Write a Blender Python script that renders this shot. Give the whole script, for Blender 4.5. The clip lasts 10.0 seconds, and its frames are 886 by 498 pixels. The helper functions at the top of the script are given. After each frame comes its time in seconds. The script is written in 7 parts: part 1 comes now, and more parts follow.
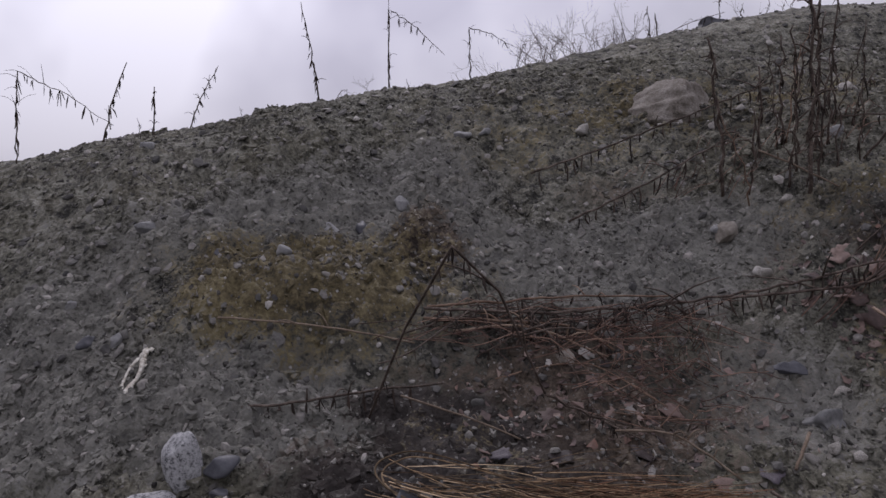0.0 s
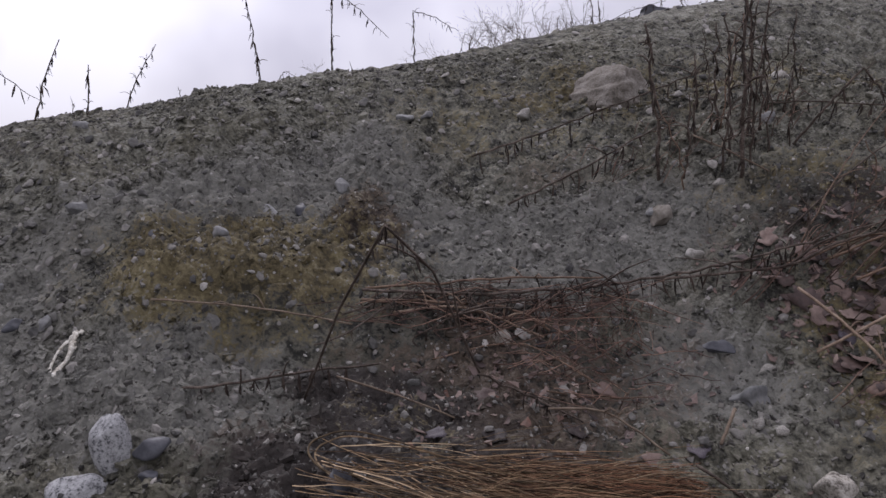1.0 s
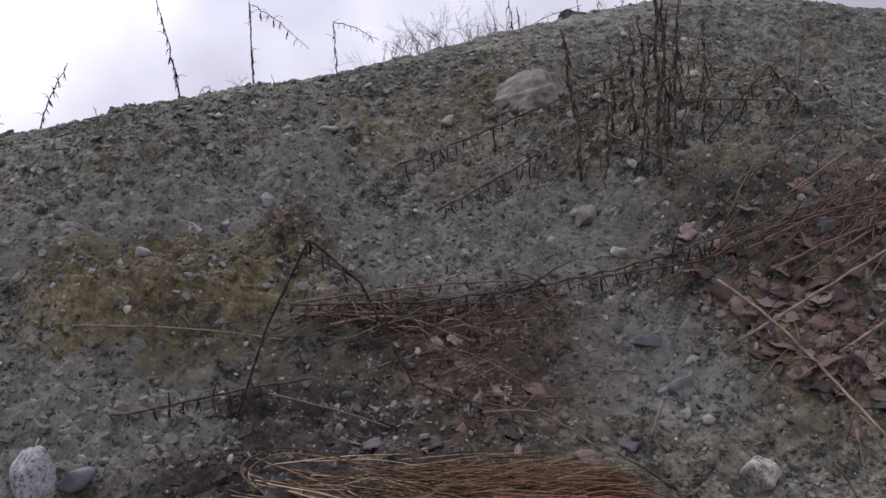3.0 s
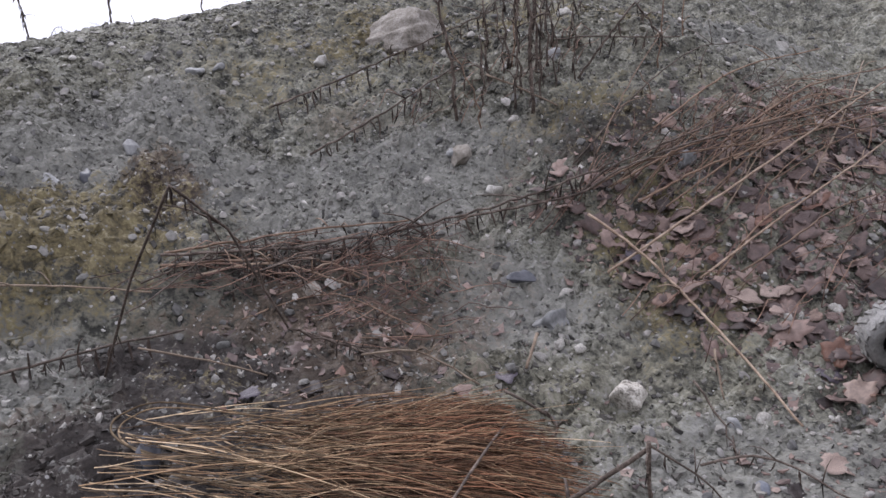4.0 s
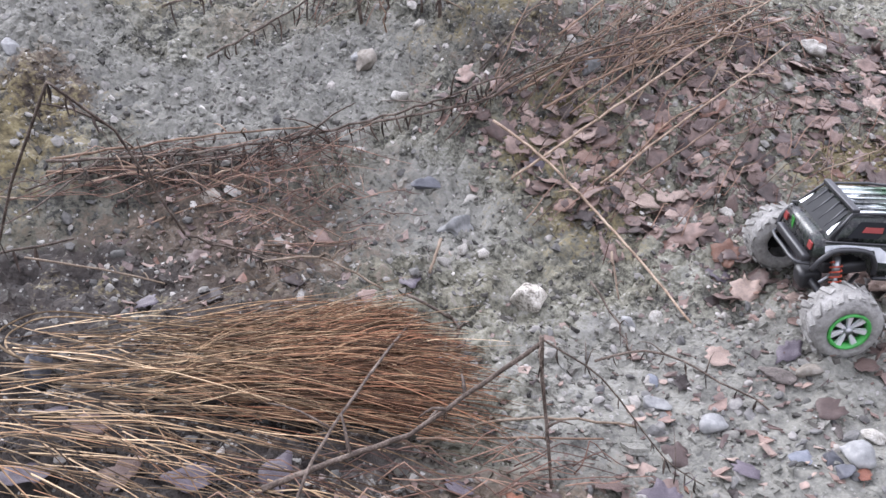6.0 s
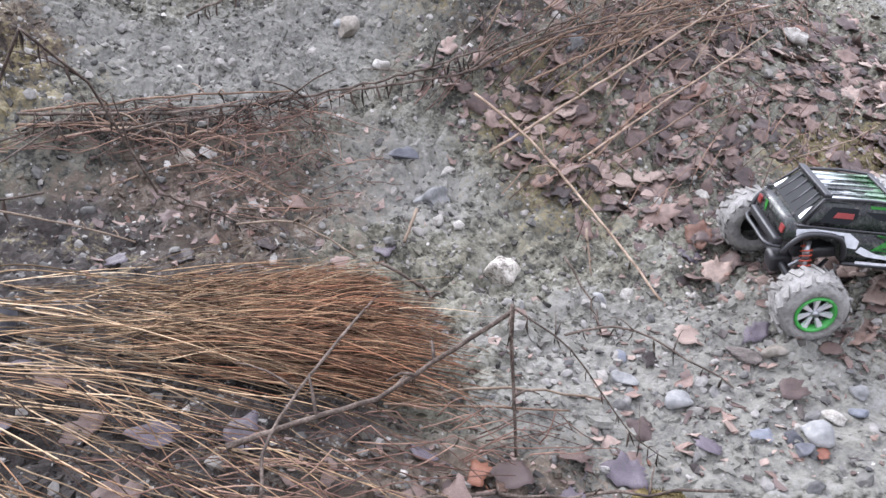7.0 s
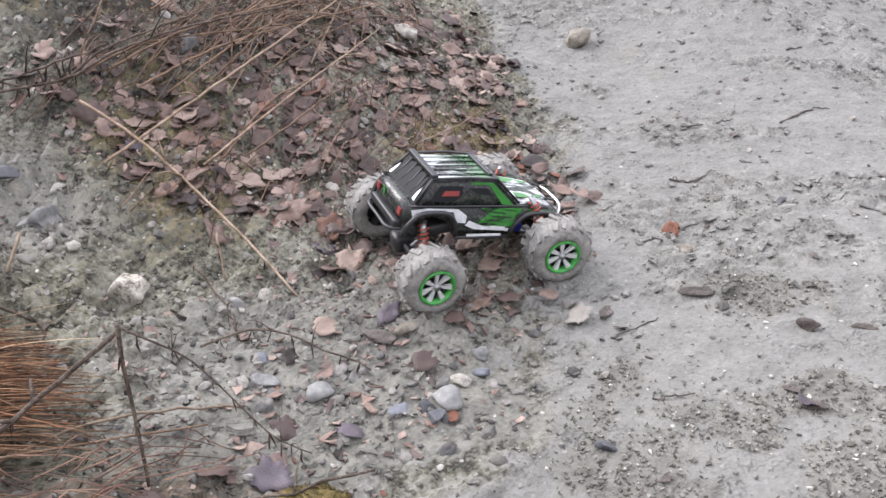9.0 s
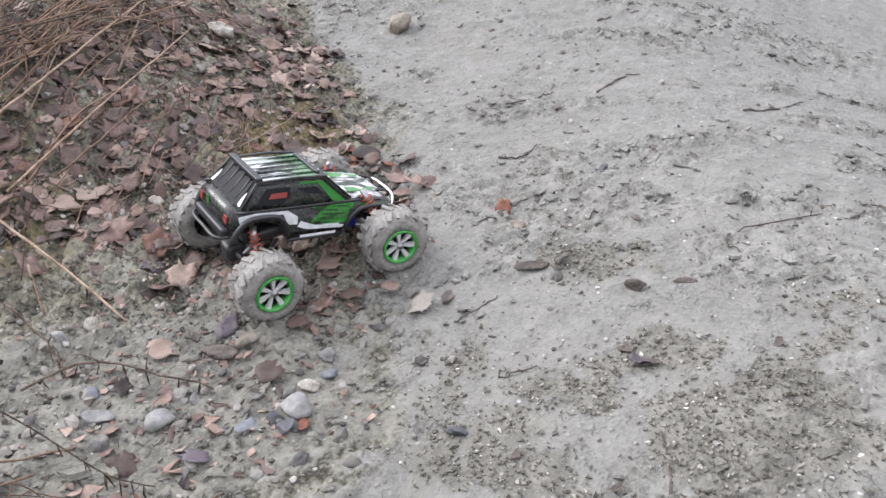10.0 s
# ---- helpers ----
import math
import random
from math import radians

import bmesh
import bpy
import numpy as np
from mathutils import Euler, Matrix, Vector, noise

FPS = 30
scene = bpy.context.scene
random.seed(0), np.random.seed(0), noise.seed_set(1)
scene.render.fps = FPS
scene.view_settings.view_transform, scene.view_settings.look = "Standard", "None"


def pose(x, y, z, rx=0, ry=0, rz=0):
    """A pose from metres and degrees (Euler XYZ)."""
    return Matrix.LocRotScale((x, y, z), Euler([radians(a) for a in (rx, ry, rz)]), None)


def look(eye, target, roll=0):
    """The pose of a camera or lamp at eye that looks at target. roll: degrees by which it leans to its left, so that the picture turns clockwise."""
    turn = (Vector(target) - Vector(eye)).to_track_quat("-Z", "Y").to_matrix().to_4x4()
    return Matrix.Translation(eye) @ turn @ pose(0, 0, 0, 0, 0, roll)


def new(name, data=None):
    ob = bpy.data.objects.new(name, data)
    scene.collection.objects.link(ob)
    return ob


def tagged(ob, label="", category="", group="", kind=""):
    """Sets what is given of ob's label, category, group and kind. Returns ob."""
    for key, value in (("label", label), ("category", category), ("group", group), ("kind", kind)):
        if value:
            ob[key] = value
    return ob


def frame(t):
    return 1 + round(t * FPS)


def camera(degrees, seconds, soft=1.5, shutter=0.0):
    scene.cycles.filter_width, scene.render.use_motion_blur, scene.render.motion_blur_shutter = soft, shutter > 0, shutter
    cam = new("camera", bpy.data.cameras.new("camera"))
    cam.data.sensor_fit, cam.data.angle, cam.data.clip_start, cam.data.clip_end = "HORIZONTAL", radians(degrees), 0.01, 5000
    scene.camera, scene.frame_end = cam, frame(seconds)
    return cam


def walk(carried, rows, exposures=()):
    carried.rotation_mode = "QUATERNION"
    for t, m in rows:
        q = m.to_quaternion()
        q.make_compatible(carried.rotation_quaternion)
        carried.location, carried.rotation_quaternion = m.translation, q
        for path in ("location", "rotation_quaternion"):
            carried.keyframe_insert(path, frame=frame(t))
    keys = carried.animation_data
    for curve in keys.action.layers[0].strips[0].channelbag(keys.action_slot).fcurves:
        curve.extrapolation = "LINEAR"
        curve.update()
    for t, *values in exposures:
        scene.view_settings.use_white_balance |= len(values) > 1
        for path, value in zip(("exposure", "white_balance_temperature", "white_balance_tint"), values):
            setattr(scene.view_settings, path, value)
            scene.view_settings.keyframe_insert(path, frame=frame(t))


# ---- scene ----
# ================================================================ camera
# seconds, x, y, z, yaw to the right, pitch up, roll
PATH = [
    (0.0, 0.000, 0.000, 1.120, 0.00, -5.49, -0.33),
    (0.5, 0.025, 0.005, 1.110, 3.37, -7.82, -1.48),
    (1.0, 0.039, -0.005, 1.102, 3.48, -6.38, 0.15),
    (1.5, 0.036, 0.000, 1.116, 4.37, -6.93, 0.18),
    (2.0, 0.043, 0.001, 1.116, 4.00, -6.72, 0.19),
    (2.5, 0.046, -0.004, 1.114, 4.67, -6.32, -0.29),
    (2.8, 0.056, -0.011, 1.108, 6.13, -6.40, -1.54),
    (3.0, 0.062, -0.013, 1.105, 8.02, -5.93, -2.14),
    (3.1, 0.063, -0.010, 1.109, 7.26, -6.53, -1.40),
    (3.2, 0.064, -0.006, 1.113, 10.68, -8.26, -1.50),
    (4.3, 0.117, -0.006, 1.090, 16.04, -10.24, -2.96),
    (4.5, 0.122, -0.006, 1.092, 16.32, -10.21, -2.61),
    (5.0, 0.130, 0.005, 1.091, 18.70, -12.37, -4.24),
    (5.5, 0.137, 0.002, 1.071, 20.59, -15.34, -2.86),
    (5.7, 0.136, -0.003, 1.067, 21.06, -15.75, -2.96),
    (6.8, 0.121, -0.015, 1.045, 23.15, -17.94, 0.75),
    (7.0, 0.135, -0.013, 1.039, 23.26, -17.87, 0.65),
    (7.5, 0.147, -0.012, 1.032, 25.69, -18.07, 0.16),
    (8.0, 0.169, -0.024, 1.024, 30.30, -19.21, 1.13),
    (8.5, 0.205, -0.032, 1.004, 38.55, -20.98, 1.52),
    (9.0, 0.243, -0.050, 1.020, 46.74, -17.37, 0.44),
    (9.5, 0.276, -0.073, 1.027, 52.01, -16.92, -2.00),
    (10.0, 0.299, -0.078, 1.030, 57.01, -18.56, -3.11),
]


def aim(row):
    t, x, y, z, yaw, pitch, roll = row
    a, b = radians(yaw), radians(pitch)
    ahead = Vector((math.sin(a) * math.cos(b), math.cos(a) * math.cos(b), math.sin(b)))
    eye = Vector((x, y, z))
    return t, look(eye, eye + ahead * 3.0, roll)


cam = camera(57.2, 10.0, soft=1.5)
walk(cam, [aim(r) for r in PATH], exposures=[(0.0, -0.62, 6300, 20), (0.5, -0.45, 6350, 18), (1.5, -0.24, 6300, 18), (3.0, -0.2, 6250, 17), (3.2, -0.1, 6250, 17), (4.3, 0.85, 6150, 14), (5.0, 1.06, 6120, 14), (5.5, 1.35, 6100, 14), (7.0, 1.54, 6080, 13), (8.0, 1.47, 6250, 12), (8.5, 1.36, 6500, 12), (10.0, 1.17, 6500, 10)])

# ================================================================ light
SUN_UP, SUN_ROUND = radians(42), radians(-14)
SUN_DIR = Vector((math.sin(SUN_ROUND) * math.cos(SUN_UP), math.cos(SUN_ROUND) * math.cos(SUN_UP), math.sin(SUN_UP)))
world = bpy.data.worlds.new("overcast_sky")
world.use_nodes = True
scene.world = world
wn, wl = world.node_tree.nodes, world.node_tree.links
wn.clear()
w_out = wn.new("ShaderNodeOutputWorld")
w_bg = wn.new("ShaderNodeBackground")
w_sky = wn.new("ShaderNodeTexSky")
w_sky.sky_type = "NISHITA"
w_sky.sun_disc = False
w_sky.sun_elevation, w_sky.sun_rotation = SUN_UP, SUN_ROUND
w_scale = wn.new("ShaderNodeMix")
w_scale.data_type, w_scale.blend_type = "RGBA", "MULTIPLY"
w_scale.inputs[0].default_value = 1.0
w_scale.inputs[7].default_value = (0.6, 0.6, 0.6, 1)
w_co = wn.new("ShaderNodeTexCoord")
w_noise = wn.new("ShaderNodeTexNoise")
w_noise.inputs["Scale"].default_value = 2.6
w_noise.inputs["Detail"].default_value = 4.0
w_ramp = wn.new("ShaderNodeValToRGB")
w_ramp.color_ramp.elements[0].position, w_ramp.color_ramp.elements[0].color = 0.4, (7.6, 7.6, 8.7, 1)
w_ramp.color_ramp.elements[1].position, w_ramp.color_ramp.elements[1].color = 0.62, (12.4, 12.5, 13.5, 1)
w_mix = wn.new("ShaderNodeMix")
w_mix.data_type = "RGBA"
w_mix.inputs[0].default_value = 0.93
wl.new(w_co.outputs["Generated"], w_noise.inputs["Vector"])
wl.new(w_noise.outputs["Fac"], w_ramp.inputs["Fac"])
wl.new(w_sky.outputs[0], w_scale.inputs[6])
wl.new(w_scale.outputs[2], w_mix.inputs[6])
wl.new(w_ramp.outputs["Color"], w_mix.inputs[7])
# the cloud cover is brighter overhead and round the hidden sun
w_up = wn.new("ShaderNodeVectorMath")
w_up.operation = "DOT_PRODUCT"
w_up.inputs[1].default_value = (0, 0, 1)
wl.new(w_co.outputs["Generated"], w_up.inputs[0])
w_grad = wn.new("ShaderNodeMapRange")
w_grad.inputs["From Min"].default_value, w_grad.inputs["From Max"].default_value = 0.0, 1.0
w_grad.inputs["To Min"].default_value, w_grad.inputs["To Max"].default_value = 0.65, 1.5
wl.new(w_up.outputs["Value"], w_grad.inputs["Value"])
w_sun = wn.new("ShaderNodeVectorMath")
w_sun.operation = "DOT_PRODUCT"
w_sun.inputs[1].default_value = SUN_DIR
wl.new(w_co.outputs["Generated"], w_sun.inputs[0])
w_glow = wn.new("ShaderNodeMapRange")
w_glow.interpolation_type = "SMOOTHSTEP"
w_glow.inputs["From Min"].default_value, w_glow.inputs["From Max"].default_value = 0.6, 1.0
w_glow.inputs["To Min"].default_value, w_glow.inputs["To Max"].default_value = 0.0, 0.9
wl.new(w_sun.outputs["Value"], w_glow.inputs["Value"])
w_sum = wn.new("ShaderNodeMath")
w_sum.operation = "ADD"
wl.new(w_grad.outputs["Result"], w_sum.inputs[0])
wl.new(w_glow.outputs["Result"], w_sum.inputs[1])
w_shade = wn.new("ShaderNodeVectorMath")
w_shade.operation = "SCALE"
wl.new(w_mix.outputs[2], w_shade.inputs[0])
wl.new(w_sum.outputs[0], w_shade.inputs["Scale"])
wl.new(w_shade.outputs["Vector"], w_bg.inputs["Color"])
w_bg.inputs["Strength"].default_value = 0.085
wl.new(w_bg.outputs[0], w_out.inputs["Surface"])

sun_data = bpy.data.lights.new("sun", "SUN")
sun_data.energy, sun_data.angle, sun_data.color = 1.25, radians(26), (1.0, 0.97, 0.93)
sun = new("sun", sun_data)
sun.matrix_world = look(SUN_DIR * 20, (0.0, 0.0, 0.0))

# ================================================================ materials


def shader(name):
    m = bpy.data.materials.new(name)
    m.use_nodes = True
    n, l = m.node_tree.nodes, m.node_tree.links
    return m, n, l, n["Principled BSDF"]


def ramp(n, stops):
    r = n.new("ShaderNodeValToRGB")
    e = r.color_ramp.elements
    while len(e) < len(stops):
        e.new(0.5)
    for el, (p, col) in zip(e, stops):
        el.position, el.color = p, (*col, 1)
    return r


def noise_node(n, l, scale, detail=4.0, rough=0.6, vec=None, kind="Object"):
    t = n.new("ShaderNodeTexNoise")
    t.inputs["Scale"].default_value, t.inputs["Detail"].default_value, t.inputs["Roughness"].default_value = scale, detail, rough
    if vec is None:
        c = n.new("ShaderNodeTexCoord")
        vec = c.outputs[kind]
    l.new(vec, t.inputs["Vector"])
    return t


def mixer(n, l, fac, a, b, blend="MIX"):
    m = n.new("ShaderNodeMix")
    m.data_type, m.blend_type = "RGBA", blend
    for sock, v in ((m.inputs[0], fac), (m.inputs[6], a), (m.inputs[7], b)):
        if isinstance(v, (int, float)):
            sock.default_value = v
        elif isinstance(v, tuple):
            sock.default_value = (*v, 1)
        else:
            l.new(v, sock)
    return m.outputs[2]


def mathn(n, l, op, a, b, clamp=False):
    m = n.new("ShaderNodeMath")
    m.operation, m.use_clamp = op, clamp
    for sock, v in ((m.inputs[0], a), (m.inputs[1], b)):
        if isinstance(v, (int, float)):
            sock.default_value = v
        else:
            l.new(v, sock)
    return m.outputs[0]


def bump(n, l, bsdf, height, strength, distance=0.01):
    b = n.new("ShaderNodeBump")
    b.inputs["Strength"].default_value, b.inputs["Distance"].default_value = strength, distance
    l.new(height, b.inputs["Height"])
    l.new(b.outputs[0], bsdf.inputs["Normal"])


def speckled(name, stops, scale, rough=0.85, bump_strength=0.4, fine=9.0, vary=0.0, metallic=0.0, island=False, spec=0.3):
    """Colour by noise at two scales, with relief. vary: how far whole pieces differ in lightness."""
    m, n, l, b = shader(name)
    big, small = noise_node(n, l, scale, 5.0), noise_node(n, l, scale * fine, 3.0)
    f = mathn(n, l, "ADD", mathn(n, l, "MULTIPLY", big.outputs["Fac"], 0.6), mathn(n, l, "MULTIPLY", small.outputs["Fac"], 0.4))
    col = ramp(n, stops)
    l.new(f, col.inputs["Fac"])
    out = col.outputs["Color"]
    if vary:
        if island:
            g = n.new("ShaderNodeNewGeometry")
            rnd = g.outputs["Random Per Island"]
        else:
            g = n.new("ShaderNodeObjectInfo")
            rnd = g.outputs["Random"]
        k = mathn(n, l, "ADD", mathn(n, l, "MULTIPLY", rnd, 2 * vary), 1 - vary)
        gray = n.new("ShaderNodeCombineColor")
        for i in range(3):
            l.new(k, gray.inputs[i])
        out = mixer(n, l, 1.0, out, gray.outputs[0], "MULTIPLY")
    l.new(out, b.inputs["Base Color"])
    b.inputs["Roughness"].default_value = rough
    b.inputs["Metallic"].default_value = metallic
    b.inputs["Specular IOR Level"].default_value = spec
    bump(n, l, b, f, bump_strength)
    return m


def island_ramp(name, stops, rough=0.8, grain=60.0, bump_strength=0.3, per_object=False, spec=0.3):
    """Each loose piece takes a colour of its own from the ramp; grain on top."""
    m, n, l, b = shader(name)
    if per_object:
        rnd = n.new("ShaderNodeObjectInfo").outputs["Random"]
    else:
        rnd = n.new("ShaderNodeNewGeometry").outputs["Random Per Island"]
    col = ramp(n, stops)
    l.new(rnd, col.inputs["Fac"])
    g = noise_node(n, l, grain, 4.0)
    gr = ramp(n, [(0.3, (0.6, 0.6, 0.6)), (0.7, (1.25, 1.22, 1.2))])
    l.new(g.outputs["Fac"], gr.inputs["Fac"])
    l.new(mixer(n, l, 1.0, col.outputs["Color"], gr.outputs["Color"], "MULTIPLY"), b.inputs["Base Color"])
    b.inputs["Roughness"].default_value = rough
    b.inputs["Specular IOR Level"].default_value = spec
    bump(n, l, b, g.outputs["Fac"], bump_strength, 0.004)
    return m


def plain(name, col, rough=0.5, metallic=0.0, grain=0.12, scale=40.0, spec=0.5):
    m, n, l, b = shader(name)
    g = noise_node(n, l, scale, 4.0)
    r = ramp(n, [(0.3, tuple(v * (1 - grain) for v in col)), (0.7, tuple(min(1, v * (1 + grain)) for v in col))])
    l.new(g.outputs["Fac"], r.inputs["Fac"])
    l.new(r.outputs["Color"], b.inputs["Base Color"])
    b.inputs["Roughness"].default_value, b.inputs["Metallic"].default_value = rough, metallic
    b.inputs["Specular IOR Level"].default_value = spec
    return m


def ground_material():
    m, n, l, b = shader("gravel_soil")
    co = n.new("ShaderNodeTexCoord").outputs["Object"]
    n1, n2, n3 = noise_node(n, l, 2.2, 6.0, 0.65, co), noise_node(n, l, 18.0, 5.0, 0.62, co), noise_node(n, l, 80.0, 3.0, 0.6, co)
    n4 = noise_node(n, l, 5.0, 5.0, 0.6, co)
    f = mathn(n, l, "ADD", mathn(n, l, "ADD", mathn(n, l, "MULTIPLY", n1.outputs["Fac"], 0.17), mathn(n, l, "MULTIPLY", n4.outputs["Fac"], 0.14)),
              mathn(n, l, "ADD", mathn(n, l, "MULTIPLY", n2.outputs["Fac"], 0.42), mathn(n, l, "MULTIPLY", n3.outputs["Fac"], 0.27)))

    f = mathn(n, l, "ADD", mathn(n, l, "MULTIPLY", f, 0.73), 0.122)

    def zone(stops):
        r = ramp(n, stops)
        l.new(f, r.inputs["Fac"])
        return r.outputs["Color"]

    def mask(name, edge):
        a = n.new("ShaderNodeAttribute")
        a.attribute_name = name
        k = mathn(n, l, "ADD", a.outputs["Fac"], mathn(n, l, "MULTIPLY", mathn(n, l, "SUBTRACT", n2.outputs["Fac"], 0.5), edge))
        k = mathn(n, l, "ADD", k, mathn(n, l, "MULTIPLY", mathn(n, l, "SUBTRACT", n3.outputs["Fac"], 0.5), edge * 0.8))
        k = mathn(n, l, "ADD", k, mathn(n, l, "MULTIPLY", mathn(n, l, "SUBTRACT", n4.outputs["Fac"], 0.5), edge))
        s = n.new("ShaderNodeMapRange")
        s.interpolation_type = "SMOOTHSTEP"
        s.inputs["From Min"].default_value, s.inputs["From Max"].default_value = 0.32, 0.68
        l.new(k, s.inputs["Value"])
        return s.outputs["Result"]

    n5, n6 = noise_node(n, l, 1.7, 5.0, 0.7, co), noise_node(n, l, 7.0, 6.0, 0.7, co)

    def patches(tex, lo, hi):
        s = n.new("ShaderNodeMapRange")
        s.interpolation_type = "SMOOTHSTEP"
        s.inputs["From Min"].default_value, s.inputs["From Max"].default_value = lo, hi
        l.new(tex, s.inputs["Value"])
        return s.outputs["Result"]

    # near-black and pale ends paint shaded crevices and lit clod tops into the colour
    col = zone([(0.43, (0.022, 0.0215, 0.017)), (0.5, (0.143, 0.138, 0.1079)), (0.57, (0.295, 0.294, 0.2447))])
    brown = mathn(n, l, "MULTIPLY", patches(n6.outputs["Fac"], 0.46, 0.66), 0.65)
    col = mixer(n, l, brown, col, zone([(0.43, (0.02, 0.017, 0.012)), (0.5, (0.102, 0.091, 0.0615)), (0.58, (0.22, 0.2, 0.1472))]))
    olive = mathn(n, l, "MULTIPLY", patches(n5.outputs["Fac"], 0.48, 0.64), 0.6)
    col = mixer(n, l, olive, col, zone([(0.43, (0.03, 0.028, 0.0193)), (0.5, (0.125, 0.117, 0.0791)), (0.58, (0.24, 0.228, 0.1684))]))
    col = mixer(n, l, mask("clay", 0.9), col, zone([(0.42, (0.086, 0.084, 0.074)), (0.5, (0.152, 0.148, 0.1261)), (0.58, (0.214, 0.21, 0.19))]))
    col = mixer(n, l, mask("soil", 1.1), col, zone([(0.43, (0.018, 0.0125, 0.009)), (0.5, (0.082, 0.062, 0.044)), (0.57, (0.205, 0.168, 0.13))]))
    # darkest ground tone, below the grass tuft, the stem mats and the canes
    col = mixer(n, l, mask("dark_ground", 0.9), col, zone([(0.4, (0.012, 0.0095, 0.008)), (0.5, (0.032, 0.026, 0.022)), (0.6, (0.075, 0.06, 0.05))]))
    col = mixer(n, l, mask("moss", 1.1), col, zone([(0.42, (0.028, 0.023, 0.011)), (0.5, (0.112, 0.09, 0.044)), (0.58, (0.212, 0.182, 0.096))]))
    col = mixer(n, l, mask("sand", 0.5), col, zone([(0.42, (0.128, 0.126, 0.115)), (0.5, (0.165, 0.163, 0.15)), (0.58, (0.205, 0.203, 0.188))]))
    col = mixer(n, l, mask("crust", 1.3), col, zone([(0.42, (0.1, 0.098, 0.088)), (0.5, (0.178, 0.176, 0.161)), (0.58, (0.245, 0.243, 0.225))]))
    col = mixer(n, l, mask("grit", 1.5), col, zone([(0.42, (0.085, 0.082, 0.07)), (0.5, (0.138, 0.134, 0.117)), (0.58, (0.2, 0.196, 0.176))]))
    # fine gravel: scattered paler and darker grains
    for scale, lo, hi in ((60.0, 0.86, 0.3), (110.0, 0.9, 0.3)):
        vo = n.new("ShaderNodeTexVoronoi")
        vo.inputs["Scale"].default_value = scale
        l.new(co, vo.inputs["Vector"])
        sc = n.new("ShaderNodeSeparateColor")
        l.new(vo.outputs["Color"], sc.inputs[0])
        grain = mathn(n, l, "MULTIPLY", mathn(n, l, "GREATER_THAN", sc.outputs[0], lo), mathn(n, l, "LESS_THAN", vo.outputs["Distance"], hi))
        tone = ramp(n, [(0.0, (0.085, 0.084, 0.08)), (0.45, (0.16, 0.154, 0.142)), (0.9, (0.26, 0.25, 0.232)), (1.0, (0.45, 0.44, 0.42))])
        l.new(sc.outputs[1], tone.inputs["Fac"])
        col = mixer(n, l, mathn(n, l, "MULTIPLY", grain, 0.65), col, tone.outputs["Color"])
    l.new(col, b.inputs["Base Color"])
    b.inputs["Roughness"].default_value = 0.82
    b.inputs["Specular IOR Level"].default_value = 0.35
    h = mathn(n, l, "ADD", mathn(n, l, "MULTIPLY", n2.outputs["Fac"], 0.4), mathn(n, l, "MULTIPLY", n3.outputs["Fac"], 0.2))
    # flaked crust: angular chips that stand at uneven heights
    warp = n.new("ShaderNodeVectorMath")
    warp.operation = "ADD"
    bend = n.new("ShaderNodeVectorMath")
    bend.operation = "SCALE"
    bend.inputs["Scale"].default_value = 0.05
    l.new(n2.outputs["Color"], bend.inputs[0])
    l.new(co, warp.inputs[0])
    l.new(bend.outputs["Vector"], warp.inputs[1])
    for scale, k in ((30.0, 0.5), (62.0, 0.34)):
        vo = n.new("ShaderNodeTexVoronoi")
        vo.inputs["Scale"].default_value = scale
        l.new(warp.outputs["Vector"], vo.inputs["Vector"])
        sc = n.new("ShaderNodeSeparateColor")
        l.new(vo.outputs["Color"], sc.inputs[0])
        chip = mathn(n, l, "MULTIPLY", mathn(n, l, "GREATER_THAN", sc.outputs[0], 0.5), sc.outputs[1])
        h = mathn(n, l, "ADD", h, mathn(n, l, "MULTIPLY", mathn(n, l, "MULTIPLY", chip, patches(n4.outputs["Fac"], 0.36, 0.5)), k))
    bump(n, l, b, h, 1.0, 0.025)
    return m


M_GROUND = ground_material()
M_PEBBLE = island_ramp("pebbles", [(0.0, (0.045, 0.044, 0.042)), (0.3, (0.12, 0.117, 0.108)), (0.65, (0.2, 0.192, 0.174)), (0.92, (0.27, 0.258, 0.234)), (1.0, (0.42, 0.405, 0.37))], 0.8)
M_SHINGLE = island_ramp("shingle", [(0.0, (0.06, 0.06, 0.06)), (0.35, (0.13, 0.128, 0.122)), (0.8, (0.2, 0.193, 0.18)), (1.0, (0.3, 0.29, 0.27))], 0.8)
M_CHIP = island_ramp("stone_chips", [(0.0, (0.03, 0.028, 0.025)), (0.3, (0.075, 0.07, 0.061)), (0.65, (0.145, 0.138, 0.122)), (0.95, (0.22, 0.212, 0.19)), (1.0, (0.33, 0.32, 0.29))], 0.85)
M_GRIT = island_ramp("grit", [(0.0, (0.064, 0.06, 0.05)), (0.4, (0.118, 0.113, 0.097)), (0.85, (0.2, 0.194, 0.174)), (0.965, (0.27, 0.262, 0.24)), (1.0, (0.5, 0.49, 0.46))], 0.8)
M_STONE_GREY = speckled("grey_stone", [(0.3, (0.1, 0.1, 0.098)), (0.5, (0.2, 0.2, 0.195)), (0.7, (0.3, 0.295, 0.28))], 9, 0.75, 0.35, vary=0.25)
M_STONE_DARK = speckled("dark_slate_stone", [(0.3, (0.035, 0.036, 0.042)), (0.6, (0.085, 0.086, 0.095))], 9, 0.5, 0.25, vary=0.2)
M_STONE_TAN = speckled("tan_stone", [(0.35, (0.1, 0.088, 0.07)), (0.5, (0.2, 0.178, 0.148)), (0.66, (0.29, 0.268, 0.235))], 8, 0.8, 0.35, vary=0.2)
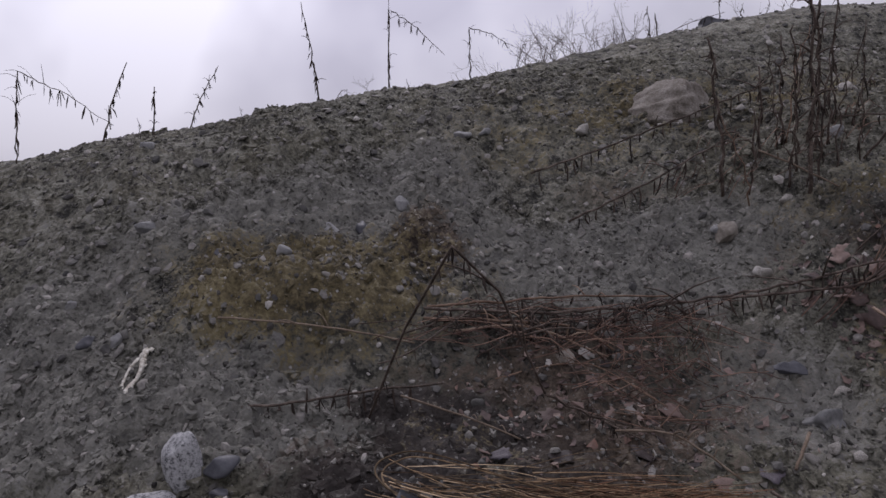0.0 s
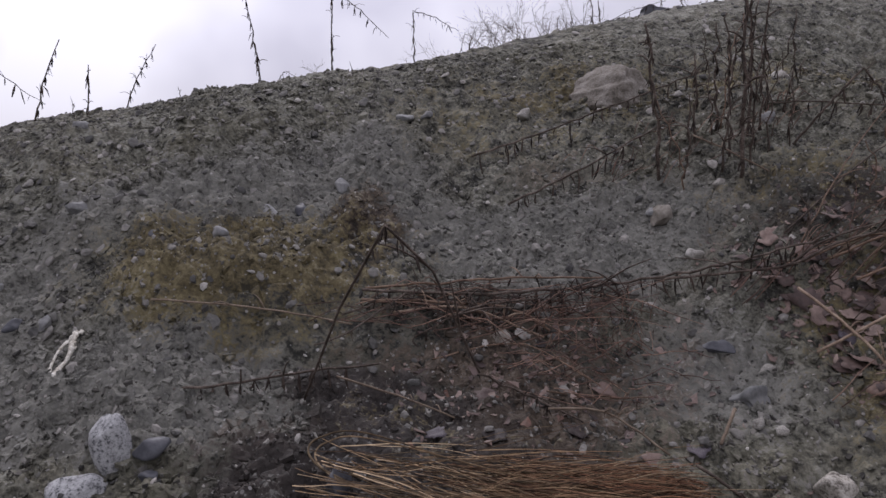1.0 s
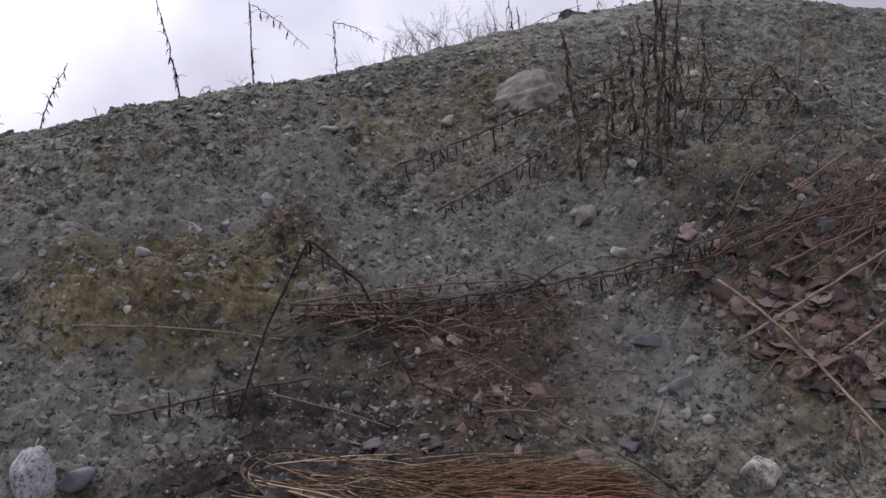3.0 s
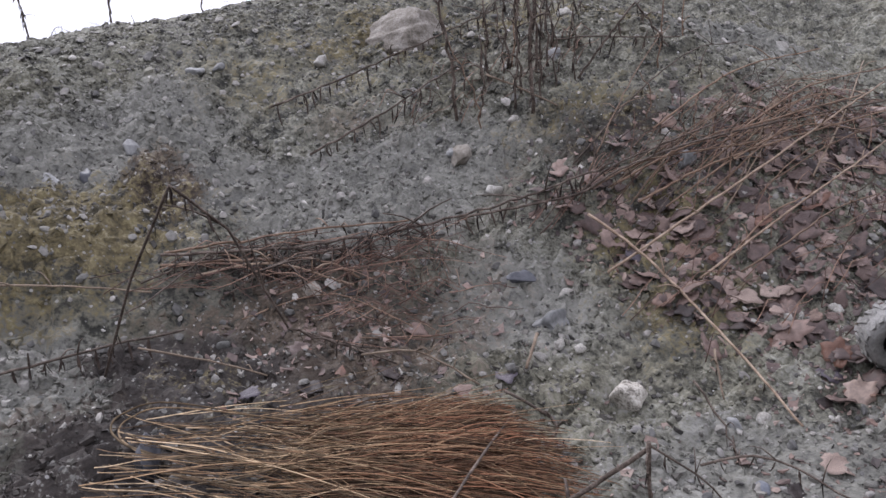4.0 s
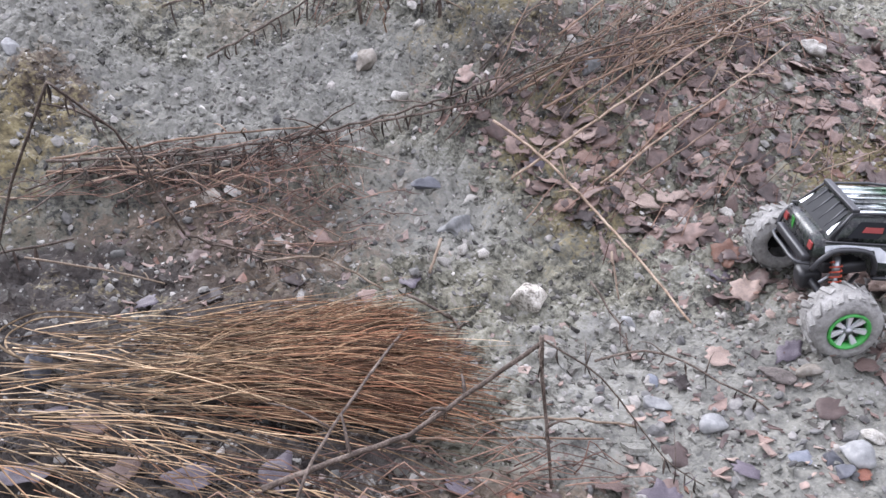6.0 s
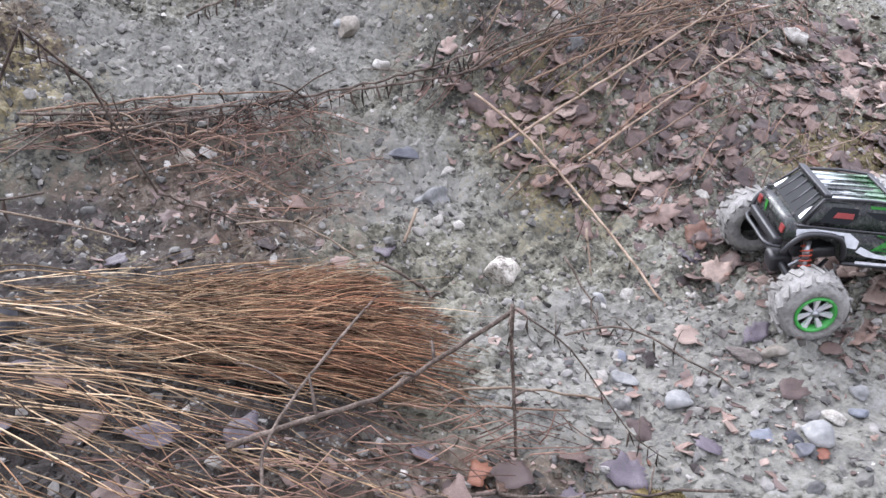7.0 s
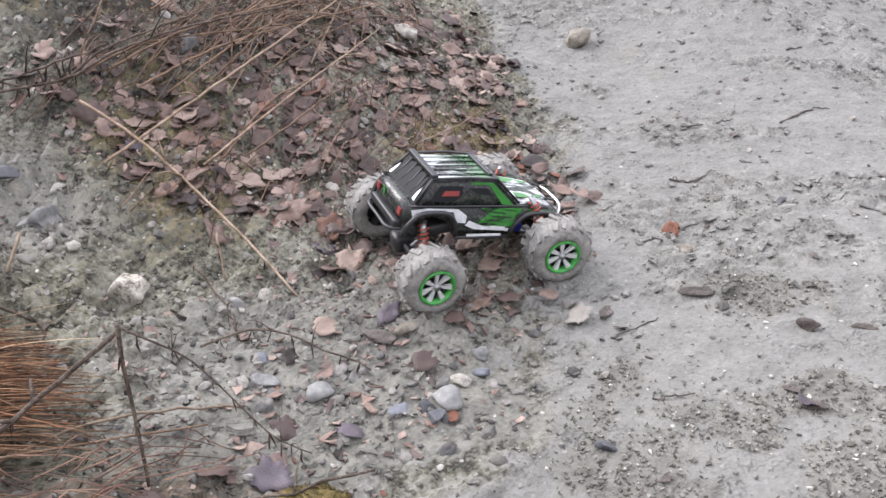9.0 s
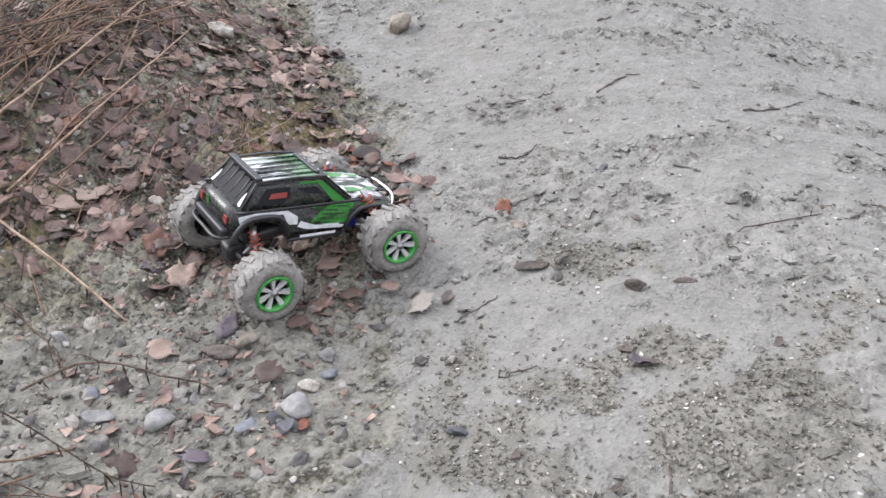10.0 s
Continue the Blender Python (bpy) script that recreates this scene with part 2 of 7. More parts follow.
M_STONE_WHITE = speckled("pale_quartz_stone", [(0.36, (0.13, 0.118, 0.098)), (0.5, (0.27, 0.255, 0.225)), (0.64, (0.4, 0.39, 0.36))], 30, 0.7, 0.35, vary=0.12)
M_QUARTZ = speckled("white_quartz", [(0.38, (0.12, 0.105, 0.085)), (0.48, (0.34, 0.315, 0.27)), (0.64, (0.5, 0.47, 0.41))], 38, 0.7, 0.7, fine=4.0)
M_STONE_BLUE = speckled("blue_grey_stone", [(0.3, (0.09, 0.097, 0.112)), (0.7, (0.19, 0.2, 0.225))], 14, 0.6, 0.25, vary=0.1)
M_GRANITE = speckled("speckled_granite", [(0.4, (0.07, 0.072, 0.076)), (0.48, (0.29, 0.29, 0.288)), (0.6, (0.43, 0.43, 0.425))], 80, 0.7, 0.3, fine=3.0)
M_BOULDER = speckled("boulder_rock", [(0.34, (0.09, 0.078, 0.062)), (0.5, (0.2, 0.178, 0.15)), (0.66, (0.33, 0.31, 0.28))], 14, 0.9, 1.0)
M_STALK = speckled("dry_stalk", [(0.34, (0.026, 0.019, 0.015)), (0.5, (0.075, 0.056, 0.044)), (0.66, (0.2, 0.16, 0.13))], 25, 0.85, 0.4)
M_STALK_PALE = speckled("pale_dry_stalk", [(0.3, (0.075, 0.052, 0.036)), (0.5, (0.165, 0.122, 0.086)), (0.7, (0.29, 0.232, 0.172))], 25, 0.75, 0.3, vary=0.25)
M_STALK_RUST = speckled("rust_brown_stalk", [(0.3, (0.075, 0.046, 0.031)), (0.5, (0.165, 0.107, 0.072)), (0.7, (0.3, 0.212, 0.148))], 25, 0.75, 0.3, vary=0.25)
M_CANE = speckled("tan_cane", [(0.35, (0.1, 0.066, 0.046)), (0.5, (0.24, 0.17, 0.118)), (0.65, (0.37, 0.29, 0.215))], 25, 0.7, 0.3, vary=0.1)
M_SHRIVEL = island_ramp("shrivelled_leaves", [(0.0, (0.022, 0.016, 0.013)), (0.6, (0.055, 0.04, 0.032)), (1.0, (0.1, 0.075, 0.06))], 0.9)
M_TANGLE = island_ramp("reddish_fine_stems", [(0.0, (0.045, 0.025, 0.019)), (0.5, (0.12, 0.068, 0.05)), (1.0, (0.27, 0.175, 0.125))], 0.85)
M_BONE = speckled("bleached_bone", [(0.38, (0.26, 0.22, 0.165)), (0.5, (0.58, 0.55, 0.47)), (0.62, (0.76, 0.74, 0.67))], 70, 0.6, 0.3)
M_BARK = speckled("wet_bark", [(0.34, (0.03, 0.025, 0.022)), (0.52, (0.075, 0.063, 0.056)), (0.68, (0.14, 0.12, 0.107))], 30, 0.7, 0.5, vary=0.2)
M_MOSS = speckled("yellow_green_moss", [(0.36, (0.03, 0.022, 0.009)), (0.5, (0.1, 0.076, 0.026)), (0.64, (0.2, 0.155, 0.06))], 60, 0.95, 0.8)
LEAF_STOPS = [(0.0, (0.026, 0.02, 0.018)), (0.2, (0.078, 0.055, 0.049)), (0.5, (0.132, 0.092, 0.078)), (0.75, (0.19, 0.134, 0.112)), (0.93, (0.285, 0.222, 0.185)), (0.985, (0.12, 0.06, 0.04))]
M_LEAF = island_ramp("fallen_leaves", LEAF_STOPS, 0.55, 55.0, 0.35, per_object=True)
M_LITTER = island_ramp("leaf_litter", LEAF_STOPS, 0.55, 55.0, 0.35)
M_LEAF_RED = island_ramp("red_brown_leaf", [(0.0, (0.14, 0.055, 0.036)), (1.0, (0.2, 0.085, 0.05))], 0.5, 55.0, 0.35, per_object=True)
M_LEAF_DARK = island_ramp("dark_violet_leaf", [(0.0, (0.06, 0.05, 0.06)), (1.0, (0.1, 0.085, 0.1))], 0.5, 55.0, 0.35, per_object=True)
M_LEAF_PALE = island_ramp("pale_grey_leaf", [(0.0, (0.2, 0.185, 0.165)), (1.0, (0.26, 0.245, 0.22))], 0.6, 55.0, 0.3, per_object=True)


def grass_material():
    m, n, l, b = shader("dry_grass")
    a = n.new("ShaderNodeAttribute")
    a.attribute_name = "along"
    rnd = n.new("ShaderNodeNewGeometry").outputs["Random Per Island"]
    k = mathn(n, l, "ADD", a.outputs["Fac"], mathn(n, l, "MULTIPLY", mathn(n, l, "SUBTRACT", rnd, 0.5), 0.7))
    c = ramp(n, [(0.0, (0.34, 0.25, 0.158)), (0.25, (0.238, 0.162, 0.094)), (0.55, (0.17, 0.104, 0.06)), (0.95, (0.15, 0.07, 0.039))])
    l.new(k, c.inputs["Fac"])
    g = noise_node(n, l, 30.0, 3.0)
    gr = ramp(n, [(0.26, (0.17, 0.17, 0.17)), (0.5, (0.56, 0.56, 0.56)), (0.74, (1.75, 1.75, 1.75))])
    l.new(mathn(n, l, "ADD", mathn(n, l, "MULTIPLY", g.outputs["Fac"], 0.5), mathn(n, l, "MULTIPLY", mathn(n, l, "FRACT", mathn(n, l, "MULTIPLY", rnd, 7.3), 0.0), 0.5)), gr.inputs["Fac"])
    l.new(mixer(n, l, 1.0, c.outputs["Color"], gr.outputs["Color"], "MULTIPLY"), b.inputs["Base Color"])
    b.inputs["Roughness"].default_value = 0.85
    b.inputs["Specular IOR Level"].default_value = 0.15
    return m


M_GRASS = grass_material()

# ================================================================ ground form
rng = np.random.default_rng(7)
TABLES = [rng.random((64, 64)) for _ in range(8)]


def vnoise(x, y, k=0):
    """Smooth value noise, -1 to 1."""
    t = TABLES[k]
    x, y = np.asarray(x, float), np.asarray(y, float)
    xi, yi = np.floor(x).astype(int), np.floor(y).astype(int)
    fx, fy = x - xi, y - yi
    fx, fy = fx * fx * (3 - 2 * fx), fy * fy * (3 - 2 * fy)
    a, b = t[yi % 64, xi % 64], t[yi % 64, (xi + 1) % 64]
    c, d = t[(yi + 1) % 64, xi % 64], t[(yi + 1) % 64, (xi + 1) % 64]
    return 2 * ((a * (1 - fx) + b * fx) * (1 - fy) + (c * (1 - fx) + d * fx) * fy) - 1


def fbm(x, y, scale, octaves=4, gain=0.5, k=0):
    out, amp, s = 0.0, 1.0, scale
    ca, sa = math.cos(0.6), math.sin(0.6)
    for o in range(octaves):
        out = out + amp * vnoise(x * s + 7.3 * o, y * s - 3.1 * o, (k + o) % 8)
        x, y = ca * x - sa * y, sa * x + ca * y
        amp, s = amp * gain, s * 2.03
    return out


def shards(x, y, sx, sy, k):
    """Broken angular plates, each tilted its own way, with sunken joints between them."""
    u = x * sx + 0.45 * vnoise(x * sx * 0.7, y * sy * 0.7, k)
    v = y * sy + 0.45 * vnoise(x * sx * 0.7 + 5, y * sy * 0.7, (k + 1) % 8)
    xi, yi = np.floor(u).astype(int), np.floor(v).astype(int)
    f1 = np.full(np.broadcast(u, v).shape, 9.0)
    f2, high = f1.copy(), np.zeros(f1.shape)
    for dx in (-1, 0, 1):
        for dy in (-1, 0, 1):
            cx, cy = xi + dx, yi + dy
            a, b = TABLES[k][cy % 64, cx % 64], TABLES[(k + 2) % 8][cy % 64, cx % 64]
            c, e = TABLES[(k + 3) % 8][cy % 64, cx % 64], TABLES[(k + 5) % 8][cy % 64, cx % 64]
            du, dv = u - cx - a, v - cy - b
            d = np.hypot(du, dv)
            h = 0.25 + 0.75 * c**1.5 + 0.9 * (e - 0.5) * du + 0.9 * (a - 0.5) * dv
            nearer = d < f1
            f2 = np.where(nearer, f1, np.minimum(f2, d))
            high = np.where(nearer, h, high)
            f1 = np.minimum(f1, d)
    return high * smooth(0.0, 0.3, f2 - f1)


# heights of the gravel bank on a net of one metre, from the pit floor to the crest
NET_X, NET_Y = -3, -2
NET = np.array([
    (-0.02, 0.00, 0.01, -0.03, -0.14, -0.19, 0.03, 0.33, 0.57),
    (-0.00, -0.02, -0.03, -0.01, 0.00, 0.11, 0.22, 0.37, 0.57),
    (0.03, -0.01, -0.04, 0.04, 0.09, 0.58, 0.45, 0.37, 0.67),
    (0.12, 0.03, 0.14, 0.45, 0.10, 0.29, 0.76, 0.90, 1.08),
    (0.33, 0.10, 0.41, 0.36, 0.31, 0.67, 0.54, 1.36, 1.60),
    (0.74, 0.86, 1.17, 0.86, 1.07, 1.73, 1.02, 1.41, 1.82),
    (0.91, 1.35, 1.52, 1.62, 1.51, 1.38, 1.40, 1.64, 1.89),
    (0.73, 1.03, 1.36, 1.67, 2.04, 2.38, 2.36, 2.03, 1.98),
    (0.50, 0.77, 1.01, 1.15, 1.47, 1.76, 1.95, 2.13, 2.24),
    (0.22, 0.45, 0.69, 0.91, 1.39, 1.82, 2.02, 2.31, 2.55),
])


def spline(t):
    t = np.abs(t)
    return np.where(t < 1, 2 / 3 - t**2 + t**3 / 2, np.where(t < 2, (2 - t) ** 3 / 6, 0))


def smooth(a, b, v):
    t = np.clip((v - a) / (b - a), 0, 1)
    return t * t * (3 - 2 * t)


def bank(x, y):
    """The smooth form of the ground."""
    x, y = np.atleast_1d(np.asarray(x, float)), np.atleast_1d(np.asarray(y, float))
    cx, cy = np.clip(x, -2, 4), np.clip(y, -1, 6)
    z = np.zeros(np.broadcast(x, y).shape)
    bx = [spline(cx - (NET_X + i)) for i in range(NET.shape[1])]
    by = [spline(cy - (NET_Y + j)) for j in range(NET.shape[0])]
    for j in range(NET.shape[0]):
        z = z + by[j] * sum(NET[j, i] * bx[i] for i in range(NET.shape[1]))
    z = z + 0.14 * np.clip(x - 4, 0, 5) - 0.3 * np.clip(y - 6, 0, 6) - 0.02 * np.clip(x - 9, 0, 80)
    z = z - 0.1 * np.clip(-2 - x, 0, 8)
    return z


def sand_edge(x):
    return np.interp(x, [0.2, 1.0, 1.35, 1.75, 2.1, 2.4, 2.69, 3.3, 5.0], [-0.2, 0.5, 0.78, 1.0, 1.18, 1.45, 1.78, 2.7, 4.6])


def blob(x, y, cx, cy, rx, ry, turn=0.0):
    c, s = math.cos(radians(turn)), math.sin(radians(turn))
    u, v = (x - cx) * c + (y - cy) * s, -(x - cx) * s + (y - cy) * c
    return np.exp(-((u / rx) ** 2 + (v / ry) ** 2))


def zones(x, y):
    wob = 0.16 * fbm(x, y, 3.5, 4, 0.6, k=5)
    soft = np.interp(x, [1.1, 1.8], [0.62, 0.24])
    sand = smooth(-soft, soft, sand_edge(x) - y + 0.04 + wob * (0.6 + 2.4 * soft))
    moss = (1.25 * blob(x, y, -0.42, 2.64, 0.46, 0.27, 10) + 0.4 * blob(x, y, 1.45, 2.72, 0.5, 0.24, 0) + 0.3 * blob(x, y, 0.3, 1.95, 0.3, 0.12) + 0.55 * blob(x, y, 0.8, 3.7, 0.9, 0.5, 10)
            + 1.3 * blob(x, y, 2.2, 1.75, 0.22, 0.17) + 0.4 * blob(x, y, 0.02, 2.1, 0.2, 0.1) + 0.45 * blob(x, y, 1.35, 1.85, 0.25, 0.15) + 0.5 * blob(x, y, 2.0, 3.6, 0.6, 0.5) + 0.7 * blob(x, y, 1.4, 2.2, 0.3, 0.2))
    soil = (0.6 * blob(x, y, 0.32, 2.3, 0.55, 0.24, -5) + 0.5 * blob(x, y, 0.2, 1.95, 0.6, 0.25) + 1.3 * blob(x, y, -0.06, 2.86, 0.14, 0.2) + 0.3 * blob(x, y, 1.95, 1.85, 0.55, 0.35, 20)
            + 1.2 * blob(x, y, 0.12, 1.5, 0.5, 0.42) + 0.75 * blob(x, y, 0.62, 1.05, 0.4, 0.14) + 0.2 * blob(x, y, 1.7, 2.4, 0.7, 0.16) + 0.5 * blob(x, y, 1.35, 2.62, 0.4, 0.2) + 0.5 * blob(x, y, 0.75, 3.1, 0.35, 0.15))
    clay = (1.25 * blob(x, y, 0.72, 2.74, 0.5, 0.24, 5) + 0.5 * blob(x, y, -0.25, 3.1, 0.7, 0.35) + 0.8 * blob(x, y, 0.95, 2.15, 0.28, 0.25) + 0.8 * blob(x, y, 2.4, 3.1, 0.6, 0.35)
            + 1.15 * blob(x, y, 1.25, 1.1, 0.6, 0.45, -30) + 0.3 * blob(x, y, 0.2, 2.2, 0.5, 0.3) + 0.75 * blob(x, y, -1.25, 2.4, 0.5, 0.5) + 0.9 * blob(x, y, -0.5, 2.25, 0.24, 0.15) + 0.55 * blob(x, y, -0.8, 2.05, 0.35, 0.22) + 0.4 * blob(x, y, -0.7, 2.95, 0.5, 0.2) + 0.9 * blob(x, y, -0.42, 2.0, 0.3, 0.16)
            + 0.55 * blob(x, y, -0.1, 3.3, 0.3, 0.3) + 0.5 * blob(x, y, 0.2, 2.85, 0.3, 0.1))
    leafy = np.clip(smooth(0.05, 0.3, y - sand_edge(x) + 0.12 + wob) * smooth(2.75, 2.3, y) * smooth(1.15, 1.45, x - 0.35 * np.clip(1.9 - y, -1, 1)) * smooth(3.4, 2.7, x), 0, 1)
    crust = sand * smooth(0.15, 0.4, fbm(0.36 * (0.54 * x - 0.84 * y), 0.84 * x + 0.54 * y, 5.5, 5, 0.65, k=3))
    grit = sand * np.clip(1.1 * blob(x, y, 1.98, 0.55, 0.24, 0.09, -80) + 1.0 * blob(x, y, 1.58, 0.73, 0.07, 0.11, -77) + 1.4 * blob(x, y, 1.4, 0.56, 0.14, 0.11, -72) + 1.2 * blob(x, y, 1.72, 0.34, 0.12, 0.075, -75)
                          + 1.0 * blob(x, y, 1.55, 0.46, 0.1, 0.075, -73) + 1.3 * blob(x, y, 1.6, 0.22, 0.125, 0.12, -73) + 1.3 * blob(x, y, 1.47, 0.22, 0.11, 0.1, -71) + 1.2 * blob(x, y, 1.66, 0.03, 0.09, 0.13, -70)
                          + 1.1 * blob(x, y, 1.5, 0.12, 0.08, 0.1, -68) + 0.9 * blob(x, y, 1.94, 0.08, 0.1, 0.07, -71) + 0.6 * blob(x, y, 1.84, 0.07, 0.05, 0.04) + 0.7 * blob(x, y, 2.3, 0.85, 0.3, 0.06, 35) + 0.6 * blob(x, y, 3.0, 1.5, 0.5, 0.12, 40)
                          + 0.6 * blob(x, y, 1.25, 0.35, 0.2, 0.2) - 0.8 * smooth(-0.3, 0.25, fbm(x, y, 7.0, 4, 0.6, k=7)), 0, 1)
    return {"sand": sand, "moss": moss, "soil": soil, "clay": clay * (1 - sand), "leafy": leafy, "grit": grit, "crust": crust, "dark_ground": 1.4 * blob(x, y, 0.12, 1.5, 0.55, 0.42) + 0.6 * blob(x, y, -0.16, 2.2, 0.18, 0.14) + 0.35 * blob(x, y, 1.35, 1.95, 0.3, 0.25) + 0.65 * blob(x, y, 0.08, 2.12, 0.26, 0.16) + 0.6 * blob(x, y, 1.45, 2.58, 0.4, 0.2) + 0.25 * blob(x, y, 1.5, 2.1, 0.35, 0.2) + 0.5 * blob(x, y, 0.4, 2.42, 0.3, 0.06) + 0.9 * blob(x, y, -0.12, 1.7, 0.2, 0.2)}


def ground_z(x, y):
    """Height with clods, ruts and the smooth sand."""
    x, y = np.atleast_1d(np.asarray(x, float)), np.atleast_1d(np.asarray(y, float))
    z = bank(x, y)
    near = smooth(14.0, 7.0, np.hypot(x - 1, y - 2))
    soft = np.interp(x, [1.1, 1.8], [0.34, 0.13])
    sand = smooth(-soft, soft, sand_edge(x) - y)
    rough = near * (1 - 0.9 * sand) * (1 - 0.55 * smooth(3.2, 3.8, y - 0.28 * np.clip(x + 1.2, 0, 4)))
    rough = rough * (1 - 0.68 * np.clip(1.2 * blob(x, y, 1.2, 1.12, 0.5, 0.42), 0, 1))
    lumps = 0.026 * fbm(x, y, 3.2, 3, 0.55, k=1) + 0.012 * fbm(x, y, 14.0, 3, 0.6, k=3) - 0.012
    ridged = 0.03 * (0.5 - np.abs(fbm(x, y, 6.5, 3, 0.55, k=4)))
    form = (0.075 * blob(x, y, -0.4, 2.6, 0.42, 0.13, 6) - 0.065 * blob(x, y, -0.32, 2.3, 0.42, 0.12, 6) - 0.05 * blob(x, y, -0.28, 3.02, 0.14, 0.3, -15) + 0.04 * blob(x, y, -0.1, 2.95, 0.08, 0.1)
            - 0.05 * blob(x, y, 0.35, 2.2, 0.4, 0.1)
            - 0.05 * np.clip(blob(x, y, -1.1, 3.95, 0.34, 0.8), 0, 1) * smooth(-0.84, -0.9, x + 0.03 * vnoise(x * 9, y * 9, 3)))
    crumbs = (0.034 * shards(x, y, 5.0, 8.0, 2) * smooth(-0.5, 0.6, fbm(x, y, 1.7, 2, k=0)) + 0.03 * shards(x, y, 11.0, 17.0, 5) * smooth(-0.9, 0.5, fbm(x, y, 3.1, 2, k=6))
              + 0.015 * shards(x, y, 25.0, 34.0, 7) - 0.03)
    z = z + rough * (lumps + ridged + crumbs) + form + 0.03 * blob(x, y, 1.49, 1.17, 0.09, 0.08)
    along, cross = 0.54 * x - 0.84 * y, 0.84 * x + 0.54 * y
    z = z + near * sand * (0.004 * fbm(x, y, 4.0, 4, 0.55, k=6) + 0.003 * fbm(along * 0.3, cross, 16.0, 3, 0.6, k=2))
    flake = smooth(0.15, 0.4, fbm(0.36 * along, cross, 5.5, 5, 0.65, k=3))
    z = z + near * sand * flake * (0.014 * shards(along, cross, 14.0, 30.0, 4) + 0.006 * fbm(along * 0.6, cross, 30.0, 3, 0.6, k=1))
    return z


def gz(x, y):
    return float(ground_z(x, y)[0])


def gn(x, y, d=0.06):
    """Upward normal of the smooth form."""
    zx = float(bank(x + d, y)[0] - bank(x - d, y)[0]) / (2 * d)
    zy = float(bank(x, y + d)[0] - bank(x, y - d)[0]) / (2 * d)
    return Vector((-zx, -zy, 1)).normalized()


def slopes(x, y, d=0.05):
    return (bank(x + d, y) - bank(x - d, y)) / (2 * d), (bank(x, y + d) - bank(x, y - d)) / (2 * d)


# ================================================================ mesh tools


def mesh_object(name, verts, faces, material, parent=None, label="", smooth_faces=True, attributes=()):
    me = bpy.data.meshes.new(name)
    me.from_pydata([tuple(v) for v in verts], [], faces)
    if smooth_faces:
        me.polygons.foreach_set("use_smooth", [True] * len(me.polygons))
    for key, values in attributes:
        at = me.attributes.new(key, "FLOAT", "POINT")
        at.data.foreach_set("value", np.asarray(values, np.float32))
    me.materials.append(material)
    me.update()
    ob = new(name, me)
    if parent:
        ob.parent = parent
    if label:
        ob["label"] = label
    return ob


def part(name, bm, material, parent, label="", smooth_faces=True):
    me = bpy.data.meshes.new(name)
    bmesh.ops.recalc_face_normals(bm, faces=bm.faces)
    bm.to_mesh(me)
    bm.free()
    if smooth_faces:
        me.polygons.foreach_set("use_smooth", [True] * len(me.polygons))
    me.materials.append(material)
    ob = new(name, me)
    ob.parent = parent
    if label:
        ob["label"] = label
    return ob


def empty(name, m=None):
    e = new(name)
    e.empty_display_size = 0.05
    if m is not None:
        e.matrix_world = m
    return e


class Heap:
    """Collects many loose pieces into one mesh."""

    def __init__(self):
        self.v, self.f, self.a, self.count = [], [], [], 0

    def add(self, verts, faces, along=None):
        n = self.count
        self.v.append(np.asarray(verts, float))
        self.f.extend([tuple(i + n for i in f) for f in faces])
        if along is not None:
            self.a.append(np.asarray(along, float))
        self.count += len(verts)

    def build(self, name, material, parent=None, label="", smooth_faces=True):
        at = [("along", np.concatenate(self.a))] if self.a else []
        return mesh_object(name, np.concatenate(self.v), self.f, material, parent, label, smooth_faces, at)


def curve_through(points, steps):
    """A smooth line through points."""
    p = np.array(points, float)
    if len(p) < 3:
        return p[0] + np.linspace(0, 1, steps)[:, None] * (p[-1] - p[0])
    q = np.vstack([2 * p[0] - p[1], p, 2 * p[-1] - p[-2]])
    out = []
    for t in np.linspace(0, len(p) - 1 - 1e-6, steps):
        i = int(t)
        f = t - i
        a, b, c, d = q[i], q[i + 1], q[i + 2], q[i + 3]
        out.append(0.5 * (2 * b + (c - a) * f + (2 * a - 5 * b + 4 * c - d) * f**2 + (3 * b - a - 3 * c + d) * f**3))
    return np.array(out)


def tube(line, radii, sides=5):
    """Vertices and faces of a tapered tube along a line."""
    line = np.asarray(line, float)
    n = len(line)
    radii = np.interp(np.linspace(0, 1, n), np.linspace(0, 1, len(radii)), radii)
    tan = np.gradient(line, axis=0)
    tan /= np.linalg.norm(tan, axis=1)[:, None] + 1e-9
    ref = np.array([0.0, 0.0, 1.0]) if abs(tan[:, 2]).mean() < 0.8 else np.array([1.0, 0.0, 0.0])
    a = np.cross(tan, ref)
    a /= np.linalg.norm(a, axis=1)[:, None] + 1e-9
    b = np.cross(tan, a)
    ang = np.linspace(0, 2 * np.pi, sides, endpoint=False)
    ring = a[:, None] * np.cos(ang)[None, :, None] + b[:, None] * np.sin(ang)[None, :, None]
    v = (line[:, None] + ring * radii[:, None, None]).reshape(-1, 3)
    f = [(i * sides + k, i * sides + (k + 1) % sides, (i + 1) * sides + (k + 1) % sides, (i + 1) * sides + k) for i in range(n - 1) for k in range(sides)]
    f.append(tuple(range(sides - 1, -1, -1)))
    f.append(tuple((n - 1) * sides + k for k in range(sides)))
    return v, f


ICO = {}


def ico(level):
    if level not in ICO:
        bm = bmesh.new()
        bmesh.ops.create_icosphere(bm, subdivisions=level, radius=1.0)
        bm.verts.ensure_lookup_table()
        ICO[level] = (np.array([v.co[:] for v in bm.verts]), [tuple(v.index for v in f.verts) for f in bm.faces])
        bm.free()
    return ICO[level]


